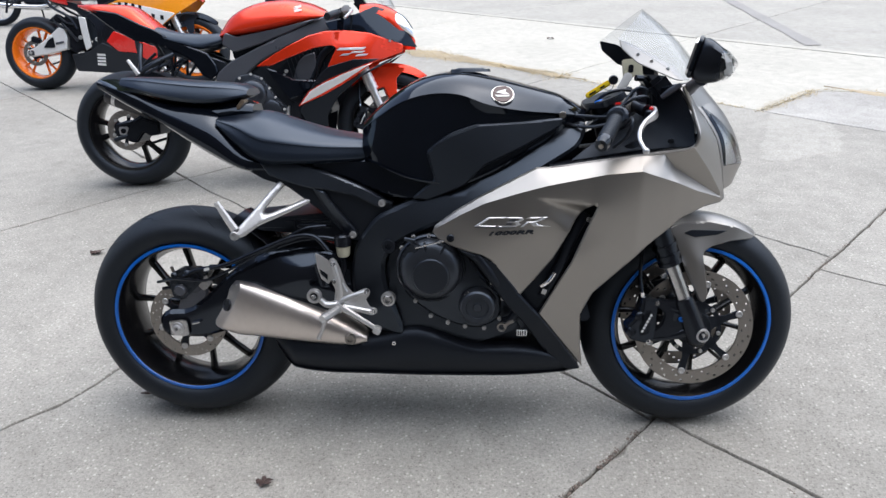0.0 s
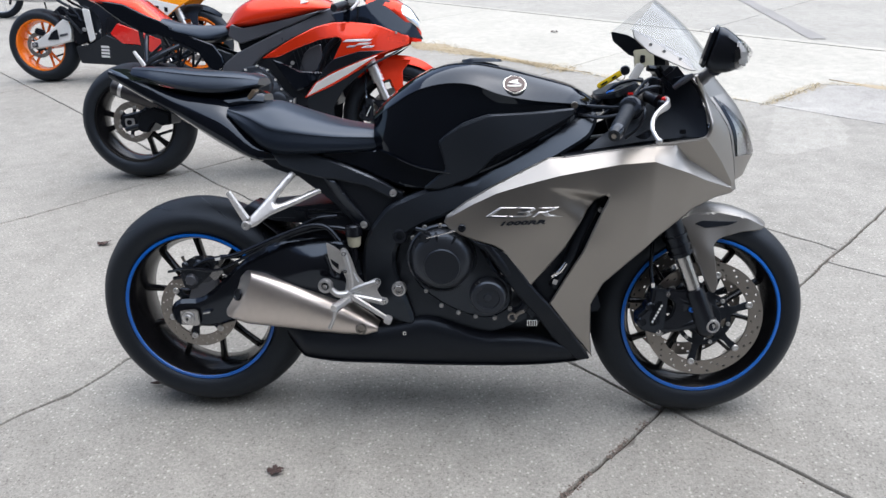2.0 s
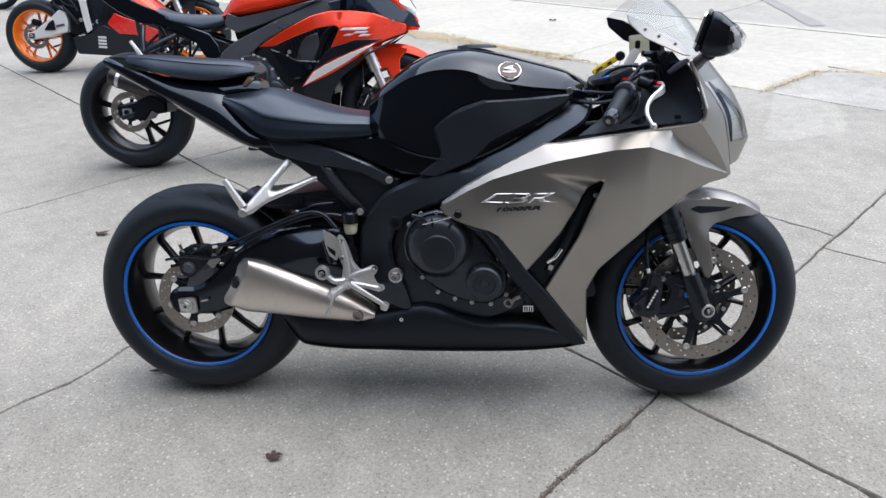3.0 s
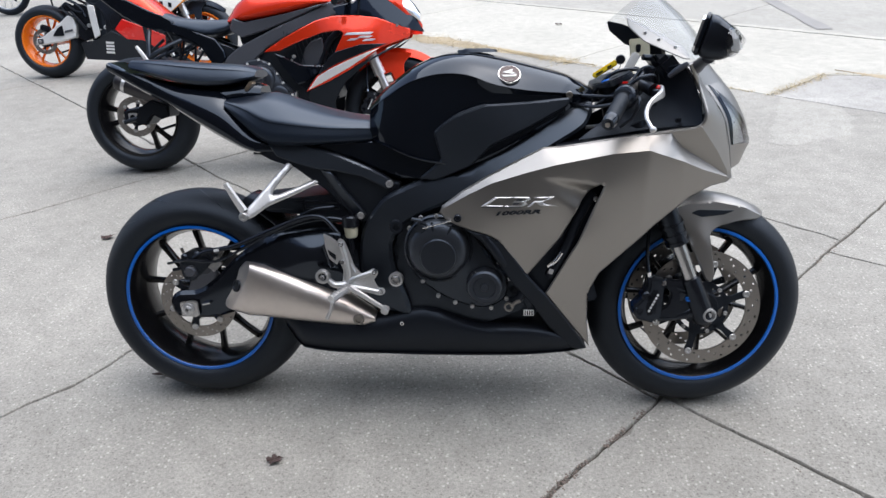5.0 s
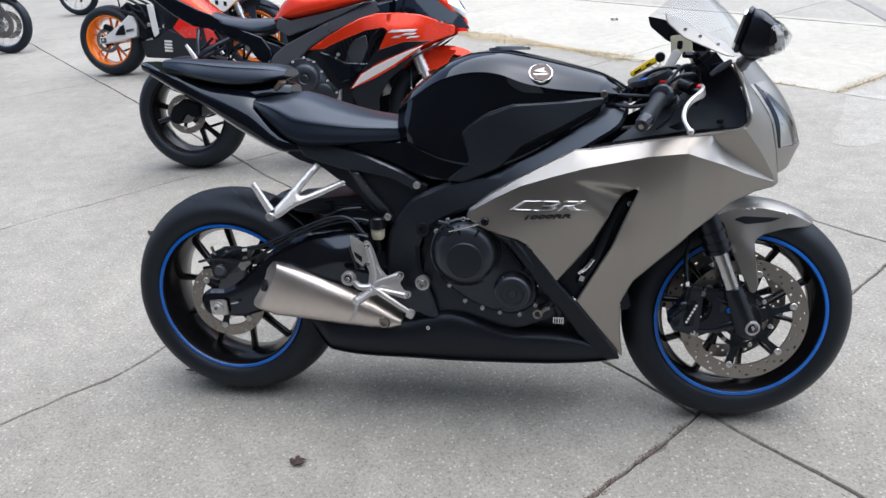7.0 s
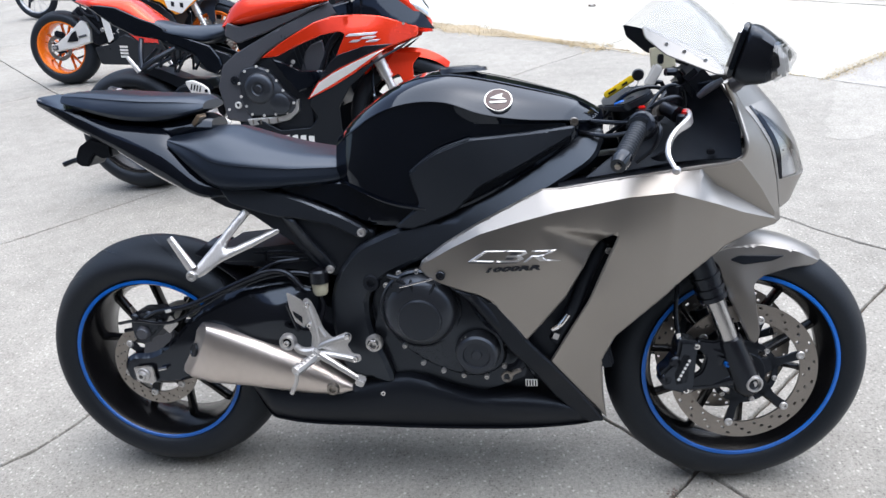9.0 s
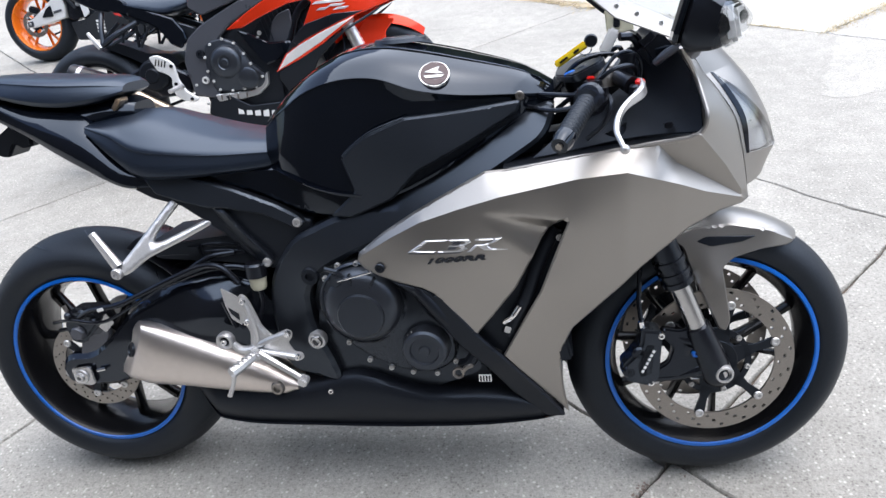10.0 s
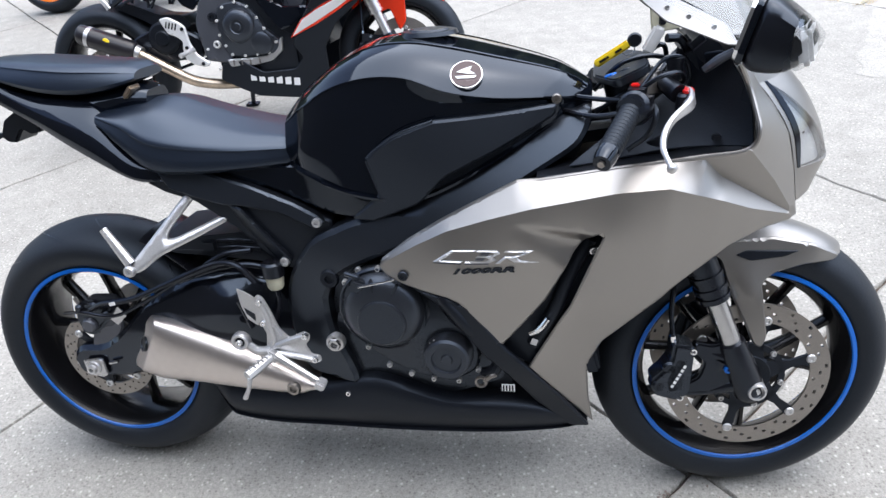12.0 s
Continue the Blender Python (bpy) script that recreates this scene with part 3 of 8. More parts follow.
def grey_sport_bike():
    bike = new("motorcycle")
    tagged(bike, "matte grey and black sport motorcycle with blue rim tape", "motorcycle", "parked motorcycles")
    bike.matrix_world = pose(0, 0, 0, -LEAN_ANGLE, 0, 0.5)
    S = steering(6)
    wheel("rear_wheel", (0, 0, 0.311), 0.311, 0.19, bike, stripe=BLUE, spokes=5, split=0.33, tape_label="bright blue rim tape", discs=((0.078, 0.11, -0.088),), fat=0.8)
    wheel("front_wheel", (1.398, 0, 0.298), 0.296, 0.118, bike, stripe=BLUE, spokes=5, split=0.33, xf=S, tape_label="bright blue rim tape", discs=((0.122, 0.16, -0.072), (0.122, 0.16, 0.072)), fat=0.68)
    for s in (-1, 1):
        fork_leg(bike, s, S, 1.412)
        caliper(bike, s, S, 1.412)
        part("damper_screw", bolt((1.346, s * 0.115, 0.338), 0.007, 0.005, s), BLUE, bike, "small blue screw", xf=S)
    # front fender
    rows = []
    for k in range(21):
        t = k / 20
        a = radians(57 + 73 * t)
        w = 0.067 * (0.62 + 0.38 * min(1.0, t / 0.12) ** 0.5)
        row = []
        for j in range(15):
            v = -1 + 2 * j / 14
            r = 0.309 - 0.017 * abs(v) ** 2.4 - 0.004 * max(0.0, 0.25 - t)
            row.append((1.398 + math.cos(a) * r, w * v, 0.298 + math.sin(a) * r))
        rows.append(row)
    fender = part("front_fender", thicken(strip(rows), 0.004), SILVER, bike, "matte grey metallic front fender", 60, xf=S)
    wf = surface([(1.30, 0.575, 0.079), (1.36, 0.585, 0.0735), (1.43, 0.588, 0.0725), (1.50, 0.570, 0.0725), (1.545, 0.548, 0.062), (1.352, 0.49, 0.084), (1.405, 0.39, 0.106), (1.372, 0.495, 0.098), (1.402, 0.50, 0.092), (1.388, 0.45, 0.101), (1.42, 0.54, 0.082), (1.34, 0.55, 0.081)])
    leg = rounded([(1.296, 0.572), (1.347, 0.588), (1.42, 0.592), (1.495, 0.576), (1.549, 0.549), (1.536, 0.539), (1.480, 0.538), (1.425, 0.525), (1.402, 0.508), (1.408, 0.46), (1.417, 0.40), (1.408, 0.378), (1.393, 0.385), (1.374, 0.432), (1.353, 0.478), (1.337, 0.518), (1.327, 0.552)], 0.010)
    for s in (-1, 1):
        part("fender_side", shell(leg, wf, 0.004, s, 0.012, 0.003), SILVER, fender, xf=S)
        part("fender_slot", shell(rounded([(1.352, 0.562), (1.372, 0.570), (1.468, 0.566), (1.44, 0.556), (1.38, 0.551)], 0.005), lambda x, z: wf(x, z) + 0.0025, 0.002, s, 0.01, 0.001), MATTE, fender, "black slot in the fender", xf=S)

    # frame and engine
    wfr = surface([(1.06, 0.845, 0.092), (0.95, 0.80, 0.116), (0.83, 0.745, 0.138), (0.70, 0.675, 0.148), (1.06, 0.80, 0.128), (0.96, 0.73, 0.160), (0.83, 0.665, 0.178), (0.70, 0.605, 0.170), (0.56, 0.60, 0.138), (0.50, 0.50, 0.132), (0.52, 0.35, 0.14), (0.60, 0.33, 0.148), (0.585, 0.40, 0.152), (0.57, 0.47, 0.14)])
    spar_out = rounded([(1.10, 0.86), (1.04, 0.845), (0.95, 0.805), (0.83, 0.75), (0.79, 0.70), (0.66, 0.668), (0.557, 0.622), (0.506, 0.556), (0.488, 0.504), (0.485, 0.426), (0.508, 0.32), (0.63, 0.292), (0.612, 0.36), (0.578, 0.44), (0.575, 0.504), (0.617, 0.557), (0.70, 0.60), (0.80, 0.64), (0.96, 0.73), (1.08, 0.80)], 0.03)
    for s in (-1, 1):
        fr = part("frame_spar", shell(spar_out, wfr, 0.04, s, 0.02, 0.009), SPAR, bike, "black coated aluminium frame spar")
        if s < 0:
            part("pivot_cap", lathe([(0.0, -0.004), (0.007, -0.004), (0.008, -0.012), (0.012, -0.012), (0.014, -0.006), (0.014, 0.01)], (0.586, -0.152, 0.401), 6), SLIDER, fr, "steel hollow pivot nut")
            part("pivot_ring", lathe([(0.0135, -0.006), (0.018, -0.005), (0.020, 0.002), (0.020, 0.01)], (0.586, -0.152, 0.401), 24), ALLOY, fr)
            part("frame_boss", lathe([(0.0, 0.002), (0.008, 0.002), (0.009, -0.004), (0.017, -0.004), (0.020, 0.004)], (0.592, -0.150, 0.545), 20), MATTE, fr)
    bm = plate(rounded([(0.58, 0.30), (0.56, 0.42), (0.60, 0.55), (0.70, 0.62), (0.86, 0.68), (1.0, 0.70), (1.02, 0.60), (0.93, 0.45), (0.95, 0.30), (0.80, 0.24), (0.62, 0.25)], 0.03), -0.125, 0.125, 0.02)
    engine = part("engine_block", bm, ENGINE, bike, "dark grey four-cylinder engine")
    wce = surface([(0.62, 0.50, 0.155), (0.70, 0.56, 0.172), (0.78, 0.55, 0.165), (0.87, 0.43, 0.16), (0.82, 0.34, 0.165), (0.70, 0.38, 0.165), (0.75, 0.46, 0.182)])
    part("clutch_cover_plate", shell(rounded([(0.618, 0.50), (0.64, 0.555), (0.70, 0.585), (0.77, 0.565), (0.80, 0.53), (0.84, 0.46), (0.885, 0.42), (0.885, 0.355), (0.83, 0.325), (0.77, 0.335), (0.70, 0.365), (0.64, 0.41), (0.618, 0.45)], 0.03), wce, 0.03, -1, 0.014, 0.006), ENGINE, engine)
    cc = part("clutch_cover", lathe([(0.0, -0.026), (0.040, -0.025), (0.058, -0.021), (0.070, -0.014), (0.079, -0.002), (0.083, 0.02)], (0.704, -0.183, 0.494), 48), COVER, engine, "round black domed clutch cover")
    part("clutch_disc", lathe([(0.0, -0.012), (0.044, -0.012), (0.047, -0.010), (0.051, 0.004), (0.052, 0.012)], (0.706, -0.201, 0.482), 40), ENGINE, cc)
    for a in (60, 100):
        part("cover_rib", box((0.704 + 0.064 * math.cos(radians(a)), -0.200, 0.494 + 0.064 * math.sin(radians(a))), (0.006, 0.012, 0.026), 0.002, (0, 90 - a, 0)), ENGINE, cc)
    part("pulse_cover", lathe([(0.0, -0.014), (0.010, -0.014), (0.012, -0.010), (0.028, -0.010), (0.030, -0.016), (0.040, -0.016), (0.0445, -0.012), (0.048, 0.0), (0.050, 0.02)], (0.823, -0.182, 0.395), 40), COVER, engine, "round black side cover")
    part("filler_cap", box((0.665, -0.192, 0.552), (0.03, 0.02, 0.03), 0.005, (0, 20, 0)), ENGINE, engine)
    for x, z in ((0.628, 0.545), (0.622, 0.50), (0.628, 0.455), (0.66, 0.402), (0.70, 0.362), (0.745, 0.345), (0.79, 0.335), (0.84, 0.33), (0.88, 0.355), (0.888, 0.41), (0.86, 0.455), (0.79, 0.545), (0.70, 0.58), (0.66, 0.575)):
        part("engine_bolt", bolt((x, -wce(x, z) - 0.001, z), 0.0058, 0.007), ALLOY, engine)
    part("cover_collar", lathe([(0.0815, -0.004), (0.086, -0.006), (0.090, -0.002), (0.090, 0.012)], (0.704, -0.172, 0.494), 48), ENGINE, engine)
    part("breather_hose", tube([(0.775, -0.165, 0.575), (0.81, -0.188, 0.548), (0.842, -0.196, 0.508), (0.868, -0.19, 0.468), (0.89, -0.175, 0.44)], 0.013, 12), MATTE, engine, "black rubber hose beside the clutch cover")
    part("hose_band", tube([(0.822, -0.193, 0.535), (0.829, -0.195, 0.525)], 0.0145, 12, 0), SATIN, engine)
    part("cover_lug", box((0.648, -0.185, 0.536), (0.024, 0.018, 0.034), 0.005, (0, 25, 0)), ENGINE, engine)
    for x, z in ((0.792, 0.425), (0.800, 0.432)):
        part("cover_mark", box((x, -0.188, z), (0.004, 0.003, 0.010), 0.001), ALLOY, engine)
    part("cable_end", rod((0.640, -0.186, 0.575), (0.668, -0.196, 0.572), 0.005, 10), ENGINE, engine)
    part("lock_wire", rod((0.668, -0.205, 0.556), (0.742, -0.215, 0.578), 0.0022, 8), CHROME, engine, "thin bright rod")
    part("engine_sump", plate(rounded([(0.60, 0.30), (0.66, 0.24), (0.90, 0.22), (0.97, 0.29), (0.93, 0.36), (0.62, 0.36)], 0.03), -0.11, 0.11, 0.02), MATTE, engine)
    part("hose_joint", tube([(0.89, -0.16, 0.345), (0.912, -0.17, 0.36), (0.93, -0.165, 0.395)], 0.012, 10), MATTE, engine)
    part("hose_clamp", tube([(0.893, -0.176, 0.338), (0.903, -0.180, 0.350), (0.916, -0.180, 0.356)], 0.005, 10), DISC, engine, "steel hose clamp")
    part("clamp_ring", lathe([(0.008, -0.004), (0.012, -0.006), (0.013, 0.0), (0.008, 0.002), (0.008, -0.004)], (0.886, -0.178, 0.338), 18), DISC, engine)
    part("warning_label", box((0.938, -0.168, 0.318), (0.026, 0.002, 0.016), 0), WHITE, engine, "small pale printed label")
    bars = bmesh.new()
    for i in range(4):
        box((0.929 + i * 0.006, -0.1698, 0.318), (0.003, 0.001, 0.013), 0, bm=bars)
    part("label_print", bars, SATIN, engine)
    part("radiator", box((1.06, 0, 0.52), (0.03, 0.30, 0.36), 0.006, (0, -14, 0)), MATTE, engine, "dark radiator core")
    part("air_box", plate(rounded([(0.70, 0.66), (1.05, 0.72), (1.10, 0.84), (1.0, 0.86), (0.70, 0.74)], 0.02), -0.085, 0.085, 0.01), MATTE, bike)
    # radiator hose and clip that show in the side vent
    part("coolant_hose", tube([(0.99, -0.165, 0.42), (1.03, -0.172, 0.50), (1.055, -0.172, 0.57), (1.09, -0.165, 0.64)], 0.014, 12), MATTE, engine)
    part("hose_clip", tube([(0.985, -0.182, 0.452), (1.003, -0.19, 0.468), (1.018, -0.19, 0.49)], 0.0055, 10), CHROME, engine, "bright hose clip")
    part("clip_tab", box((0.992, -0.192, 0.440), (0.012, 0.003, 0.013), 0.001, (0, 20, 0)), ALLOY, engine)
    part("clip_screw", bolt((1.097, -0.19, 0.628), 0.008, 0.007), CHROME, engine)

    # the side fairing with its crease and vent
    crease = [(0.716, 0.603), (0.784, 0.642), (0.843, 0.671), (0.918, 0.695), (0.993, 0.716), (1.130, 0.743), (1.213, 0.750), (1.301, 0.719), (1.35, 0.697), (1.432, 0.668)]
    edge_w = [(0.70, 0.200), (0.716, 0.202), (0.845, 0.211), (0.992, 0.222), (1.13, 0.226), (1.213, 0.226), (1.301, 0.198), (1.35, 0.174), (1.432, 0.128), (1.45, 0.118)]
    nose = surface([(1.335, 0.802, 0.192), (1.385, 0.74, 0.160), (1.432, 0.668, 0.128), (1.348, 0.83, 0.182), (1.343, 0.853, 0.175), (1.329, 0.900, 0.158), (1.301, 0.947, 0.13), (1.353, 0.891, 0.125), (1.375, 0.864, 0.125), (1.407, 0.813, 0.125), (1.424, 0.748, 0.124)])
    down = surface([(0.716, 0.604, 0.204), (0.845, 0.674, 0.224), (0.992, 0.715, 0.231), (1.13, 0.741, 0.231), (1.213, 0.749, 0.228), (1.301, 0.719, 0.198), (1.35, 0.697, 0.174), (1.432, 0.668, 0.128),
                    (0.79, 0.55, 0.220), (0.86, 0.60, 0.236), (0.93, 0.43, 0.205), (0.98, 0.62, 0.235), (1.03, 0.675, 0.236), (1.052, 0.62, 0.212), (1.010, 0.531, 0.204), (1.115, 0.655, 0.238), (1.075, 0.53, 0.222), (1.0, 0.385, 0.196),
                    (1.327, 0.633, 0.160), (1.244, 0.559, 0.176), (1.165, 0.479, 0.178), (1.118, 0.429, 0.168), (1.094, 0.36, 0.155), (1.10, 0.205, 0.118), (1.043, 0.285, 0.155)], 6e-3)

    def along(line, x):
        for (a, b), (c, d) in zip(line, line[1:]):
            if a <= x <= c:
                return b + (d - b) * (x - a) / (c - a)
        return -9.0 if x < line[0][0] else line[-1][1]

    top_line = [(0.716, 0.612), (0.736, 0.625), (0.767, 0.648), (0.828, 0.684), (0.880, 0.711), (0.967, 0.754), (1.006, 0.756), (1.132, 0.774), (1.214, 0.784), (1.267, 0.788)]
    top_w = [(0.7, 0.200), (0.716, 0.199), (0.769, 0.194), (0.882, 0.188), (0.968, 0.183), (1.132, 0.183), (1.267, 0.186)]
    fold = [(1.267, 0.788), (1.302, 0.750), (1.398, 0.690), (1.432, 0.668)]
    fold_w = [(1.267, 0.186), (1.302, 0.168), (1.398, 0.139), (1.432, 0.128), (1.45, 0.118)]
    brow = [(1.267, 0.788), (1.335, 0.802), (1.385, 0.74), (1.432, 0.668)]
    brow_w = [(1.267, 0.186), (1.335, 0.192), (1.385, 0.160), (1.432, 0.128), (1.45, 0.118)]
    lip_a, lip_b = Vector((0.955, 0.694)), Vector((1.109, 0.671))

    def soft(v):
        v = max(0.0, min(1.0, v))
        return v * v * (3 - 2 * v)

    def scoop(x, z):
        """The hollow beside the vent: tucked in below its upper lip, running out towards the mark."""
        e = (lip_b - lip_a).normalized()
        p = Vector((x, z)) - lip_a
        u, v = p.dot(e) / (lip_b - lip_a).length, p.x * e.y - p.y * e.x
        if u <= 0 or v <= 0 or x > 0.979 + (z - 0.377) * 0.46:
            return 0.0
        v /= 0.022 + 0.062 * u
        return 0.024 * soft(u) * (soft(v / 0.42) if v < 0.42 else 1 - soft((v - 0.42) / 0.9))

    def skin(x, z):
        zc = along(crease, x) if x > crease[0][0] else crease[0][1]
        if z <= zc + 1e-6 or x <= 0.716:
            return down(x, z) - down(x, zc) + along(edge_w, x) - scoop(x, z)
        zt, wt = (along(top_line, x), along(top_w, x)) if x < 1.267 else (along(fold, x), along(fold_w, x))
        if z <= zt or x < 1.267:
            t = (z - zc) / max(1e-4, zt - zc)
            return along(edge_w, x) + (wt - along(edge_w, x)) * min(1.2, t)
        zb, wb = along(brow, x), along(brow_w, x)
        if z <= zb:
            return wt + (wb - wt) * (z - zt) / max(1e-4, zb - zt)
        xb = max(x, 1.335)
        return nose(x, z) + (along(brow_w, xb) - nose(xb, along(brow, xb))) * max(0.0, 1 - (z - zb) / 0.06)

    outline = [(0.712, 0.596), (0.718, 0.612), (0.736, 0.625), (0.767, 0.648), (0.828, 0.684), (0.880, 0.711), (0.967, 0.754), (1.006, 0.756), (1.132, 0.774), (1.214, 0.784), (1.264, 0.787), (1.322, 0.796), (1.342, 0.808), (1.347, 0.83),
               (1.343, 0.853), (1.329, 0.900), (1.301, 0.947), (1.325, 0.934), (1.353, 0.891), (1.375, 0.864), (1.407, 0.813), (1.424, 0.748), (1.437, 0.668), (1.425, 0.658), (1.382, 0.650), (1.327, 0.625),
               (1.244, 0.555), (1.165, 0.476), (1.118, 0.427), (1.096, 0.377), (1.092, 0.342), (1.096, 0.27), (1.106, 0.196), (1.043, 0.285), (0.980, 0.377), (1.057, 0.519), (1.112, 0.664), (1.104, 0.669), (1.085, 0.655), (1.064, 0.628), (1.013, 0.531), (0.931, 0.428),
               (0.918, 0.436), (0.885, 0.489), (0.858, 0.525), (0.835, 0.538), (0.79, 0.550), (0.752, 0.564), (0.724, 0.58)]
    for s in (-1, 1):
        f = part("side_fairing", shell(outline, skin, 0.004, s, 0.010, 0.003, [crease[:-1] + [(1.42, 0.6723)], [(1.337, 0.7995), (1.385, 0.74), (1.42, 0.6864)], [(1.2685, 0.7864), (1.302, 0.750), (1.398, 0.690), (1.42, 0.6758)], [(0.965, 0.6925), (1.100, 0.6723)]] + [[(0.968, 0.6920 - d), (1.098 - 1.05 * d, 0.6726 - d * 0.99)] for d in (0.004, 0.008, 0.012, 0.017, 0.023)]), SILVER, bike, "matte grey metallic side fairing with a vent", 16)
        rim = [(1.00, 0.750), (1.132, 0.770), (1.212, 0.781), (1.264, 0.788), (1.322, 0.796), (1.342, 0.808), (1.347, 0.83), (1.343, 0.853), (1.329, 0.900), (1.303, 0.945)]
        part("cockpit_edge", tube([(x - 0.001, s * (0.182 if x < 1.2 else 0.183 if x < 1.32 else 0.186 if z < 0.84 else 0.176 if z < 0.88 else 0.158 if z < 0.93 else 0.132), z) for x, z in rim], 0.0045, 8), SILVER, f)
        part("fairing_bolt", bolt((0.757, s * (skin(0.757, 0.582) + 0.002), 0.582), 0.010, 0.004, s), SATIN, f)
        part("vent_lining", shell([(1.11, 0.69), (1.125, 0.66), (1.07, 0.51), (1.0, 0.365), (0.92, 0.41), (1.02, 0.55), (1.07, 0.66)], lambda x, z: 0.165, 0.003, s, 0.03, 0.001), MATTE, f, "black lining of the vent")
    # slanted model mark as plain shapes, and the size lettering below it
    def slanted(pts):
        return [(0.816 + 0.163 * u + 0.018 * v, 0.6135 + 0.0250 * v) for u, v in pts]

    mark = bmesh.new()
    for pts in ([(0.0, 0.0), (0.31, 0.0), (0.32, 0.13), (0.08, 0.14), (0.15, 0.84), (0.36, 0.88), (0.38, 1.0), (0.11, 0.96)],
                [(0.35, 0.0), (0.62, 0.04), (0.67, 0.28), (0.61, 0.50), (0.66, 0.76), (0.61, 1.0), (0.40, 1.0), (0.39, 0.88), (0.58, 0.87), (0.60, 0.70), (0.54, 0.55), (0.44, 0.55), (0.43, 0.46), (0.55, 0.45), (0.60, 0.28), (0.57, 0.14), (0.35, 0.12)],
                [(0.69, 0.0), (0.735, 0.02), (0.765, 0.46), (0.88, 0.10), (1.14, 0.08), (0.93, 0.28), (0.86, 0.54), (0.95, 0.78), (0.98, 1.06), (0.69, 1.0), (0.69, 0.89), (0.91, 0.90), (0.88, 0.74), (0.82, 0.60), (0.73, 0.57)]):
        merge(mark, shell(slanted(pts), lambda x, z: skin(x, z) + 0.0034, 0.004, -1, 0.006, 0.0016))
    part("model_mark", mark, MARK, bike, "slanted bright chrome model mark")
    edge = bmesh.new()
    for pts in ([(0.02, -0.10), (0.33, -0.10), (0.32, -0.02), (0.01, -0.02)], [(0.44, 0.24), (0.53, 0.24), (0.54, 0.39), (0.45, 0.40)], [(0.45, 0.63), (0.54, 0.64), (0.55, 0.79), (0.46, 0.79)], [(0.36, -0.10), (0.62, -0.06), (0.62, 0.0), (0.36, -0.03)]):
        merge(edge, shell(slanted(pts), lambda x, z: skin(x, z) + 0.0022, 0.003, -1, 0.012, 0))
    tagged(part("mark_shade", edge, GREYFRAME, bike), kind="stuff")
    m = Matrix.Translation((0.903, -skin(0.903, 0.599) - 0.0012, 0.5985)) @ Euler((radians(90 + 8), radians(-3), 0)).to_matrix().to_4x4()
    letters("size_lettering", "1000RR", 0.0128, SATIN, bike, m, 0.0014, "small black size lettering", 0.3, 2.75, 0.04)

    # lower pan, exhaust and rear end
    pan = body([(0.245, [(0.0, 0.290), (0.06, 0.290), (0.088, 0.282), (0.094, 0.268), (0.080, 0.252), (0.080, 0.252), (0, 0.248)]),
                (0.30, [(0.0, 0.288), (0.10, 0.286), (0.128, 0.266), (0.132, 0.232), (0.116, 0.200), (0.116, 0.200), (0, 0.194)]),
                (0.335, [(0.0, 0.286), (0.105, 0.284), (0.136, 0.262), (0.141, 0.225), (0.126, 0.190), (0.126, 0.190), (0, 0.184)]),
                (0.42, [(0.0, 0.282), (0.11, 0.280), (0.143, 0.264), (0.149, 0.224), (0.132, 0.184), (0.132, 0.184), (0, 0.180)]),
                (0.55, [(0.0, 0.290), (0.11, 0.292), (0.147, 0.278), (0.154, 0.232), (0.134, 0.184), (0.134, 0.184), (0, 0.180)]),
                (0.66, [(0.0, 0.300), (0.11, 0.316), (0.151, 0.306), (0.157, 0.241), (0.136, 0.184), (0.136, 0.184), (0, 0.180)]),
                (0.80, [(0.0, 0.270), (0.11, 0.276), (0.155, 0.268), (0.157, 0.232), (0.136, 0.185), (0.136, 0.185), (0, 0.182)]),
                (0.93, [(0.0, 0.270), (0.11, 0.274), (0.150, 0.262), (0.151, 0.228), (0.128, 0.185), (0.128, 0.185), (0, 0.182)]),
                (1.04, [(0.0, 0.240), (0.09, 0.245), (0.128, 0.236), (0.127, 0.213), (0.113, 0.188), (0.113, 0.188), (0, 0.184)]),
                (1.095, [(0.0, 0.200), (0.08, 0.203), (0.105, 0.201), (0.106, 0.197), (0.095, 0.190), (0.095, 0.190), (0, 0.186)])], 4, 4)
    pan = part("belly_pan", pan, MATTE, bike, "matte black belly pan", 24)
    wg = surface([(0.763, 0.553, 0.205), (0.862, 0.521, 0.205), (0.93, 0.41, 0.19), (0.98, 0.355, 0.18), (1.07, 0.22, 0.13), (0.89, 0.40, 0.19), (0.97, 0.30, 0.155)])
    for s in (-1, 1):
        part("pan_arm", shell(rounded([(0.77, 0.556), (0.84, 0.535), (0.872, 0.518), (0.94, 0.42), (0.985, 0.37), (1.045, 0.285), (1.10, 0.198), (1.06, 0.195), (0.99, 0.27), (0.945, 0.345), (0.898, 0.40), (0.845, 0.48), (0.815, 0.52)], 0.01), wg, 0.006, s, 0.014, 0.004), MATTE, pan, "black arm under the fairing")
    part("pan_bolt", bolt((0.598, -0.152, 0.277), 0.006, 0.005), CHROME, pan)
    rings = []
    for x0, zt, zb, yo, yi, sk in ((0.086, 0.437, 0.312, 0.156, 0.120, 0.066), (0.091, 0.443, 0.304, 0.162, 0.114, 0.066), (0.145, 0.434, 0.288, 0.170, 0.09, 0.06), (0.26, 0.400, 0.276, 0.168, 0.045, 0.05), (0.35, 0.366, 0.266, 0.164, 0.05, 0.04), (0.43, 0.334, 0.260, 0.160, 0.06, 0.025), (0.49, 0.308, 0.260, 0.156, 0.08, 0.012), (0.523, 0.292, 0.272, 0.15, 0.09, 0.0)):
        h = zt - zb
        ring = []
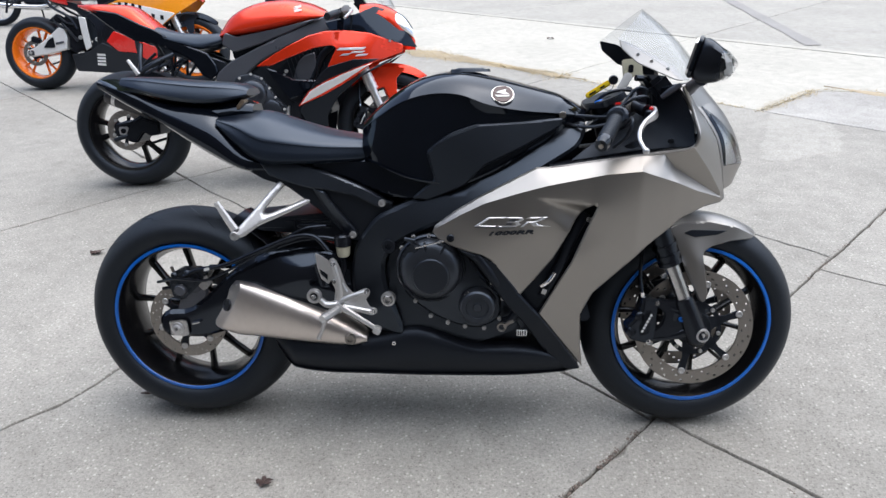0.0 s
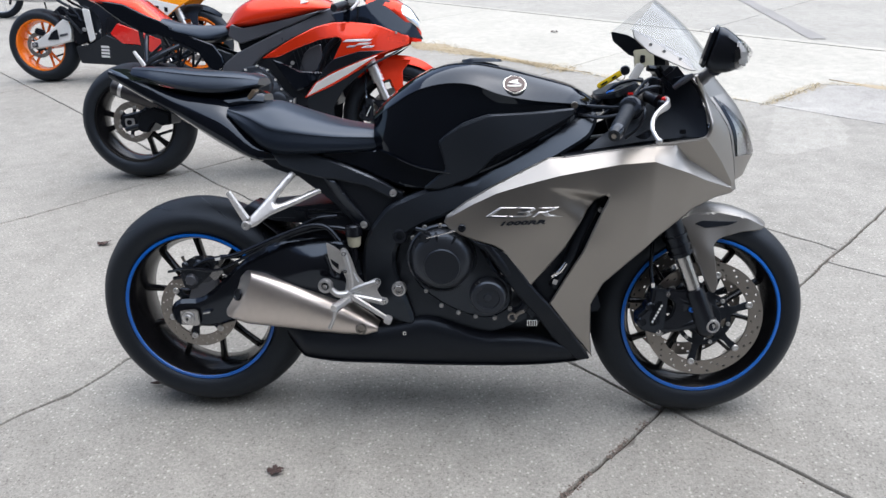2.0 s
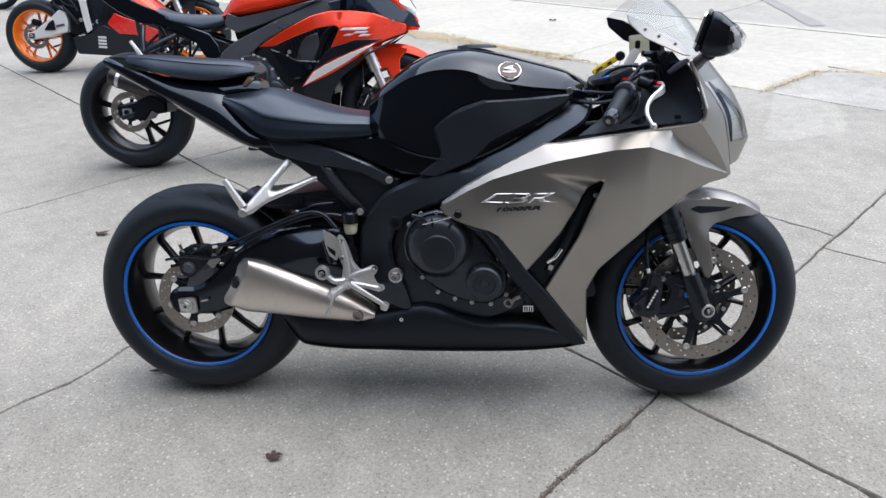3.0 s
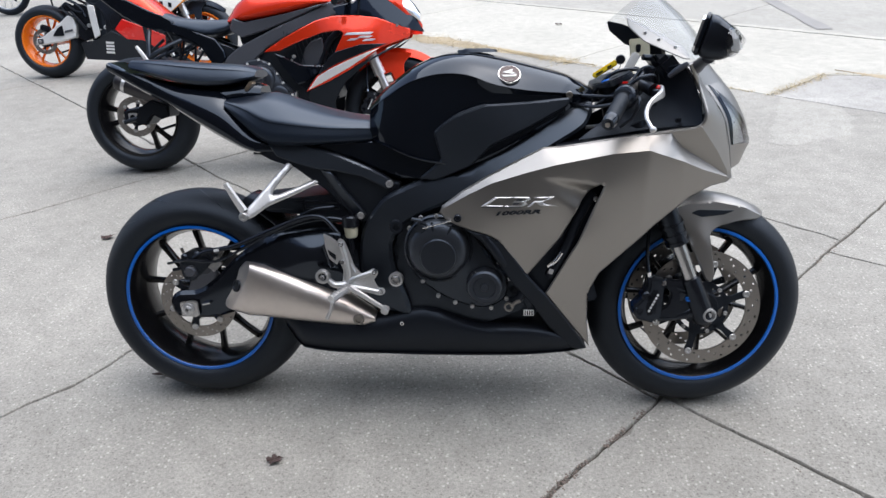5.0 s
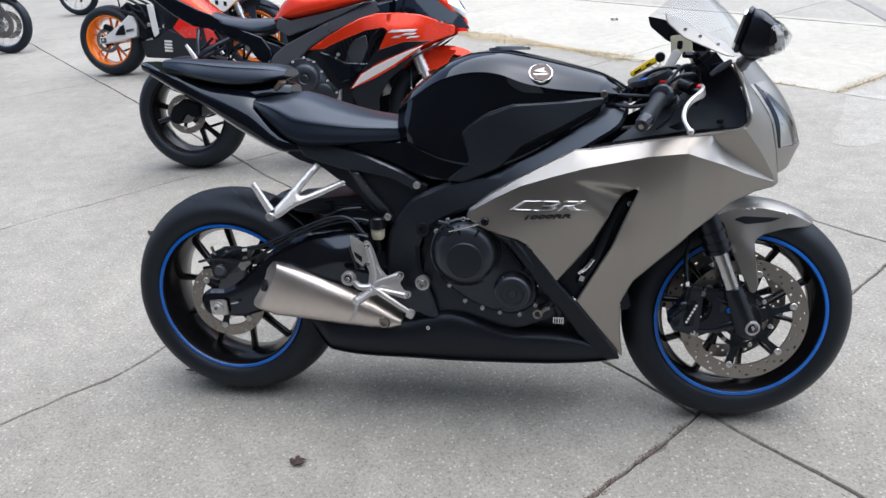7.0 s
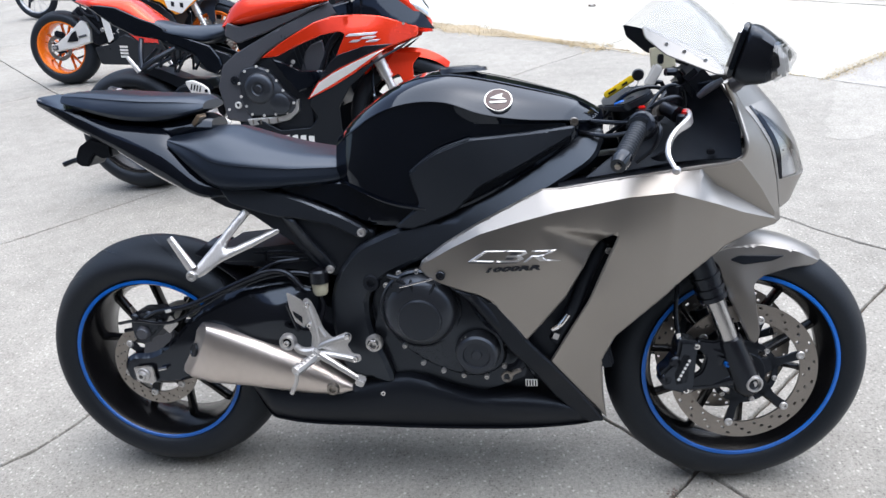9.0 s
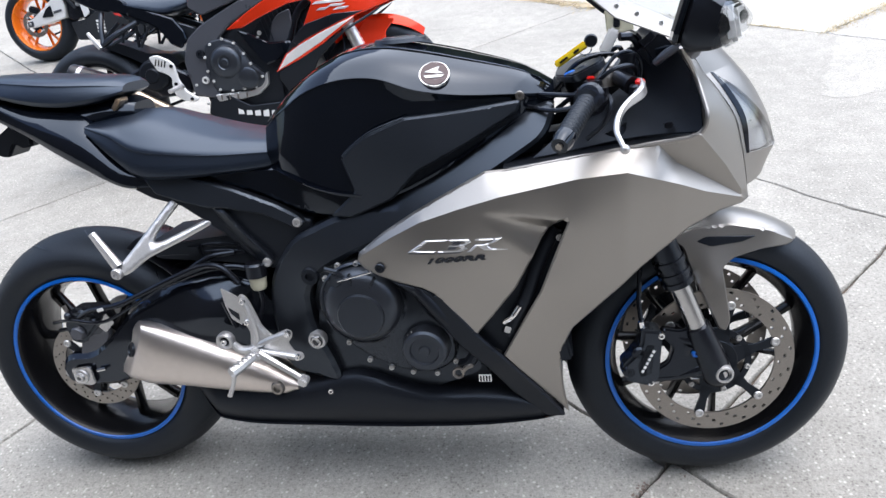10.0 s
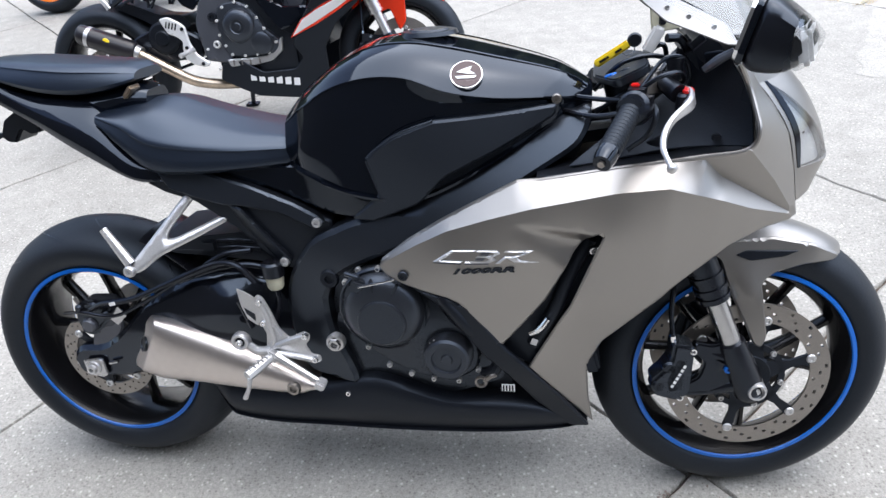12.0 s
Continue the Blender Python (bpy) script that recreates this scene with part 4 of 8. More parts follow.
        slant = 0.040 * max(0.0, min(1.0, 1 - (x0 - 0.091) / 0.20))
        for k in range(28):
            a = math.tau * k / 28
            cy, cz = math.cos(a), math.sin(a)
            y = -(yi + yo) / 2 + (yo - yi) / 2 * math.copysign(abs(cy) ** 0.6, cy)
            t = 0.5 + 0.5 * math.copysign(abs(cz) ** 0.72, cz)
            o = (-y - yi) / (yo - yi)
            if cz < 0 and cy < 0:
                y += 0.012 * (0.5 - t)
            ring.append((x0 + sk * t + slant * o, y, zb + h * t))
        rings.append(ring)
    muff = part("muffler", bridge(bmesh.new(), rings), STEEL, bike, "brushed steel muffler", 40)
    facing = Vector((-1.0, -1.1, 0.53)).to_track_quat("Z", "Y").to_matrix().to_4x4()
    part("muffler_outlet", lathe([(0.0, 0.0015), (0.012, 0.0015), (0.0135, 0.004), (0.0165, 0.004), (0.0175, -0.004)], (0, 0, 0), 24, axis="z"), SATIN, muff, "dark round exhaust outlet", xf=Matrix.Translation((0.139, -0.138, 0.3740)) @ facing)
    part("muffler_bolt", lathe([(0.0, -0.004), (0.007, -0.004), (0.008, -0.010), (0.013, -0.010), (0.0155, -0.004), (0.0155, 0.01)], (0.480, -0.155, 0.288), 24), DISC, muff)
    part("exhaust_pipe", tube([(0.30, -0.06, 0.26), (0.42, -0.07, 0.25), (0.58, -0.06, 0.25), (0.75, 0.0, 0.24)], 0.045, 14), MATTE, bike)
    wsw = surface([(-0.06, 0.31, 0.118), (0.02, 0.33, 0.120), (0.14, 0.40, 0.126), (0.14, 0.45, 0.110), (0.25, 0.515, 0.106), (0.25, 0.45, 0.132), (0.36, 0.535, 0.092), (0.36, 0.475, 0.143), (0.43, 0.46, 0.120), (0.465, 0.47, 0.098), (0.45, 0.515, 0.096), (0.50, 0.42, 0.098), (0.20, 0.34, 0.125), (0.36, 0.38, 0.128), (0.05, 0.28, 0.12)])
    for s in (-1, 1):
        sw = part("swingarm", shell(rounded([(-0.075, 0.315), (-0.055, 0.345), (0.02, 0.352), (0.075, 0.392), (0.14, 0.457), (0.252, 0.519), (0.362, 0.542), (0.45, 0.52), (0.52, 0.43), (0.48, 0.36), (0.20, 0.315), (0.05, 0.268), (-0.06, 0.272)], 0.02), wsw, 0.035, s, 0.014, 0.010), SWING, bike, "gloss black braced swingarm")
        part("axle_block", plate(rounded([(-0.036, 0.320), (0.004, 0.326), (0.016, 0.322), (0.018, 0.284), (0.006, 0.276), (-0.034, 0.281)], 0.004), s * 0.123, s * 0.131, 0.002), SLIDER, sw, "grey metal axle adjuster plate")
        part("axle_nut", lathe([(0.004, s * 0.003), (0.005, s * 0.013), (0.010, s * 0.013), (0.0115, s * 0.006), (0.0165, s * 0.005), (0.0175, 0)], (-0.012, s * 0.130, 0.301), 24), ALLOY, sw, "round axle nut")
        part("adjuster_bolt", rod((0.03, s * 0.128, 0.315), (0.052, s * 0.128, 0.32), 0.004, 8), CHROME, sw)
    part("swingarm_bridge", box((0.42, 0, 0.45), (0.10, 0.20, 0.14), 0.02), SATIN, bike)
    cal = part("rear_caliper", plate(rounded([(-0.030, 0.423), (-0.020, 0.456), (0.004, 0.468), (0.057, 0.469), (0.073, 0.448), (0.055, 0.422), (0.004, 0.378), (-0.022, 0.384)], 0.009), -0.122, -0.074, 0.008), ENGINE, bike, "dark rear brake caliper")
    part("caliper_pot", lathe([(0, -0.012), (0.013, -0.012), (0.017, -0.008), (0.019, 0.0), (0.019, 0.012)], (0.005, -0.120, 0.410), 24), GREYFRAME, cal)
    for x, z, r in ((-0.008, 0.452, 0.010), (0.030, 0.458, 0.011), (0.052, 0.440, 0.009)):
        part("caliper_boss", lathe([(0, -0.008), (r * 0.6, -0.008), (r, -0.003), (r, 0.010)], (x, -0.122, z), 16), SATIN, cal)
    part("bleed_nipple", tube([(-0.012, -0.118, 0.462), (-0.016, -0.119, 0.476)], 0.0045, 8, 0), DISC, cal)
    part("pad_cover", plate(rounded([(0.045, 0.425), (0.078, 0.452), (0.094, 0.430), (0.066, 0.404)], 0.003), -0.112, -0.106, 0.001), SLIDER, cal, "bright steel pad plate")
    part("hose_label", box((0.096, -0.1475, 0.478), (0.014, 0.002, 0.007), 0, (0, -12, 0)), WHITE, cal)
    part("caliper_pin", rod((-0.055, -0.105, 0.408), (-0.015, -0.105, 0.415), 0.005, 8), SATIN, cal)
    part("caliper_bracket", plate(rounded([(0.0, 0.40), (0.06, 0.44), (0.075, 0.40), (0.03, 0.33), (-0.02, 0.34)], 0.01), -0.108, -0.096, 0.003), GREYFRAME, bike)
    part("rear_brake_hose", tube([(0.02, -0.125, 0.450), (0.06, -0.132, 0.470), (0.107, -0.140, 0.480), (0.16, -0.142, 0.494), (0.283, -0.140, 0.546), (0.345, -0.128, 0.566), (0.395, -0.135, 0.565), (0.43, -0.14, 0.53)], 0.0065, 10), SATIN, bike)
    part("speed_sensor_wire", tube([(-0.07, -0.10, 0.425), (0.0, -0.13, 0.445), (0.09, -0.143, 0.446), (0.18, -0.146, 0.488), (0.27, -0.140, 0.536), (0.36, -0.125, 0.566)], 0.004, 8), SATIN, bike)
    part("hugger", thicken(lathe([(0.325, -0.085), (0.335, -0.06), (0.340, 0.0), (0.335, 0.06), (0.325, 0.085)], (0.02, 0, 0.30), 14, 28, 66), 0.004), SATIN, bike, "black rear hugger")
    part("inner_fender", plate(rounded([(0.19, 0.60), (0.40, 0.62), (0.47, 0.60), (0.47, 0.55), (0.38, 0.56), (0.23, 0.572)], 0.01), -0.09, 0.09, 0.006), MATTE, bike)
    part("hugger_edge", tube([(0.225, -0.088, 0.578), (0.262, -0.088, 0.580), (0.30, -0.088, 0.579)], 0.0022, 6), GREYFRAME, bike)
    part("rubber_block", box((0.318, -0.082, 0.590), (0.034, 0.030, 0.028), 0.005), MATTE, bike, "black rubber block on the hugger")
    for z in (0.600, 0.584):
        part("harness_tube", tube([(0.336, -0.084, z), (0.38, -0.086, z + 0.001), (0.43, -0.084, z - 0.002)], 0.0072, 10, 4), SATIN, bike)
    part("wire_clip", box((0.283, -0.131, 0.541), (0.016, 0.014, 0.018), 0.003, (0, -25, 0)), SATIN, bike)
    part("arm_hose", tube([(0.30, -0.122, 0.548), (0.36, -0.118, 0.582), (0.42, -0.112, 0.590)], 0.006, 10), SATIN, bike)
    part("hose_run", tube([(0.25, -0.120, 0.522), (0.34, -0.118, 0.552), (0.41, -0.118, 0.560), (0.46, -0.115, 0.55)], 0.0065, 10), SATIN, bike)
    part("shock_spring", tube([(0.44, 0, 0.40), (0.47, 0, 0.50), (0.50, 0, 0.62)], 0.035, 14), SATIN, bike)
    # chain side and stand
    part("rear_sprocket", lathe([(0.05, 0.074), (0.098, 0.074), (0.102, 0.077), (0.098, 0.08), (0.05, 0.08), (0.05, 0.074)], (0, 0.012, 0.311), 43), ALLOY, bike)
    bm = tube([(0.0, 0.09, 0.414), (0.30, 0.09, 0.43), (0.58, 0.09, 0.44)], 0.008, 6, 3)
    merge(bm, tube([(0.0, 0.09, 0.208), (0.30, 0.09, 0.29), (0.58, 0.09, 0.36)], 0.008, 6, 3))
    part("drive_chain", bm, ENGINE, bike)
    stand = part("side_stand", tube([(0.62, 0.11, 0.30), (0.60, 0.16, 0.18), (0.56, 0.235, 0.058)], [0.014, 0.013, 0.011], 10, 4), SATIN, bike, "black side stand")
    part("stand_foot", box((0.555, 0.24, 0.0555), (0.07, 0.045, 0.012), 0.004, (11.3, 0, 0)), SATIN, stand)
    # rider foot control
    bm = plate(rounded([(0.438, 0.514), (0.447, 0.521), (0.457, 0.514), (0.466, 0.492), (0.480, 0.446), (0.498, 0.424), (0.532, 0.439), (0.543, 0.432), (0.540, 0.418), (0.530, 0.408), (0.541, 0.386), (0.558, 0.384), (0.560, 0.370), (0.545, 0.363), (0.478, 0.380), (0.448, 0.388), (0.446, 0.403), (0.451, 0.432), (0.440, 0.462)], 0.006), -0.170, -0.176, 0.002)
    for pts, r in (([(0.448, -0.176, 0.512), (0.458, -0.176, 0.47), (0.464, -0.177, 0.43), (0.460, -0.178, 0.40)], 0.0065), ([(0.470, -0.176, 0.452), (0.482, -0.176, 0.428)], 0.004), ([(0.452, -0.178, 0.398), (0.49, -0.178, 0.416), (0.535, -0.177, 0.431)], 0.0065), ([(0.462, -0.178, 0.391), (0.50, -0.178, 0.384), (0.548, -0.177, 0.374)], 0.0065)):
        merge(bm, tube(pts, r, 10, 5))
    rs = part("footrest_bracket", bm, ALLOY, bike, "cast aluminium footrest bracket with raised ribs")
    part("ring_arm", tube([(0.410, -0.180, 0.408), (0.424, -0.180, 0.396), (0.440, -0.180, 0.394), (0.456, -0.178, 0.396)], [0.008, 0.009, 0.0095, 0.010], 10, 5), ALLOY, rs)
    hg = part("heel_guard", plate(rounded([(0.401, 0.532), (0.418, 0.524), (0.436, 0.512), (0.440, 0.46), (0.433, 0.447), (0.410, 0.464), (0.404, 0.490)], 0.003), -0.167, -0.170, 0.001), ALLOY, rs, "aluminium heel guard")
    part("guard_slot", plate(rounded([(0.410, 0.489), (0.414, 0.475), (0.431, 0.458), (0.432, 0.474)], 0.002), -0.1698, -0.1708, 0), SATIN, hg)
    part("bracket_ring", lathe([(0.010, -0.006), (0.013, -0.010), (0.017, -0.010), (0.0195, -0.004), (0.0195, 0.006), (0.010, 0.006), (0.010, -0.006)], (0.396, -0.182, 0.418), 28), ALLOY, rs)
    part("bracket_core", lathe([(0, -0.010), (0.005, -0.010), (0.007, -0.006), (0.0135, -0.005), (0.0135, 0.004)], (0.396, -0.182, 0.418), 20), SATIN, rs)
    for x, y, z in ((0.534, -0.178, 0.430), (0.548, -0.178, 0.376), (0.449, -0.177, 0.505), (0.450, -0.177, 0.458), (0.396, -0.190, 0.418)):
        part("bracket_bolt", bolt((x, y, z), 0.0068, 0.006), CHROME, rs)
    part("peg_block", box((0.461, -0.190, 0.389), (0.026, 0.022, 0.022), 0.004, (0, 35, 0)), ALLOY, rs)
    peg = tube([(0.459, -0.196, 0.388), (0.447, -0.222, 0.383), (0.432, -0.250, 0.378)], [0.010, 0.0105, 0.0115], 8, 4)
    for i in range(5):
        merge(peg, box((0.454 - i * 0.005, -0.208 - i * 0.009, 0.396 - i * 0.0018), (0.016, 0.003, 0.004), 0.001))
    peg = part("footpeg", peg, ALLOY, rs, "knurled aluminium footpeg")
    part("peg_feeler", tube([(0.436, -0.249, 0.372), (0.430, -0.25, 0.35), (0.418, -0.25, 0.326)], [0.0055, 0.0045, 0.0055], 8, 3), ALLOY, peg)
    ped = part("brake_pedal", tube([(0.470, -0.19, 0.390), (0.515, -0.196, 0.364), (0.556, -0.20, 0.339)], [0.0085, 0.007, 0.0065], 8, 4), ALLOY, rs, "aluminium brake pedal")
    part("pedal_tip", box((0.563, -0.205, 0.335), (0.020, 0.026, 0.018), 0.003, (0, 25, 0)), ALLOY, ped)
    part("pan_spring", rod((0.40, -0.165, 0.50), (0.418, -0.165, 0.44), 0.006, 8), SATIN, rs)
    res = part("brake_reservoir", lathe([(0.0, -0.012), (0.014, -0.012), (0.017, -0.006), (0.019, 0.016), (0.017, 0.018), (0.0, 0.018)], (0.466, -0.125, 0.523), 20, axis="z"), CREAM, bike, "translucent cream brake fluid reservoir")
    part("reservoir_cap", lathe([(0.0, 0.048), (0.018, 0.048), (0.023, 0.044), (0.023, 0.018), (0.018, 0.016)], (0.466, -0.125, 0.523), 20, axis="z"), SATIN, res)
    part("reservoir_hose", tube([(0.466, -0.125, 0.512), (0.470, -0.13, 0.48), (0.46, -0.14, 0.445)], 0.005, 8), SATIN, res)
    # passenger footrests
    for s in (-1,):
        whg = surface([(0.324, 0.722, 0.106), (0.212, 0.592, 0.202), (0.402, 0.668, 0.106)])
        h = part("passenger_bracket", shell(rounded([(0.317, 0.730), (0.332, 0.719), (0.292, 0.672), (0.271, 0.645), (0.268, 0.632), (0.284, 0.632), (0.335, 0.651), (0.404, 0.679), (0.409, 0.666), (0.325, 0.630), (0.262, 0.606), (0.228, 0.582), (0.214, 0.578), (0.206, 0.590), (0.212, 0.604), (0.238, 0.634)], 0.006), whg, 0.010, s, 0.008, 0.005), ALLOY, bike, "polished aluminium passenger footrest bracket", 50)
        part("passenger_peg", tube([(0.207, s * 0.20, 0.598), (0.185, s * 0.195, 0.63), (0.160, s * 0.19, 0.668)], [0.011, 0.0095, 0.0075], 8, 5), ALLOY, h, "folded-up aluminium peg")
        for k in range(7):
            t = (k + 1) / 8
            part("peg_tooth", box((0.203 - 0.044 * t, s * (0.2005 - 0.009 * t), 0.605 + 0.066 * t), (0.005, 0.012, 0.006), 0.001, (0, 35, 0)), ALLOY, h)
        part("peg_pin", bolt((0.207, s * 0.207, 0.586), 0.012, 0.008, s), ALLOY, h)

    # subframe, tail, seats, tank
    wsf = surface([(0.21, 0.735, 0.112), (0.33, 0.72, 0.118), (0.45, 0.70, 0.118), (0.57, 0.66, 0.115), (0.48, 0.58, 0.112)])
    for s in (-1, 1):
        sf = part("subframe_side", shell(rounded([(0.195, 0.752), (0.265, 0.760), (0.343, 0.757), (0.441, 0.725), (0.526, 0.688), (0.568, 0.664), (0.60, 0.655), (0.60, 0.60), (0.545, 0.575), (0.515, 0.552), (0.502, 0.548), (0.474, 0.556), (0.408, 0.631), (0.323, 0.697), (0.26, 0.716)], 0.006), wsf, 0.03, s, 0.016, 0.004), MATTE, bike, "black subframe side")
        part("subframe_rail", shell(rounded([(0.255, 0.762), (0.345, 0.761), (0.444, 0.729), (0.529, 0.693), (0.573, 0.669), (0.590, 0.654), (0.570, 0.641), (0.504, 0.674), (0.425, 0.691), (0.391, 0.694), (0.336, 0.709), (0.28, 0.728)], 0.006), lambda x, z: wsf(x, z) + 0.012 + 0.30 * (0.745 - 0.277 * (x - 0.255) - z), 0.016, s, 0.008, 0.004), SPAR, sf, "satin black subframe rail")
        part("subframe_strut", shell(rounded([(0.388, 0.696), (0.424, 0.686), (0.461, 0.632), (0.497, 0.590), (0.508, 0.572), (0.497, 0.556), (0.479, 0.563), (0.440, 0.606), (0.414, 0.642)], 0.005), lambda x, z: wsf(x, z) + 0.008 + 0.40 * (x - 0.405 - 0.72 * (0.69 - z)), 0.016, s, 0.012, 0.004), SPAR, sf)
        for x, z in ((0.575, 0.655), (0.494, 0.570)):
            part("subframe_bolt", bolt((x, s * (wsf(x, z) + 0.0105), z), 0.010, 0.007, s), ALLOY, sf)
    wuc = surface([(0.33, 0.75, 0.098), (0.55, 0.75, 0.104), (0.66, 0.70, 0.132), (0.58, 0.68, 0.108), (0.45, 0.722, 0.100), (0.71, 0.73, 0.142)])
    for s in (-1, 1):
        part("under_seat_cover", shell(rounded([(0.33, 0.745), (0.40, 0.766), (0.545, 0.770), (0.66, 0.775), (0.72, 0.74), (0.70, 0.69), (0.655, 0.660), (0.58, 0.668), (0.47, 0.715)], 0.010), wuc, 0.02, s, 0.009, 0.010), GLOSS, bike, "gloss black cover below the seat")
    part("tail_unit", body([(-0.192, [(0.0, 0.974), (0.044, 0.973), (0.056, 0.968), (0.056, 0.968), (0.057, 0.961), (0.048, 0.951), (0, 0.949)]),
                (-0.10, [(0.0, 0.938), (0.055, 0.940), (0.082, 0.940), (0.082, 0.940), (0.085, 0.932), (0.077, 0.905), (0, 0.89)]),
                (0.0, [(0.0, 0.915), (0.06, 0.915), (0.082, 0.910), (0.082, 0.910), (0.103, 0.888), (0.093, 0.855), (0, 0.84)]),
                (0.07, [(0.0, 0.910), (0.06, 0.909), (0.084, 0.900), (0.084, 0.900), (0.119, 0.860), (0.106, 0.814), (0, 0.80)]),
                (0.135, [(0.0, 0.892), (0.06, 0.890), (0.084, 0.880), (0.084, 0.880), (0.127, 0.830), (0.113, 0.776), (0, 0.76)]),
                (0.21, [(0.0, 0.80), (0.07, 0.80), (0.110, 0.792), (0.110, 0.792), (0.128, 0.768), (0.115, 0.740), (0, 0.725)]),
                (0.27, [(0.0, 0.77), (0.07, 0.77), (0.112, 0.762), (0.112, 0.762), (0.115, 0.752), (0.106, 0.735), (0, 0.72)])], 4, 4), GLOSS, bike, "gloss black pointed tail unit", 26)
    part("passenger_seat", body([(-0.124, [(0.0, 0.979), (0.045, 0.978), (0.060, 0.973), (0.060, 0.973), (0.064, 0.957), (0, 0.950)]),
                (-0.06, [(0.0, 0.978), (0.055, 0.976), (0.078, 0.969), (0.078, 0.969), (0.087, 0.942), (0, 0.932)]),
                (0.02, [(0.0, 0.971), (0.062, 0.969), (0.087, 0.960), (0.087, 0.960), (0.096, 0.922), (0, 0.910)]),
                (0.09, [(0.0, 0.966), (0.062, 0.963), (0.088, 0.953), (0.088, 0.953), (0.096, 0.913), (0, 0.905)]),
                (0.15, [(0.0, 0.962), (0.055, 0.959), (0.080, 0.949), (0.080, 0.949), (0.087, 0.915), (0, 0.908)]),
                (0.19, [(0.0, 0.956), (0.045, 0.954), (0.066, 0.945), (0.066, 0.945), (0.072, 0.923), (0, 0.918)]),
                (0.213, [(0.0, 0.946), (0.030, 0.945), (0.046, 0.940), (0.046, 0.940), (0.050, 0.930), (0, 0.927)])], 4, 4), SEAT, bike, "black vinyl passenger pad", 30)
    part("seat_lock", body([(0.10, [(0.0, 0.905), (0.05, 0.905), (0.075, 0.900), (0.08, 0.88), (0, 0.86)]), (0.15, [(0.0, 0.912), (0.04, 0.912), (0.062, 0.902), (0.068, 0.87), (0, 0.86)]), (0.19, [(0.0, 0.916), (0.035, 0.914), (0.05, 0.905), (0.056, 0.88), (0, 0.86)]), (0.222, [(0.0, 0.905), (0.025, 0.904), (0.036, 0.898), (0.04, 0.88), (0, 0.87)])], 3, 3), GLOSS, bike)
    part("seat_strap", box((0.196, -0.045, 0.906), (0.010, 0.036, 0.030), 0.003, (0, 40, 0)), PIPE, bike, "worn brown seat strap")
    part("rider_seat", body([(0.145, [(0.0, 0.878), (0.06, 0.876), (0.100, 0.872), (0.107, 0.868), (0.107, 0.868), (0.102, 0.853), (0, 0.84)]),
                (0.20, [(0.0, 0.884), (0.07, 0.878), (0.108, 0.860), (0.118, 0.848), (0.118, 0.848), (0.120, 0.805), (0, 0.78)]),
                (0.26, [(0.0, 0.886), (0.085, 0.871), (0.128, 0.836), (0.137, 0.820), (0.137, 0.820), (0.134, 0.765), (0, 0.745)]),
                (0.33, [(0.0, 0.862), (0.085, 0.850), (0.131, 0.824), (0.141, 0.809), (0.141, 0.809), (0.137, 0.760), (0, 0.745)]),
                (0.42, [(0.0, 0.833), (0.08, 0.827), (0.116, 0.811), (0.126, 0.799), (0.126, 0.799), (0.122, 0.760), (0, 0.75)]),
                (0.50, [(0.0, 0.818), (0.07, 0.815), (0.095, 0.804), (0.104, 0.795), (0.104, 0.795), (0.100, 0.762), (0, 0.755)]),
                (0.56, [(0.0, 0.812), (0.06, 0.809), (0.080, 0.800), (0.087, 0.793), (0.087, 0.793), (0.083, 0.767), (0, 0.76)])], 5, 5), SEAT, bike, "black vinyl rider seat", 30)
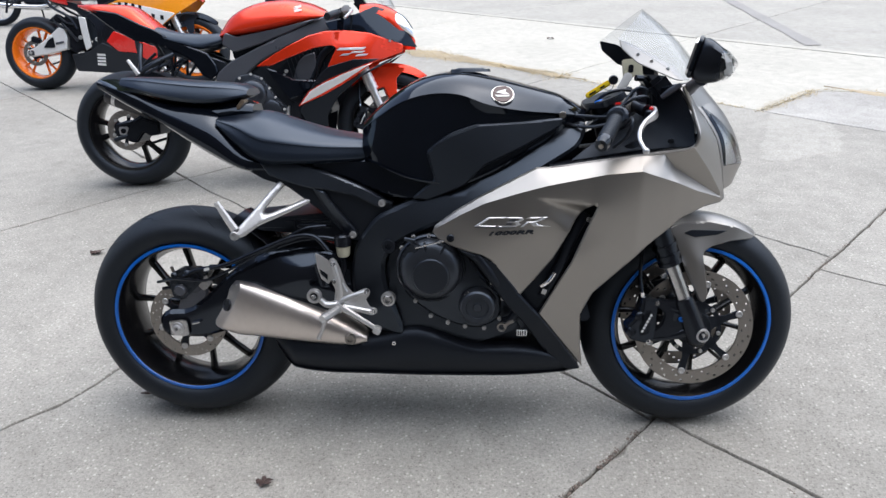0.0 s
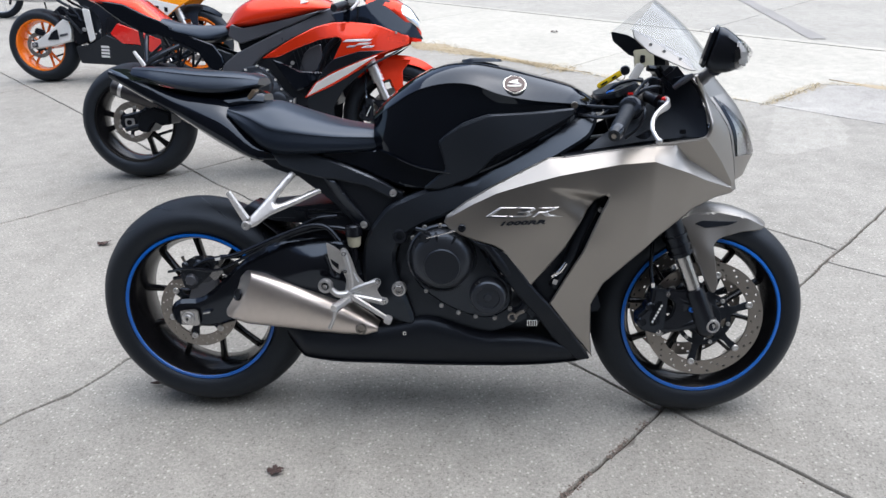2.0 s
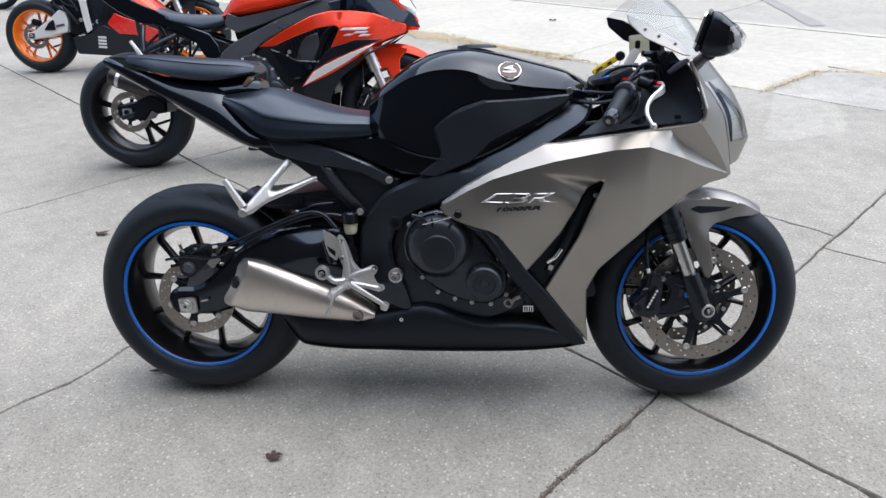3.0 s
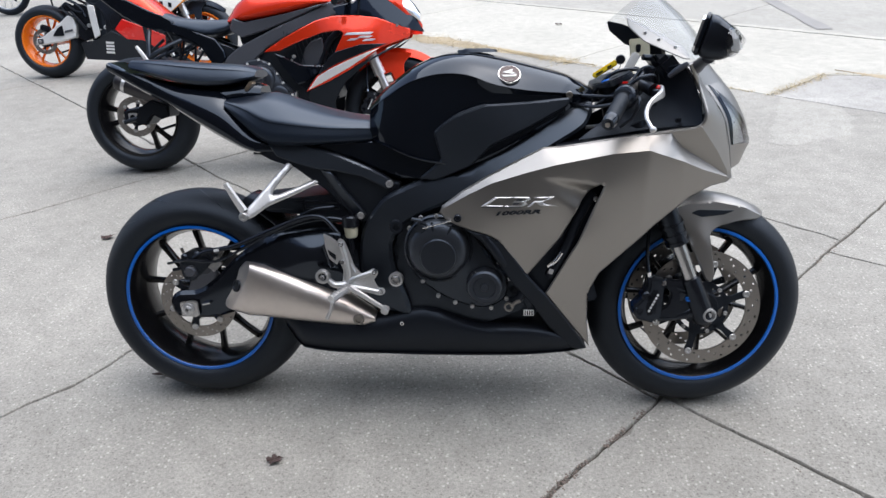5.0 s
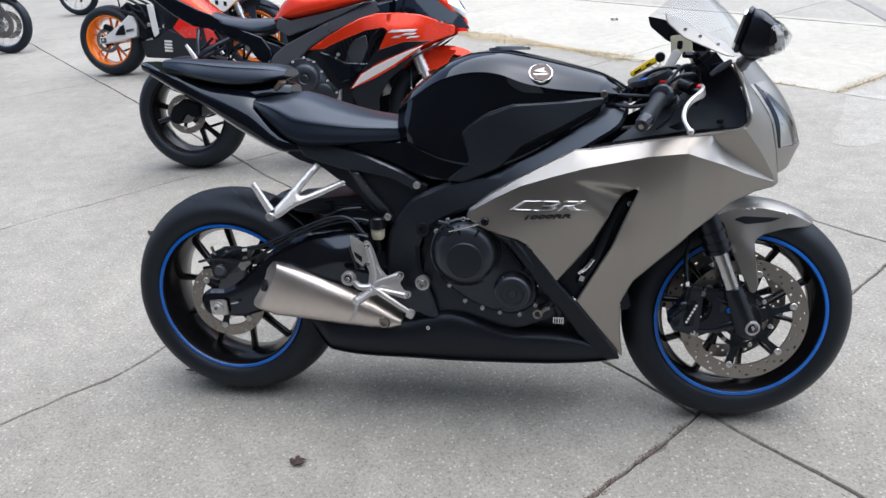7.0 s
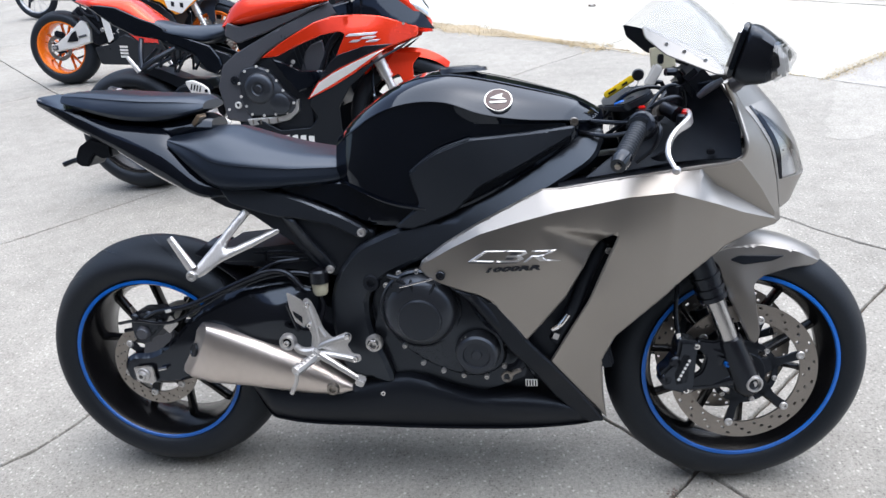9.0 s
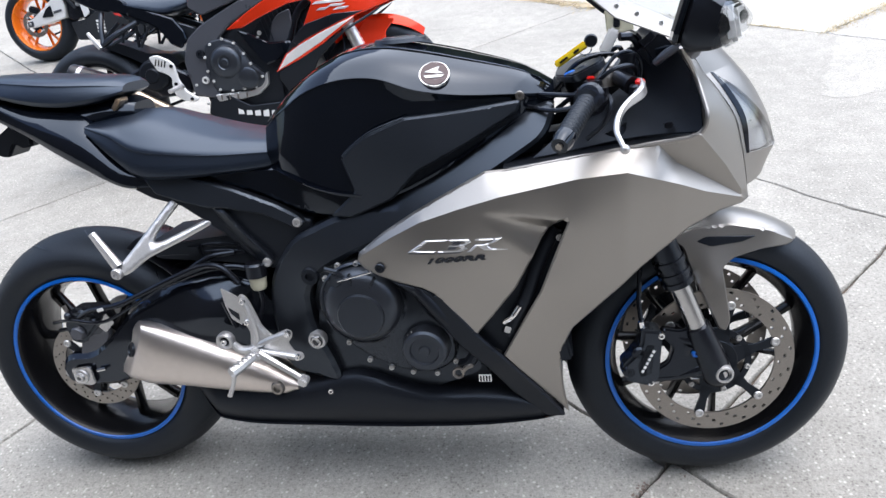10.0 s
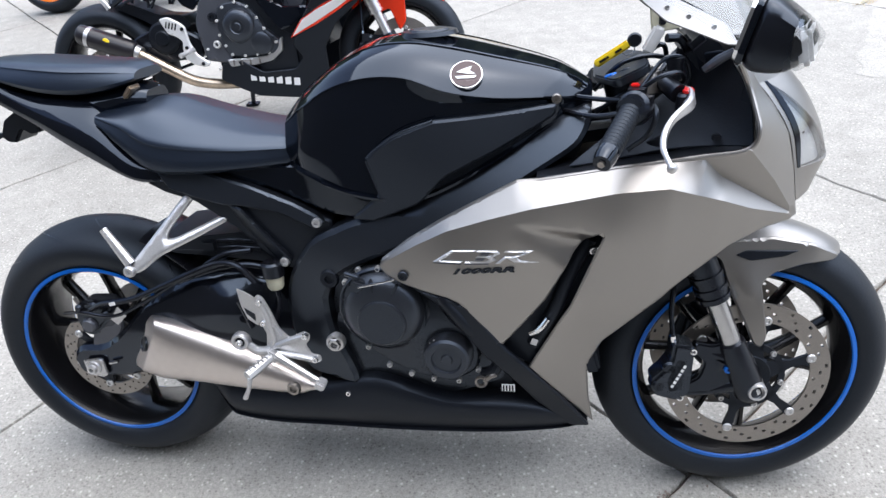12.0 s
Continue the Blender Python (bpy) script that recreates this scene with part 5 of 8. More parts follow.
    tank = part("fuel_tank", body([(0.525, [(0, 0.865), (0.044, 0.859), (0.044, 0.859), (0.0661, 0.853), (0.085, 0.84), (0.085, 0.84), (0.098, 0.8), (0.097, 0.785), (0.094, 0.768), (0.094, 0.768), (0, 0.76)]),
                (0.57, [(0, 0.906), (0.06, 0.9), (0.06, 0.9), (0.0904, 0.8908), (0.116, 0.872), (0.116, 0.872), (0.126, 0.82), (0.130, 0.79), (0.129, 0.757), (0.129, 0.757), (0, 0.75)]),
                (0.64, [(0, 0.952), (0.074, 0.946), (0.074, 0.946), (0.1109, 0.9348), (0.142, 0.912), (0.142, 0.912), (0.148, 0.868), (0.149, 0.81), (0.147, 0.731), (0.147, 0.731), (0, 0.72)]),
                (0.71, [(0, 0.979), (0.079, 0.973), (0.079, 0.973), (0.1192, 0.9577), (0.152, 0.93), (0.152, 0.93), (0.152, 0.89), (0.153, 0.845), (0.154, 0.719), (0.154, 0.719), (0, 0.70)]),
                (0.78, [(0, 0.983), (0.081, 0.977), (0.081, 0.977), (0.1227, 0.9589), (0.156, 0.928), (0.156, 0.928), (0.152, 0.895), (0.152, 0.86), (0.148, 0.715), (0.148, 0.715), (0, 0.69)]),
                (0.85, [(0, 0.972), (0.083, 0.966), (0.083, 0.966), (0.1267, 0.942), (0.16, 0.905), (0.16, 0.905), (0.152, 0.885), (0.152, 0.868), (0.15, 0.74), (0.15, 0.74), (0, 0.7)]),
                (0.93, [(0, 0.952), (0.077, 0.946), (0.077, 0.946), (0.1173, 0.924), (0.148, 0.89), (0.148, 0.89), (0.136, 0.878), (0.136, 0.866), (0.135, 0.78), (0.135, 0.78), (0, 0.75)]),
                (1.02, [(0, 0.926), (0.057, 0.92), (0.057, 0.92), (0.0869, 0.9045), (0.11, 0.88), (0.11, 0.88), (0.102, 0.872), (0.102, 0.862), (0.1, 0.825), (0.1, 0.825), (0, 0.8)]),
                (1.06, [(0, 0.908), (0.042, 0.902), (0.042, 0.902), (0.0634, 0.8912), (0.08, 0.874), (0.08, 0.874), (0.076, 0.868), (0.076, 0.86), (0.074, 0.84), (0.074, 0.84), (0, 0.82)]),
                (1.095, [(0, 0.886), (0.026, 0.88), (0.026, 0.88), (0.039, 0.876), (0.05, 0.868), (0.05, 0.868), (0.048, 0.862), (0.048, 0.856), (0.046, 0.845), (0.046, 0.845), (0, 0.83)])], 5, 4), GLOSS, bike, "gloss black fuel tank", 26)
    wtp = surface([(0.70, 0.78, 0.166), (0.82, 0.85, 0.173), (1.02, 0.855, 0.124), (0.84, 0.76, 0.174), (0.79, 0.70, 0.168), (0.66, 0.675, 0.153), (0.92, 0.80, 0.158), (0.92, 0.858, 0.154)])
    for s in (-1, 1):
        part("knee_panel", shell(rounded([(0.698, 0.790), (0.719, 0.809), (0.755, 0.832), (0.825, 0.857), (0.93, 0.861), (1.035, 0.868), (1.03, 0.848), (0.935, 0.80), (0.842, 0.758), (0.79, 0.706), (0.70, 0.668), (0.655, 0.672), (0.715, 0.722)], 0.008), wtp, 0.012, s, 0.009, 0.004), GRAIN, tank, "matte black knee panel")
        # Thin tubes added to draw the highlight along the panel's edges.
        for line in ([(0.699, 0.788), (0.705, 0.765), (0.712, 0.742), (0.717, 0.724)], [(0.700, 0.793), (0.719, 0.810), (0.755, 0.834), (0.792, 0.848), (0.826, 0.858)]):
            part("edge_highlight", tube([(x, s * (wtp(x, z) - 0.001), z) for x, z in line], 0.0014, 6, 3), SATIN, tank)
        part("tank_bolt", bolt((1.033, s * 0.104, 0.874), 0.009, 0.007, s), DISC, tank)
    em = Matrix.Translation((0.884, -0.1365, 0.926)) @ Euler((radians(44), 0, radians(6))).to_matrix().to_4x4()
    disc = bmesh.new()
    bmesh.ops.create_cone(disc, cap_ends=True, segments=40, radius1=0.0285, radius2=0.0275, depth=0.005, matrix=em)
    emblem = part("tank_emblem", disc, CHROME, tank, "round emblem with a pale wing shape")
    disc = bmesh.new()
    bmesh.ops.create_cone(disc, cap_ends=True, segments=40, radius1=0.0262, radius2=0.0258, depth=0.003, matrix=em @ Matrix.Translation((0, 0, 0.0025)))
    part("emblem_field", disc, DARKRED, emblem)
    wing = bmesh.new()
    for pts in ([(-0.018, 0.004), (-0.004, 0.011), (0.010, 0.016), (0.006, 0.006), (0.016, -0.002), (0.004, -0.002), (-0.006, 0.001)], [(-0.02, -0.006), (0.018, -0.006), (0.014, -0.012), (-0.016, -0.012)]):
        b2 = bmesh.new()
        f = b2.faces.new([b2.verts.new((x, y, 0.0)) for x, y in pts])
        ext = bmesh.ops.extrude_face_region(b2, geom=[f])
        bmesh.ops.translate(b2, verts=[v for v in ext["geom"] if isinstance(v, bmesh.types.BMVert)], vec=(0, 0, 0.001))
        b2.transform(em @ Matrix.Translation((0, 0, 0.0042)) @ Matrix.Diagonal((0.95, 0.85, 1, 1)))
        merge(wing, b2)
    part("emblem_wing", wing, WHITE, emblem)
    part("filler_cap", lathe([(0.0, 0.006), (0.034, 0.006), (0.038, 0.003), (0.05, 0.003), (0.054, -0.004)], (0.80, 0, 0.984), 32, axis="z"), SATIN, tank, "round dark filler cap")
    # number plate bracket
    nb = part("plate_bracket", plate(rounded([(-0.148, 0.818), (-0.130, 0.852), (-0.092, 0.874), (-0.044, 0.858), (-0.046, 0.826), (-0.075, 0.822), (-0.090, 0.832), (-0.112, 0.804), (-0.135, 0.806)], 0.006), -0.034, 0.034, 0.006), MATTE, bike, "small black plate bracket")
    part("plate_arm", tube([(-0.125, -0.02, 0.825), (-0.15, -0.03, 0.820), (-0.175, -0.035, 0.812)], 0.006, 8), MATTE, nb)
    for y in (-0.024, 0.024):
        part("bracket_bolt", bolt((-0.065, y, 0.842), 0.006, 0.005, 1 if y > 0 else -1), CHROME, nb)

    # nose, lamps, screen
    border = [(1.325, 0.934, 0.132), (1.353, 0.891, 0.124), (1.375, 0.864, 0.124), (1.407, 0.813, 0.124), (1.424, 0.748, 0.123), (1.434, 0.69, 0.120)]
    mid = [(1.380, 0.946), (1.420, 0.903), (1.456, 0.858), (1.486, 0.802), (1.503, 0.748), (1.482, 0.702)]

    def across(k0, k1, v0, v1, lift=0.0, n=14, fine=4):
        """A strip of the nose between two lines v, from the side edge (-1, 1) to the middle (0)."""
        b, m = spline(border[k0:k1 + 1], fine), spline(mid[k0:k1 + 1], fine)
        rows = []
        for i, (p, q) in enumerate(zip(b, m)):
            row, h = [], i / (len(b) - 1)
            a0, a1 = (v0(h), v1(h)) if callable(v0) else (v0, v1)
            for j in range(n + 1):
                v = a0 + (a1 - a0) * j / n
                t = 1 - abs(v) ** 2.6
                row.append((p[0] + (q[0] - p[0]) * t + lift, p[2] * v, p[1] + (q[1] - p[1]) * t))
            rows.append(row)
        return rows

    vo = lambda h: -0.945 - 0.03 * h
    vi = lambda h: -0.92 + 0.62 * h ** 1.4
    part("nose_cowl", thicken(strip(across(0, 1, -1, 1, n=28)), 0.004), SILVER, bike, "matte grey metallic nose cowl", 60)
    part("nose_centre", thicken(strip(across(1, 4, vi, lambda h: -vi(h))), 0.004), SILVER, bike)
    part("nose_chin", thicken(strip(across(4, 5, -1, 1, n=28)), 0.004), SILVER, bike, "grey chin below the lamps")
    for s in (-1, 1):
        part("lamp_side", thicken(strip(across(1, 4, lambda h: s * 1.0, lambda h: -s * vo(h), n=5)), 0.004), SILVER, bike, "", 60)
        lamp = part("headlight", thicken(strip(across(1, 4, lambda h: -s * (vo(h) + 0.03), lambda h: -s * vi(h), -0.014)), 0.003), SILVERPAINT, bike, "headlight reflector behind a clear lens", 60)
        part("headlight_lens", thicken(strip(across(1, 4, lambda h: -s * vo(h), lambda h: -s * vi(h))), 0.003), LENS, lamp, "clear headlight lens", 60)
        part("headlight_rim", thicken(strip(across(1, 4, lambda h: -s * (vo(h) - 0.004), lambda h: -s * (vo(h) + 0.06 * math.sin(math.pi * (0.1 + 0.8 * h))), 0.002, 4)), 0.002), GLOSS, lamp, "dark edge of the headlight")
        part("headlight_bulb", lathe([(0.0, 0.012), (0.016, 0.010), (0.022, 0.0), (0.022, -0.02)], (1.425, s * 0.075, 0.80), 20, axis="z"), CHROME, lamp)
    rows = []
    for i in range(9):
        t = i / 8
        row = []
        for j in range(17):
            v = -1 + 2 * j / 16
            a = 1 - v * v
            lo = Vector((1.305 + 0.10 * a ** 0.8, 0.138 * v, 0.958 - 0.018 * a))
            hi = Vector((1.150 + 0.082 * a, 0.157 * v, 1.052 + 0.074 * a))
            p = lo.lerp(hi, t)
            p += Vector((0.012, 0, 0.009)) * math.sin(math.pi * t) * (0.4 + 0.6 * a)
            row.append(p)
        rows.append(row)
    ws = part("windscreen", thicken(strip(rows), 0.003), SCREEN, bike, "clear curved windscreen", 60)
    ws.visible_shadow = False
    for s in (-1, 1):
        wps = surface([(1.155, 1.052, 0.150), (1.16, 1.03, 0.156), (1.20, 1.036, 0.122), (1.30, 0.985, 0.108), (1.315, 0.953, 0.136), (1.20, 0.996, 0.150)])
        part("screen_side", shell(rounded([(1.155, 1.052), (1.20, 1.036), (1.30, 0.985), (1.315, 0.953), (1.295, 0.955), (1.20, 0.996), (1.16, 1.03)], 0.006), wps, 0.003, s, 0.014, 0.002), SILVER, ws, "grey metallic screen edge")
        if s > 0:
            part("screen_liner", shell(rounded([(1.150, 1.056), (1.19, 1.045), (1.29, 0.99), (1.30, 0.955), (1.20, 0.994), (1.158, 1.03)], 0.006), lambda x, z: wps(x, z) - 0.010, 0.003, s, 0.014, 0.002), SATIN, ws, "black inner edge of the screen")
        for t in (0.2, 0.5, 0.85):
            x, z = 1.18 + 0.115 * t, 1.026 - 0.052 * t
            part("screen_screw", bolt((x, s * (wps(x, z) + 0.001), z), 0.004, 0.003, s), ALLOY, ws)
    # inner cowl and cockpit
    for s in (-1, 1):
        wic = surface([(1.34, 0.80, 0.168), (1.30, 0.945, 0.118), (1.20, 0.80, 0.120), (1.25, 0.90, 0.055), (1.10, 0.78, 0.145)])
        part("inner_cowl", shell(rounded([(1.05, 0.765), (1.20, 0.785), (1.345, 0.80), (1.343, 0.853), (1.327, 0.900), (1.30, 0.945), (1.25, 0.93), (1.22, 0.87), (1.10, 0.80)], 0.01), wic, 0.003, s, 0.02, 0.002), MATTE, bike, "black inner cowl panel")
        part("cowl_shelf", shell([(1.0, 0.757), (1.13, 0.772), (1.264, 0.786), (1.33, 0.795), (1.30, 0.775), (1.15, 0.75), (1.02, 0.735)], lambda x, z: 0.178, 0.09, s, 0.03, 0.002), MATTE, bike)
    part("instrument_panel", box((1.285, 0, 0.925), (0.05, 0.17, 0.085), 0.012, (0, -40, 0)), SATIN, bike, "dark instrument panel")
    part("instrument_dial", box((1.262, 0, 0.943), (0.004, 0.13, 0.06), 0.002, (0, -40, 0)), ENGINE, bike)
    part("steering_stem", rod((1.19, 0, 0.70), (1.14, 0, 0.90), 0.03, 16), SATIN, bike, xf=S)
    yoke = part("top_yoke", plate(rounded([(-0.03, -0.13), (0.03, -0.13), (0.05, 0.0), (0.03, 0.13), (-0.03, 0.13), (-0.05, 0.0)], 0.02), -0.008, 0.008, 0.003), SPAR, bike, "dark top yoke", xf=S @ pose(1.145, 0, 0.905, 0, -23, 0) @ Matrix.Rotation(radians(90), 4, "X") @ Matrix.Rotation(radians(0), 4, "Z"))
    for s in (-1, 1):
        part("fork_cap", lathe([(0.0, 0.022), (0.012, 0.022), (0.014, 0.014), (0.022, 0.014), (0.026, 0.006), (0.026, -0.02)], (1.17, s * 0.102, 0.895), 20, axis="z"), DISC, yoke, xf=S)
    for T in (Matrix(), S @ Matrix.Diagonal((1, -1, 1, 1)) @ S.inverted()):
        clamp = part("handlebar", tube([(1.172, -0.11, 0.885), (1.165, -0.15, 0.882), (1.14, -0.22, 0.858), (1.103, -0.305, 0.823)], 0.011, 12), SATIN, bike, "black clip-on handlebar", xf=T)
        n = 25
        ga, gb = Vector((1.150, -0.192, 0.868)), Vector((1.112, -0.285, 0.831))
        bm = tube([ga.lerp(gb, i / (n - 1)) for i in range(n)], [0.0162 + 0.0016 * (i % 2) + (0.008 if i == 0 else 0) for i in range(n)], 18, 0)
        part("grip", bm, RUBBER, clamp, "ribbed black rubber grip", xf=T)
        part("bar_end", tube([(1.112, -0.286, 0.831), (1.107, -0.297, 0.826), (1.101, -0.311, 0.820)], [0.0170, 0.0172, 0.0140], 18, 3), GLOSS, clamp, xf=T)
        part("bar_end_bolt", tube([(1.102, -0.309, 0.821), (1.0995, -0.3145, 0.8188)], 0.006, 6, 0), DISC, clamp, xf=T)
        part("switch_housing", box((1.160, -0.172, 0.875), (0.05, 0.045, 0.05), 0.012, (0, 0, -20)), SATIN, clamp, "black switch housing", xf=T)
        lev = part("lever", blade([(1.238, -0.140, 0.886), (1.244, -0.172, 0.885), (1.236, -0.205, 0.878), (1.210, -0.232, 0.864), (1.196, -0.252, 0.848), (1.192, -0.272, 0.829), (1.200, -0.291, 0.810)], [0.010, 0.0115, 0.0100, 0.0066, 0.0054, 0.0048, 0.0042], 0.0042), ALLOY, clamp, "bright aluminium hand lever with a flat blade", xf=T)
        part("lever_slot", blade([(1.243, -0.178, 0.8895), (1.238, -0.195, 0.8855), (1.228, -0.207, 0.879)], [0.004, 0.0045, 0.002], 0.0046), GREYFRAME, lev, xf=T)
        ball = bmesh.new()
        bmesh.ops.create_uvsphere(ball, u_segments=14, v_segments=10, radius=0.0078, matrix=Matrix.Translation((1.2025, -0.295, 0.806)))
        part("lever_ball", ball, ALLOY, lev, xf=T)
        part("lever_pivot", lathe([(0.0, 0.014), (0.008, 0.014), (0.011, 0.01), (0.012, -0.012)], (1.232, -0.165, 0.874), 14, axis="z"), SATIN, lev, xf=T)
        part("master_cylinder", tube([(1.228, -0.15, 0.884), (1.213, -0.12, 0.892), (1.198, -0.09, 0.90)], [0.016, 0.014, 0.012], 12, 3), SATIN, clamp, xf=T)
        part("brake_hose", tube([(1.20, -0.09, 0.905), (1.24, -0.05, 0.935), (1.25, -0.08, 0.86), (1.22, -0.10, 0.74)], 0.005, 8), SATIN, clamp, xf=T)
    part("red_switch", box((1.158, -0.160, 0.903), (0.014, 0.010, 0.006), 0.002), RED, bike, "small red kill switch")
    part("blue_ring", tube([(1.118, -0.07, 0.900), (1.126, -0.078, 0.904), (1.134, -0.080, 0.906)], 0.005, 8), BLUE, bike)
    part("fluid_reservoir", lathe([(0.0, -0.022), (0.012, -0.022), (0.013, 0.004), (0.015, 0.004), (0.015, 0.012), (0.0, 0.014)], (1.225, -0.10, 0.922), 20, axis="z"), SATIN, bike, "small dark brake fluid pot")
    key = part("key_tag", box((1.129, -0.020, 0.932), (0.070, 0.010, 0.0145), 0.003, (0, -32, -10)), YELLOW, bike, "yellow key tag hanging from the ignition key")
    for dx, l in ((-0.014, 0.018), (0.010, 0.012)):
        part("tag_mark", box((1.129 + dx, -0.0262 - 0.17 * dx, 0.932 + 0.62 * dx), (l, 0.0012, 0.004), 0, (0, -32, -10)), SATIN, key)
    part("key_fob", lathe([(0.0, -0.005), (0.010, -0.005), (0.0125, 0.0), (0.010, 0.005), (0.0, 0.005)], (1.166, -0.026, 0.955), 18), SATIN, key)
    part("key_ring", lathe([(0.011, -0.001), (0.013, 0.0), (0.011, 0.001), (0.011, -0.001)], (1.155, -0.022, 0.941), 18), CHROME, key)
    part("key_plate", box((1.202, 0.015, 0.948), (0.022, 0.014, 0.050), 0.004, (0, 28, 0)), SILVERPAINT, bike, "pale metal strap at the ignition")
    tg = part("paper_tag", box((1.222, 0.03, 0.984), (0.050, 0.012, 0.046), 0.002, (0, -6, 0)), CREAM, bike, "cream tag held below the windscreen")
    part("tag_clip", box((1.217, 0.022, 0.982), (0.012, 0.012, 0.02), 0.002), SATIN, tg)
    for k, pts in enumerate(([(1.10, -0.02, 0.87), (1.14, -0.06, 0.92), (1.20, -0.05, 0.93), (1.27, -0.03, 0.90)], [(1.10, -0.07, 0.84), (1.15, -0.10, 0.88), (1.21, -0.08, 0.91), (1.26, -0.06, 0.88)], [(1.04, -0.08, 0.85), (1.10, -0.12, 0.845), (1.17, -0.14, 0.86)], [(1.05, -0.06, 0.87), (1.12, -0.10, 0.868), (1.18, -0.12, 0.872)])):
        part("control_cable", tube(pts, 0.0045, 8), SATIN, bike)
    for pts, r in (([(1.165, -0.150, 0.892), (1.195, -0.165, 0.915), (1.225, -0.150, 0.918), (1.238, -0.115, 0.900), (1.225, -0.085, 0.880)], 0.0038),
                   ([(1.170, -0.140, 0.895), (1.205, -0.120, 0.935), (1.240, -0.095, 0.930), (1.252, -0.080, 0.895), (1.235, -0.070, 0.850)], 0.0036),
                   ([(1.180, -0.155, 0.880), (1.190, -0.185, 0.862), (1.178, -0.190, 0.830), (1.150, -0.170, 0.800)], 0.0042),
                   ([(1.120, -0.060, 0.890), (1.150, -0.085, 0.915), (1.180, -0.080, 0.905)], 0.0030),
                   ([(1.215, -0.060, 0.960), (1.240, -0.050, 0.955), (1.252, -0.045, 0.925), (1.240, -0.040, 0.895)], 0.0075)):
        part("control_cable", tube(pts, r, 8), SATIN, bike)
    part("throttle_housing", lathe([(0.0, -0.018), (0.020, -0.018), (0.026, -0.012), (0.026, 0.012), (0.020, 0.018), (0.0, 0.018)], (0, 0, 0), 20), SATIN, bike, "black throttle housing", xf=pose(1.157, -0.184, 0.871, -22, 0, -22))
    part("housing_screw", bolt((1.150, -0.205, 0.872), 0.005, 0.004), CHROME, bike)
    part("pot_clamp", box((1.214, -0.105, 0.905), (0.022, 0.018, 0.014), 0.003, (0, 0, 20)), SATIN, bike)
    part("hose_union", lathe([(0.0, -0.008), (0.006, -0.008), (0.0085, -0.005), (0.0085, 0.006)], (1.212, -0.098, 0.893), 12), CHROME, bike)
    part("lever_adjuster", lathe([(0.0, 0.010), (0.006, 0.010), (0.009, 0.006), (0.009, -0.004)], (1.240, -0.160, 0.886), 14, axis="z"), RED, bike, "small red adjuster")
    part("cowl_bracket", tube([(1.310, -0.128, 0.944), (1.288, -0.122, 0.930), (1.270, -0.112, 0.914)], [0.006, 0.008, 0.006], 10, 4), GREYFRAME, bike, "worn grey mirror bracket")
    part("cowl_clip", box((1.290, -0.150, 0.812), (0.014, 0.010, 0.010), 0.002), SATIN, bike)
    # right mirror with its turn signal
    prof = [(1.246, 0.968), (1.266, 1.044), (1.280, 1.044), (1.312, 1.018), (1.331, 0.994), (1.318, 0.966), (1.292, 0.953), (1.258, 0.955)]
    turn = Matrix.Translation((1.315, -0.345, 1.0)) @ Matrix.Rotation(radians(-20), 4, "Z") @ Matrix.Translation((-1.285, 0.345, -1.0))
    rings = []
    for y, k in ((-0.412, 0.6), (-0.405, 0.86), (-0.392, 0.97), (-0.36, 1.0), (-0.32, 0.97), (-0.285, 0.84), (-0.265, 0.62)):
        out = rounded(prof, 0.014)
        rings.append([(1.262 + (x - 1.262) * (0.35 + 0.65 * k) + 0.02 * (1 - k), y, 1.0 + (z - 1.0) * k) for x, z in out])
    mr = part("mirror", bridge(bmesh.new(), rings), SATIN, bike, "black mirror housing with a clear turn signal", 40, xf=turn)
    gl = rounded([(-0.062, -0.038), (0.052, -0.034), (0.058, 0.032), (-0.060, 0.040)], 0.02)
    part("mirror_glass", plate(gl, -0.003, 0.003, 0.001), MIRROR, mr, "mirror glass", xf=turn @ pose(1.2495, -0.345, 1.006, 0, 16, 0) @ pose(0, 0, 0, 0, 0, 90))
    part("mirror_rim", plate(rounded([(-0.067, -0.043), (0.058, -0.039), (0.064, 0.037), (-0.065, 0.045)], 0.022), -0.006, 0.002, 0.002), GLOSS, mr, xf=turn @ pose(1.2535, -0.345, 1.006, 0, 16, 0) @ pose(0, 0, 0, 0, 0, 90))
    lens = []
    for y, k in ((-0.430, 0.50), (-0.424, 0.80), (-0.400, 1.02), (-0.36, 1.05), (-0.33, 1.03)):
        lens.append([(1.305 + (x - 1.305) * k, y, 0.990 + (z - 0.990) * k) for x, z in rounded([(1.306, 1.022), (1.316, 1.016), (1.336, 0.993), (1.322, 0.966), (1.306, 0.958)], 0.008)])
    part("signal_lens", bridge(bmesh.new(), lens), LENS, mr, "clear turn signal lens", xf=turn)
    part("signal_reflector", box((1.318, -0.375, 0.990), (0.016, 0.08, 0.046), 0.005, (0, -12, 0)), SILVERPAINT, mr, xf=turn)
    part("mirror_stem", tube([(1.312, -0.29, 0.962), (1.318, -0.22, 0.950), (1.325, -0.145, 0.936)], [0.016, 0.013, 0.016], 12, 4), GREYFRAME, mr, "worn grey mirror stem")
    return bike


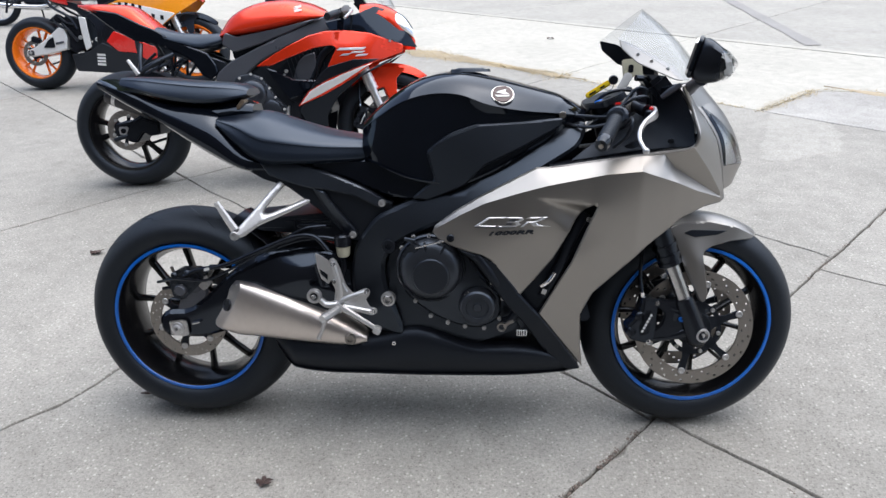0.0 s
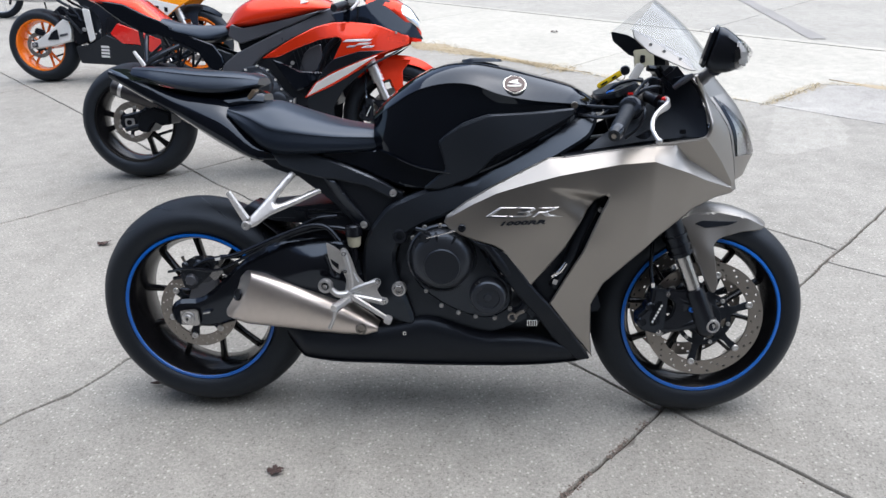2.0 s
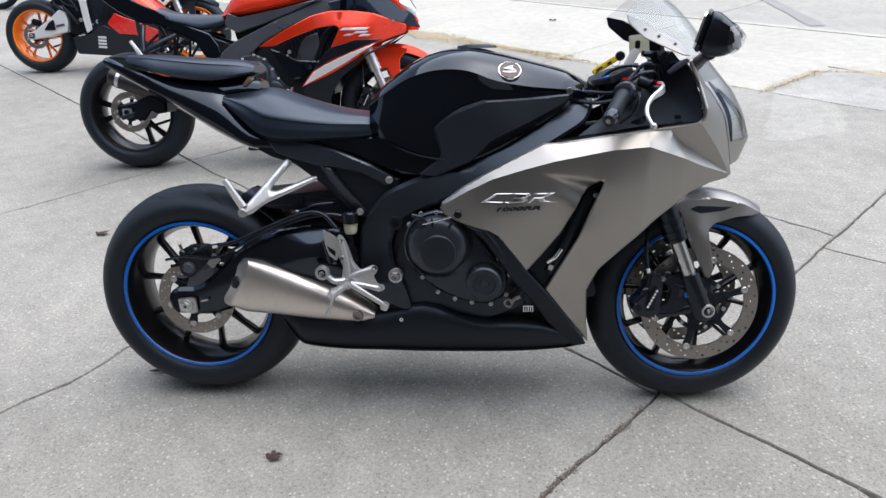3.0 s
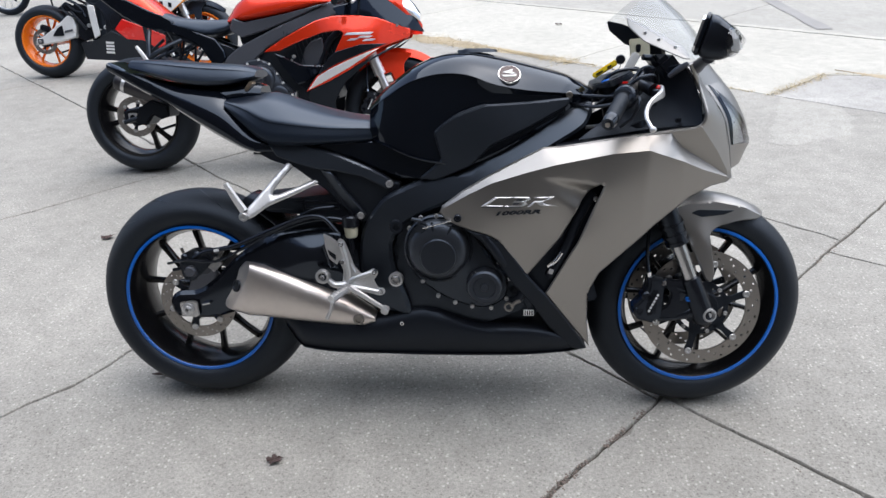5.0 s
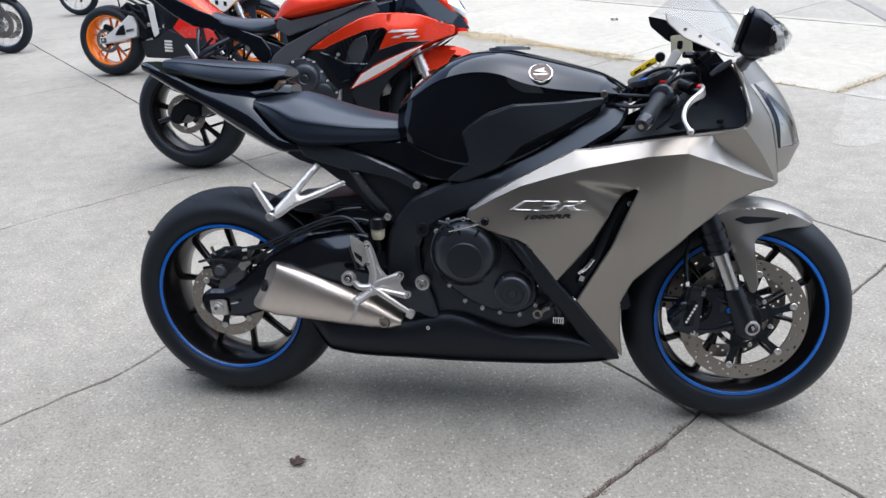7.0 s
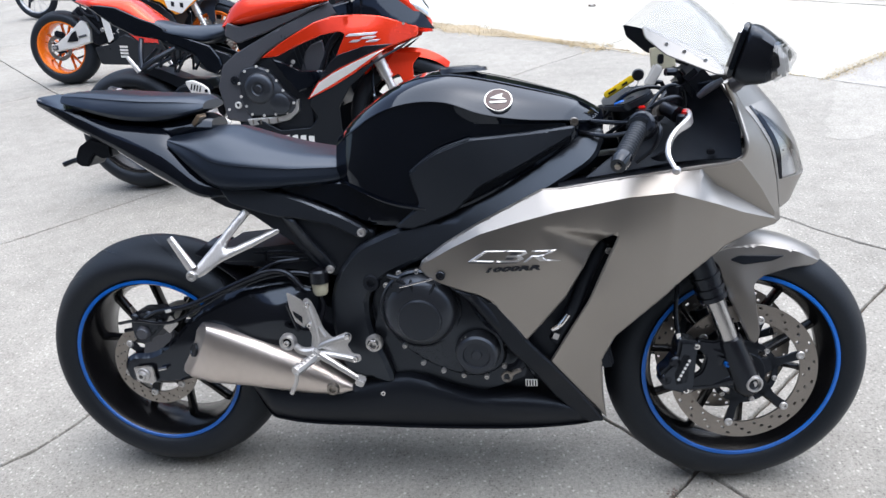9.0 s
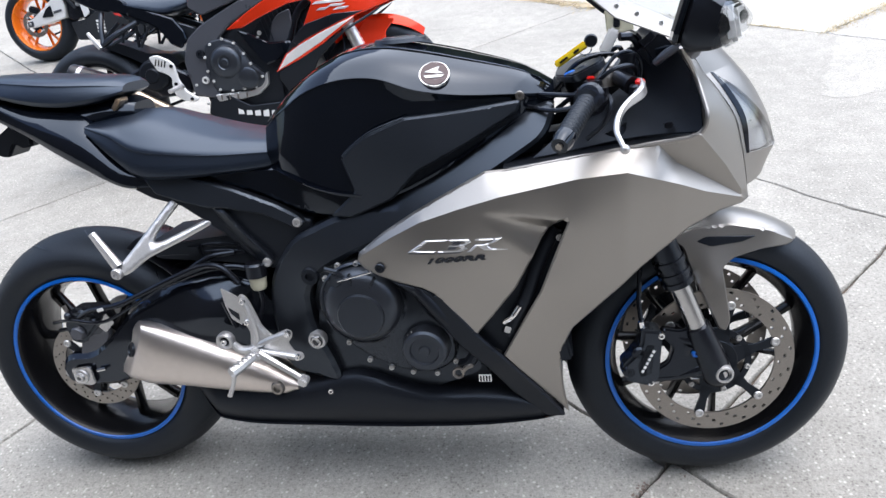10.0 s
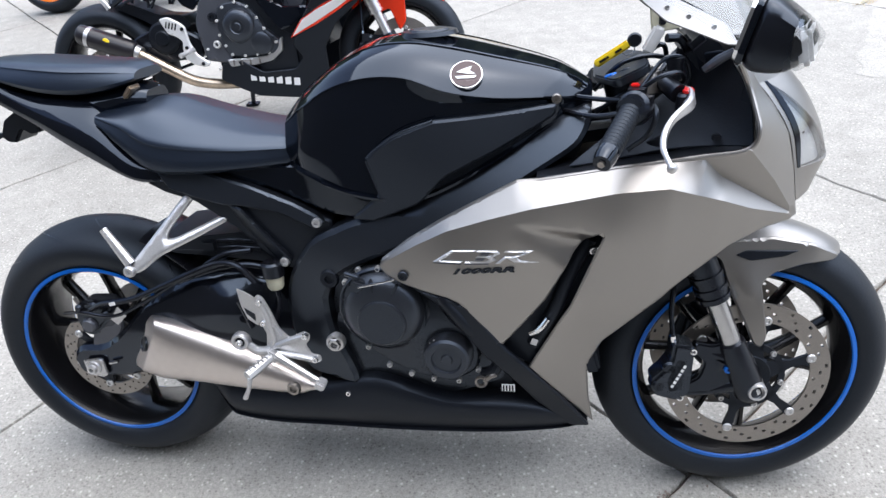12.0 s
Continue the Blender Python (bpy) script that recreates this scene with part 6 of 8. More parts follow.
# ---- the other parked bikes ----
def chassis(bike, S, front, frame_mat, wheels, tank_mat, seat_mat, tail_mat, tank_rows, tail_rows, seat_rows, spar, clutch, fork_mat=None):
    """What the faired bikes have in common: wheels, fork, frame, engine, tank, seat and tail."""
    rim_mat, tape, discs_r, rim_label, count, split, fat, phase = wheels
    wheel("rear_wheel", (0, 0, 0.311), 0.311, 0.19, bike, rim_mat, tape, count, split, discs=discs_r, rim_label=rim_label, fat=fat, phase=phase)
    wheel("front_wheel", (front, 0, 0.30), 0.30, 0.12, bike, rim_mat, tape, count, split, xf=S, fat=fat, discs=((0.11, 0.155, -0.072), (0.11, 0.155, 0.072)), rim_label=rim_label)
    for s in (-1, 1):
        fork_leg(bike, s, S, front, fork_mat, upper=fork_mat)
        caliper(bike, s, S, front)
    wf = surface([(1.15, 0.86, 0.10), (0.87, 0.74, 0.15), (0.62, 0.62, 0.14), (0.52, 0.5, 0.13), (0.58, 0.36, 0.145), (0.75, 0.64, 0.155)])
    for s in (-1, 1):
        f = part("frame_spar", shell(rounded(spar, 0.02), wf, 0.04, s, 0.028, 0.007), frame_mat, bike, "satin dark frame spar")
        part("frame_bolt", lathe([(0.008, s * 0.004), (0.009, s * 0.012), (0.015, s * 0.012), (0.018, s * 0.004), (0.018, 0)], (0.600, s * 0.150, 0.411), 20), SILVERPAINT, f, "bright hollow pivot nut")
        for x, z in ((0.548, 0.392), (0.586, 0.300)):
            part("frame_screw", bolt((x, s * 0.146, z), 0.0065, 0.006, s), SILVERPAINT, f)
        part("frame_boss", lathe([(0, s * 0.002), (0.009, s * 0.002), (0.010, s * 0.008), (0.02, s * 0.008), (0.022, 0)], (0.60, s * 0.148, 0.53), 16), MATTE, f)
    eng = part("engine_block", plate(rounded([(0.58, 0.30), (0.57, 0.45), (0.66, 0.58), (0.86, 0.70), (1.08, 0.70), (1.08, 0.55), (0.98, 0.40), (0.98, 0.26), (0.80, 0.22), (0.62, 0.24)], 0.03), -0.13, 0.13, 0.02), ENGINE, bike, "dark engine block")
    if clutch:
        cx, cz = clutch
        wc = surface([(cx - 0.11, cz, 0.158), (cx - 0.09, cz - 0.12, 0.158), (cx - 0.014, cz + 0.10, 0.160), (cx + 0.08, cz + 0.03, 0.164), (cx + 0.16, cz - 0.09, 0.158), (cx + 0.05, cz - 0.13, 0.160), (cx, cz, 0.186), (cx + 0.08, cz - 0.07, 0.184)])
        rim = [(-0.107, 0.085), (-0.072, 0.100), (-0.014, 0.107), (0.038, 0.085), (0.079, 0.029), (0.108, -0.020), (0.162, -0.072), (0.163, -0.102), (0.132, -0.137), (0.049, -0.137), (-0.015, -0.139), (-0.090, -0.127), (-0.116, -0.058), (-0.118, 0.026)]
        part("clutch_cover_plate", shell(rounded([(cx + u, cz + v) for u, v in rim], 0.02), wc, 0.04, -1, 0.014, 0.007), COVER, eng, "large black engine side cover")
        part("clutch_cover", lathe([(0.0, -0.020), (0.014, -0.020), (0.018, -0.017), (0.028, -0.017), (0.032, -0.021), (0.056, -0.018), (0.070, -0.008), (0.076, 0.006), (0.078, 0.02)], (cx - 0.008, -0.180, cz), 40), COVER, eng, "round dark clutch cover")
        part("pulse_cover", lathe([(0.0, -0.012), (0.036, -0.011), (0.048, -0.004), (0.054, 0.014)], (cx + 0.084, -0.178, cz - 0.078), 32), COVER, eng)
        part("sump_edge", shell(rounded([(cx + u, cz + v) for u, v in ((-0.102, -0.145), (-0.044, -0.143), (0.034, -0.143), (0.099, -0.135), (0.138, -0.095), (0.172, -0.060), (0.166, -0.120), (0.112, -0.162), (0.028, -0.176), (-0.089, -0.178))], 0.008), lambda x, z: 0.158, 0.03, -1, 0.014, 0.004), ALLOY, eng, "pale cast edge of the crankcase")
        for u in (-0.070, -0.030, 0.010, 0.055):
            part("sump_rib", box((cx + u, -0.160, cz - 0.160), (0.006, 0.008, 0.026), 0.002), DISC, eng)
        for u, v in ((-0.014, 0.103), (-0.076, 0.084), (-0.112, 0.029), (-0.111, -0.034), (-0.090, -0.081), (-0.068, -0.122), (-0.008, -0.131), (0.051, -0.129), (0.107, -0.124), (0.148, -0.080), (0.107, -0.017), (0.078, 0.030), (0.040, 0.080)):
            part("engine_bolt", bolt((cx + u, -wc(cx + u, cz + v) - 0.001, cz + v), 0.0068, 0.007), SILVERPAINT, eng)
    part("radiator", box((1.075, 0, 0.53), (0.03, 0.28, 0.32), 0.006, (0, -14, 0)), MATTE, eng)
    part("air_box", plate(rounded([(0.62, 0.66), (1.05, 0.72), (1.13, 0.86), (0.9, 0.84), (0.60, 0.77)], 0.02), -0.09, 0.09, 0.01), MATTE, bike)
    tank = part("fuel_tank", body(tank_rows, 4, 3), tank_mat[0], bike, tank_mat[1], 40)
    part("filler_cap", lathe([(0.0, 0.006), (0.034, 0.006), (0.05, 0.003), (0.054, -0.02)], (0.84, 0, 0.962), 24, axis="z"), SATIN, tank)
    part("rider_seat", body(seat_rows, 4, 3), seat_mat, bike, "black vinyl rider seat", 50)
    part("tail_unit", body(tail_rows, 4, 3), tail_mat[0], bike, tail_mat[1], 40)
    for s in (-1, 1):
        part("subframe", shell(rounded([(0.22, 0.76), (0.40, 0.72), (0.58, 0.65), (0.58, 0.615), (0.52, 0.60), (0.40, 0.66), (0.25, 0.72)], 0.01), lambda x, z: 0.105, 0.03, s, 0.03, 0.004), SPAR, bike)
        c = part("handlebar", tube([(front - 0.24, s * 0.10, 0.875), (front - 0.25, s * 0.16, 0.872), (front - 0.27, s * 0.22, 0.858), (front - 0.305, s * 0.30, 0.835)], 0.012, 10), SATIN, bike, xf=S)
        part("grip", tube([(front - 0.265, s * 0.20, 0.862), (front - 0.285, s * 0.25, 0.848), (front - 0.31, s * 0.31, 0.832)], 0.018, 12, 3), RUBBER, c, "black rubber grip", xf=S)
        part("lever", tube([(front - 0.19, s * 0.15, 0.88), (front - 0.20, s * 0.20, 0.86), (front - 0.225, s * 0.27, 0.83)], [0.011, 0.008, 0.007], 8, 4), ALLOY, c, "bright hand lever", xf=S)
        part("control_pot", box((front - 0.215, s * 0.14, 0.885), (0.05, 0.05, 0.04), 0.01), SATIN if s > 0 else ALLOY, c, xf=S)
    part("top_yoke", box((front - 0.255, 0, 0.885), (0.08, 0.24, 0.016), 0.006, (0, -23, 0)), SATIN, bike, xf=S)
    part("instrument_panel", box((front - 0.13, 0, 0.92), (0.05, 0.16, 0.08), 0.012, (0, -40, 0)), SATIN, bike)
    stand = part("side_stand", tube([(0.62, 0.11, 0.30), (0.60, 0.16, 0.18), (0.56, 0.235, 0.058)], [0.014, 0.013, 0.011], 10, 4), SATIN, bike, "black side stand")
    part("stand_foot", box((0.555, 0.24, 0.0545), (0.07, 0.045, 0.012), 0.004, (11, 0, 0)), SATIN, stand)
    bm = tube([(0.0, 0.09, 0.414), (0.30, 0.09, 0.43), (0.58, 0.09, 0.44)], 0.008, 6, 3)
    merge(bm, tube([(0.0, 0.09, 0.208), (0.30, 0.09, 0.29), (0.58, 0.09, 0.36)], 0.008, 6, 3))
    part("drive_chain", bm, ENGINE, bike)
    return eng


def swingarm(bike, mat, label):
    w = surface([(-0.06, 0.31, 0.122), (0.02, 0.33, 0.126), (0.14, 0.40, 0.13), (0.36, 0.45, 0.118), (0.48, 0.42, 0.11), (0.20, 0.34, 0.128)])
    for s in (-1, 1):
        a = part("swingarm", shell(rounded([(-0.065, 0.318), (-0.045, 0.352), (0.06, 0.37), (0.20, 0.465), (0.32, 0.51), (0.42, 0.49), (0.52, 0.43), (0.50, 0.35), (0.35, 0.345), (0.20, 0.325), (0.05, 0.275), (-0.05, 0.275)], 0.02), w, 0.045, s, 0.024, 0.008), mat, bike, label)
        part("axle_block", box((0.0, s * 0.134, 0.312), (0.05, 0.012, 0.042), 0.004), ALLOY if mat is not SILVERPAINT else SATIN, a, "square axle adjuster plate")
        part("axle_nut", bolt((0.0, s * 0.141, 0.312), 0.014, 0.009, s), SATIN, a)
        part("arm_slot", shell(rounded([(0.10, 0.375), (0.17, 0.42), (0.20, 0.40), (0.13, 0.36)], 0.008), lambda x, z: w(x, z) + 0.003, 0.004, s, 0.03, 0.001), SATIN, a)


def windscreen(bike, x0, x1, z0, z1, w, mat=None):
    rows = []
    for i in range(7):
        t = i / 6
        row = []
        for j in range(13):
            v = -1 + 2 * j / 12
            a = 1 - v * v
            p = Vector((x1 - 0.02 + 0.08 * a, w * 0.9 * v, z0 - 0.02 * a)).lerp(Vector((x0 + 0.07 * a, w * v, z1 - 0.06 + 0.06 * a)), t)
            row.append(p + Vector((0.025, 0, 0.02)) * math.sin(math.pi * t))
        rows.append(row)
    ob = part("windscreen", thicken(strip(rows), 0.003), mat or SCREEN, bike, "clear curved windscreen", 60)
    ob.visible_shadow = False
    return ob


def fender(bike, S, front, mat, label):
    rows = []
    for k in range(15):
        a = radians(48 + 84 * k / 14)
        t = k / 14
        w = 0.066 * min(1, 0.4 + 3 * t)
        rows.append([(front + math.cos(a) * (0.325 - 0.04 * max(0, abs(v) - 0.6)), w * math.sin(v * 1.35) / math.sin(1.35), 0.30 + math.sin(a) * (0.325 - 0.006 * v * v - 0.10 * max(0, abs(v) - 0.6))) for v in (-1 + j / 5 for j in range(11))])
    f = part("front_fender", thicken(strip(rows), 0.004), mat, bike, label, xf=S)
    for s in (-1, 1):
        part("fender_side", shell(rounded([(front - 0.13, 0.52), (front - 0.06, 0.605), (front + 0.08, 0.595), (front + 0.03, 0.54), (front + 0.03, 0.44), (front, 0.40), (front - 0.04, 0.50), (front - 0.12, 0.47)], 0.012), lambda x, z: 0.075 + 0.15 * (0.56 - z) * (z < 0.56), 0.004, s, 0.02, 0.003), mat, f, xf=S)


def red_sport_bike():
    bike = new("motorcycle")
    tagged(bike, "orange-red and black sport motorcycle with black wheels", "motorcycle", "parked motorcycles")
    bike.matrix_world = pose(-1.15, 1.885, 0, -11, 0, 4.1)
    S = steering(9, 1.53)
    front = 1.43
    tank = [(0.56, [(0.0, 0.815), (0.06, 0.81), (0.095, 0.792), (0.095, 0.78), (0, 0.77)]), (0.62, [(0.0, 0.888), (0.09, 0.872), (0.135, 0.825), (0.13, 0.788), (0, 0.77)]), (0.70, [(0.0, 0.93), (0.105, 0.912), (0.15, 0.855), (0.145, 0.798), (0, 0.77)]),
            (0.80, [(0.0, 0.958), (0.105, 0.936), (0.152, 0.87), (0.147, 0.812), (0, 0.78)]), (0.92, [(0.0, 0.962), (0.095, 0.942), (0.145, 0.885), (0.14, 0.832), (0, 0.80)]), (1.03, [(0.0, 0.94), (0.08, 0.922), (0.12, 0.885), (0.115, 0.85), (0, 0.82)]), (1.11, [(0.0, 0.905), (0.05, 0.895), (0.085, 0.875), (0.08, 0.86), (0, 0.84)])]
    seat = [(0.19, [(0.0, 0.852), (0.06, 0.85), (0.09, 0.838), (0.09, 0.82), (0, 0.80)]), (0.27, [(0.0, 0.823), (0.08, 0.82), (0.115, 0.80), (0.115, 0.775), (0, 0.76)]), (0.36, [(0.0, 0.807), (0.085, 0.803), (0.118, 0.775), (0.115, 0.745), (0, 0.73)]), (0.45, [(0.0, 0.80), (0.08, 0.795), (0.112, 0.755), (0.108, 0.722), (0, 0.71)]), (0.53, [(0.0, 0.803), (0.07, 0.795), (0.10, 0.765), (0.095, 0.735), (0, 0.72)]), (0.60, [(0.0, 0.805), (0.05, 0.80), (0.075, 0.785), (0.07, 0.76), (0, 0.74)])]
    tail = [(-0.20, [(0.0, 0.967), (0.02, 0.966), (0.03, 0.96), (0.025, 0.955), (0, 0.95)]), (-0.10, [(0.0, 0.966), (0.06, 0.962), (0.088, 0.945), (0.085, 0.92), (0, 0.90)]), (0.0, [(0.0, 0.962), (0.07, 0.955), (0.10, 0.925), (0.095, 0.88), (0, 0.86)]), (0.09, [(0.0, 0.95), (0.07, 0.94), (0.105, 0.893), (0.10, 0.84), (0, 0.82)]), (0.16, [(0.0, 0.90), (0.07, 0.89), (0.108, 0.855), (0.105, 0.80), (0, 0.79)]), (0.22, [(0.0, 0.845), (0.06, 0.84), (0.10, 0.825), (0.10, 0.77), (0, 0.76)])]
    spar = [(1.19, 0.875), (1.10, 0.865), (0.87, 0.765), (0.614, 0.655), (0.538, 0.60), (0.50, 0.50), (0.53, 0.34), (0.66, 0.32), (0.625, 0.45), (0.68, 0.57), (0.76, 0.645), (0.95, 0.735), (1.15, 0.80)]
    chassis(bike, S, front, GREYFRAME, (RIM, None, ((0.075, 0.108, -0.092),), "", 3, 0.24, 1.5, 0.5), (ORANGE_RED, "orange-red metallic fuel tank"), SEAT, (ORANGE_RED, "orange-red tail cowl"), tank, tail, seat, spar, (0.735, 0.485), ALLOY)
    swingarm(bike, SATIN, "black swingarm")
    fender(bike, S, front, ORANGE_RED, "orange-red front fender")
    w = surface([(0.762, 0.628, 0.185), (0.951, 0.727, 0.200), (1.127, 0.789, 0.190), (1.348, 0.776, 0.165), (1.516, 0.716, 0.10), (1.19, 0.70, 0.222), (0.93, 0.66, 0.205), (0.984, 0.433, 0.205), (1.253, 0.555, 0.205), (1.29, 0.62, 0.21), (1.499, 0.675, 0.11), (1.15, 0.35, 0.15), (1.05, 0.17, 0.11), (0.70, 0.20, 0.15), (0.62, 0.33, 0.15), (1.1, 0.55, 0.222)])
    up = rounded([(0.755, 0.625), (0.86, 0.685), (0.951, 0.73), (1.04, 0.77), (1.127, 0.79), (1.24, 0.79), (1.348, 0.776), (1.516, 0.718), (1.512, 0.678), (1.42, 0.648), (1.29, 0.608), (1.22, 0.575), (1.10, 0.512), (1.09, 0.53), (1.185, 0.705), (1.16, 0.72), (1.07, 0.71), (0.929, 0.664), (0.84, 0.628)], 0.012)
    blk = rounded([(0.985, 0.425), (1.253, 0.55), (1.46, 0.652), (1.50, 0.672), (1.44, 0.630), (1.30, 0.562), (1.175, 0.465), (1.108, 0.37), (1.098, 0.24), (1.05, 0.165), (0.95, 0.14), (0.75, 0.165), (0.58, 0.25), (0.60, 0.32), (0.70, 0.335), (0.80, 0.275), (0.95, 0.28), (1.0, 0.33), (0.97, 0.39)], 0.012)
    arrow = rounded([(0.978, 0.428), (1.035, 0.495), (1.10, 0.53), (1.20, 0.572), (1.29, 0.605), (1.36, 0.628), (1.30, 0.594), (1.20, 0.535), (1.10, 0.485)], 0.004)
    wedge = rounded([(1.035, 0.505), (1.10, 0.585), (1.14, 0.615), (1.27, 0.648), (1.40, 0.648), (1.28, 0.608), (1.14, 0.556)], 0.006)
    core = rounded([(0.86, 0.60), (0.95, 0.70), (1.12, 0.745), (1.24, 0.72), (1.22, 0.58), (1.12, 0.46), (0.99, 0.40), (0.90, 0.46)], 0.02)
    trim = rounded([(0.966, 0.420), (1.030, 0.498), (1.10, 0.535), (1.20, 0.577), (1.29, 0.610), (1.37, 0.634), (1.30, 0.584), (1.20, 0.523), (1.10, 0.473)], 0.004)
    strut = rounded([(0.80, 0.62), (0.86, 0.60), (0.95, 0.555), (1.06, 0.55), (1.07, 0.535), (0.97, 0.47), (0.92, 0.455), (0.87, 0.52)], 0.01)
    nose_side = rounded([(1.12, 0.835), (1.20, 0.85), (1.294, 0.875), (1.38, 0.91), (1.47, 0.88), (1.53, 0.80), (1.585, 0.70), (1.516, 0.712), (1.348, 0.772), (1.24, 0.788), (1.15, 0.79)], 0.012)
    wn = surface([(1.12, 0.835, 0.15), (1.35, 0.775, 0.155), (1.516, 0.712, 0.095), (1.585, 0.70, 0.03), (1.47, 0.88, 0.075), (1.38, 0.91, 0.11), (1.294, 0.875, 0.14), (1.53, 0.80, 0.06)])
    for s in (-1, 1):
        f = part("side_fairing", shell(up, w, 0.004, s, 0.02, 0.004), ORANGE_RED, bike, "orange-red metallic upper fairing")
        part("lower_fairing", shell(blk, w, 0.004, s, 0.024, 0.004), MATTE, bike, "black lower fairing")
        part("fairing_arrow", shell(arrow, lambda x, z: w(x, z) + 0.004, 0.004, s, 0.02, 0.002), SILVERPAINT, f, "pale silver stripe on the fairing")
        part("fairing_wedge", shell(wedge, lambda x, z: w(x, z) + 0.003, 0.004, s, 0.02, 0.002), SATIN, f)
        part("arrow_trim", shell(trim, lambda x, z: w(x, z) + 0.002, 0.004, s, 0.02, 0.002), ORANGE_RED, f, "thin orange-red edge of the stripe")
        part("fairing_strut", shell(strut, lambda x, z: 0.168 + 0.020 * math.sin(math.pi * max(0.0, min(1.0, (x - 0.80) / 0.27))), 0.008, s, 0.014, 0.006), GLOSS, bike, "glossy black fairing stay")
        part("radiator_side", shell(core, lambda x, z: 0.134, 0.004, s, 0.03, 0.002), MATTE, bike, "dark radiator side behind the fairing")
        part("fairing_stay_bolt", bolt((0.915, s * 0.192, 0.598), 0.010, 0.006, s), ALLOY, bike)
        part("radiator_plate", shell(rounded([(0.925, 0.545), (0.965, 0.64), (1.00, 0.672), (1.062, 0.690), (1.070, 0.60), (1.030, 0.555), (0.955, 0.520)], 0.012), lambda x, z: 0.150 + 0.25 * (x - 1.0), 0.006, s, 0.014, 0.005), GREYFRAME, bike, "smooth grey radiator side plate")
        part("air_hose", tube([(0.98, s * 0.140, 0.44), (1.04, s * 0.148, 0.55), (1.09, s * 0.150, 0.66), (1.15, s * 0.145, 0.72)], 0.017, 12), SATIN, bike)
        for k in range(9):
            part("radiator_fin", box((0.925 + 0.021 * k, s * 0.139, 0.60 + 0.008 * k), (0.004, 0.004, 0.115), 0.001, (0, -14, 0)), SPAR, bike)
        part("nose_side", shell(nose_side, wn, 0.004, s, 0.02, 0.004), GLOSS, bike, "black nose side panel")
        for x, z in ((1.45, 0.735), (0.90, 0.58), (0.955, 0.478)):
            part("fairing_bolt", bolt((x, s * ((0.178 if x < 1 else w(x, z)) + 0.002), z), 0.0065, 0.004, s), ALLOY, f)
        logo = bmesh.new()
        for k, (x, z, l, h) in enumerate(((1.26, 0.700, 0.13, 0.012), (1.29, 0.683, 0.06, 0.010), (1.23, 0.672, 0.04, 0.010), (1.31, 0.668, 0.05, 0.010))):
            merge(logo, shell([(x - l / 2 - 0.01, z - h / 2), (x + l / 2 - 0.01, z - h / 2), (x + l / 2 + 0.01, z + h / 2), (x - l / 2 + 0.01, z + h / 2)], lambda x2, z2: w(x2, z2) + 0.004, 0.002, s, 0.02, 0.001))
        part("fairing_logo", logo, ALLOY, f, "silver slanted logo shapes")
        for k in range(6):
            x = 0.745 + k * 0.040
            bars = bmesh.new()
            box((x, s * (w(x, 0.235) + 0.001), 0.256 - 0.007 * k), (0.028, 0.004, 0.034), 0.001, (0, 4, 0), bars)
            part("lettering_bar", bars, WHITE, bike)
    part("nose_top", body([(1.30, [(0.0, 0.93), (0.07, 0.925), (0.11, 0.90), (0.12, 0.87), (0, 0.86)]), (1.40, [(0.0, 0.925), (0.06, 0.92), (0.10, 0.90), (0.11, 0.85), (0, 0.80)]), (1.50, [(0.0, 0.87), (0.05, 0.865), (0.075, 0.84), (0.08, 0.76), (0, 0.70)]), (1.575, [(0.0, 0.74), (0.02, 0.738), (0.03, 0.73), (0.03, 0.70), (0, 0.69)])], 4, 3), ORANGE_RED, bike, "orange-red nose cowl")
    part("headlight", body([(1.44, [(0.0, 0.905), (0.05, 0.90), (0.085, 0.885), (0.09, 0.84), (0, 0.83)]), (1.52, [(0.0, 0.862), (0.045, 0.858), (0.07, 0.84), (0.075, 0.79), (0, 0.78)]), (1.565, [(0.0, 0.80), (0.03, 0.798), (0.05, 0.785), (0.05, 0.755), (0, 0.75)])], 3, 3), CHROME, bike, "headlight behind the nose")
    windscreen(bike, 1.22, 1.42, 0.92, 1.06, 0.13)
    m = Matrix.Translation((0.985, -0.125, 0.905)) @ Euler((radians(62), 0, radians(4))).to_matrix().to_4x4()
    em = bmesh.new()
    for pts in ([(-0.02, 0.012), (0.018, 0.02), (0.018, 0.008), (-0.006, 0.002)], [(0.02, -0.012), (-0.018, -0.02), (-0.018, -0.008), (0.006, -0.002)], [(-0.02, 0.004), (0.02, -0.004), (0.02, -0.010), (-0.02, -0.002)]):
        b2 = bmesh.new()
        b2.faces.new([b2.verts.new((x, y, 0.0)) for x, y in pts])
        b2.transform(m)
        merge(em, b2)
    part("tank_emblem", thicken(em, 0.003), WHITE, bike, "small pale angular emblem")
    # exhaust
    ex = part("silencer", tube([(-0.035, -0.185, 0.508), (-0.025, -0.185, 0.504), (0.04, -0.185, 0.476), (0.19, -0.18, 0.417), (0.215, -0.178, 0.407)], [0.034, 0.044, 0.048, 0.046, 0.036], 18, 4), CARBON, bike, "dark carbon silencer with a metal tip")
    part("silencer_band", tube([(0.005, -0.185, 0.490), (0.022, -0.185, 0.4835)], 0.0485, 18, 0), ALLOY, ex, "bright clamp band")
    part("silencer_badge", lathe([(0.0, -0.004), (0.018, -0.003), (0.02, 0)], (0.105, -0.224, 0.462), 16), YELLOW, ex, "small yellow round sticker")
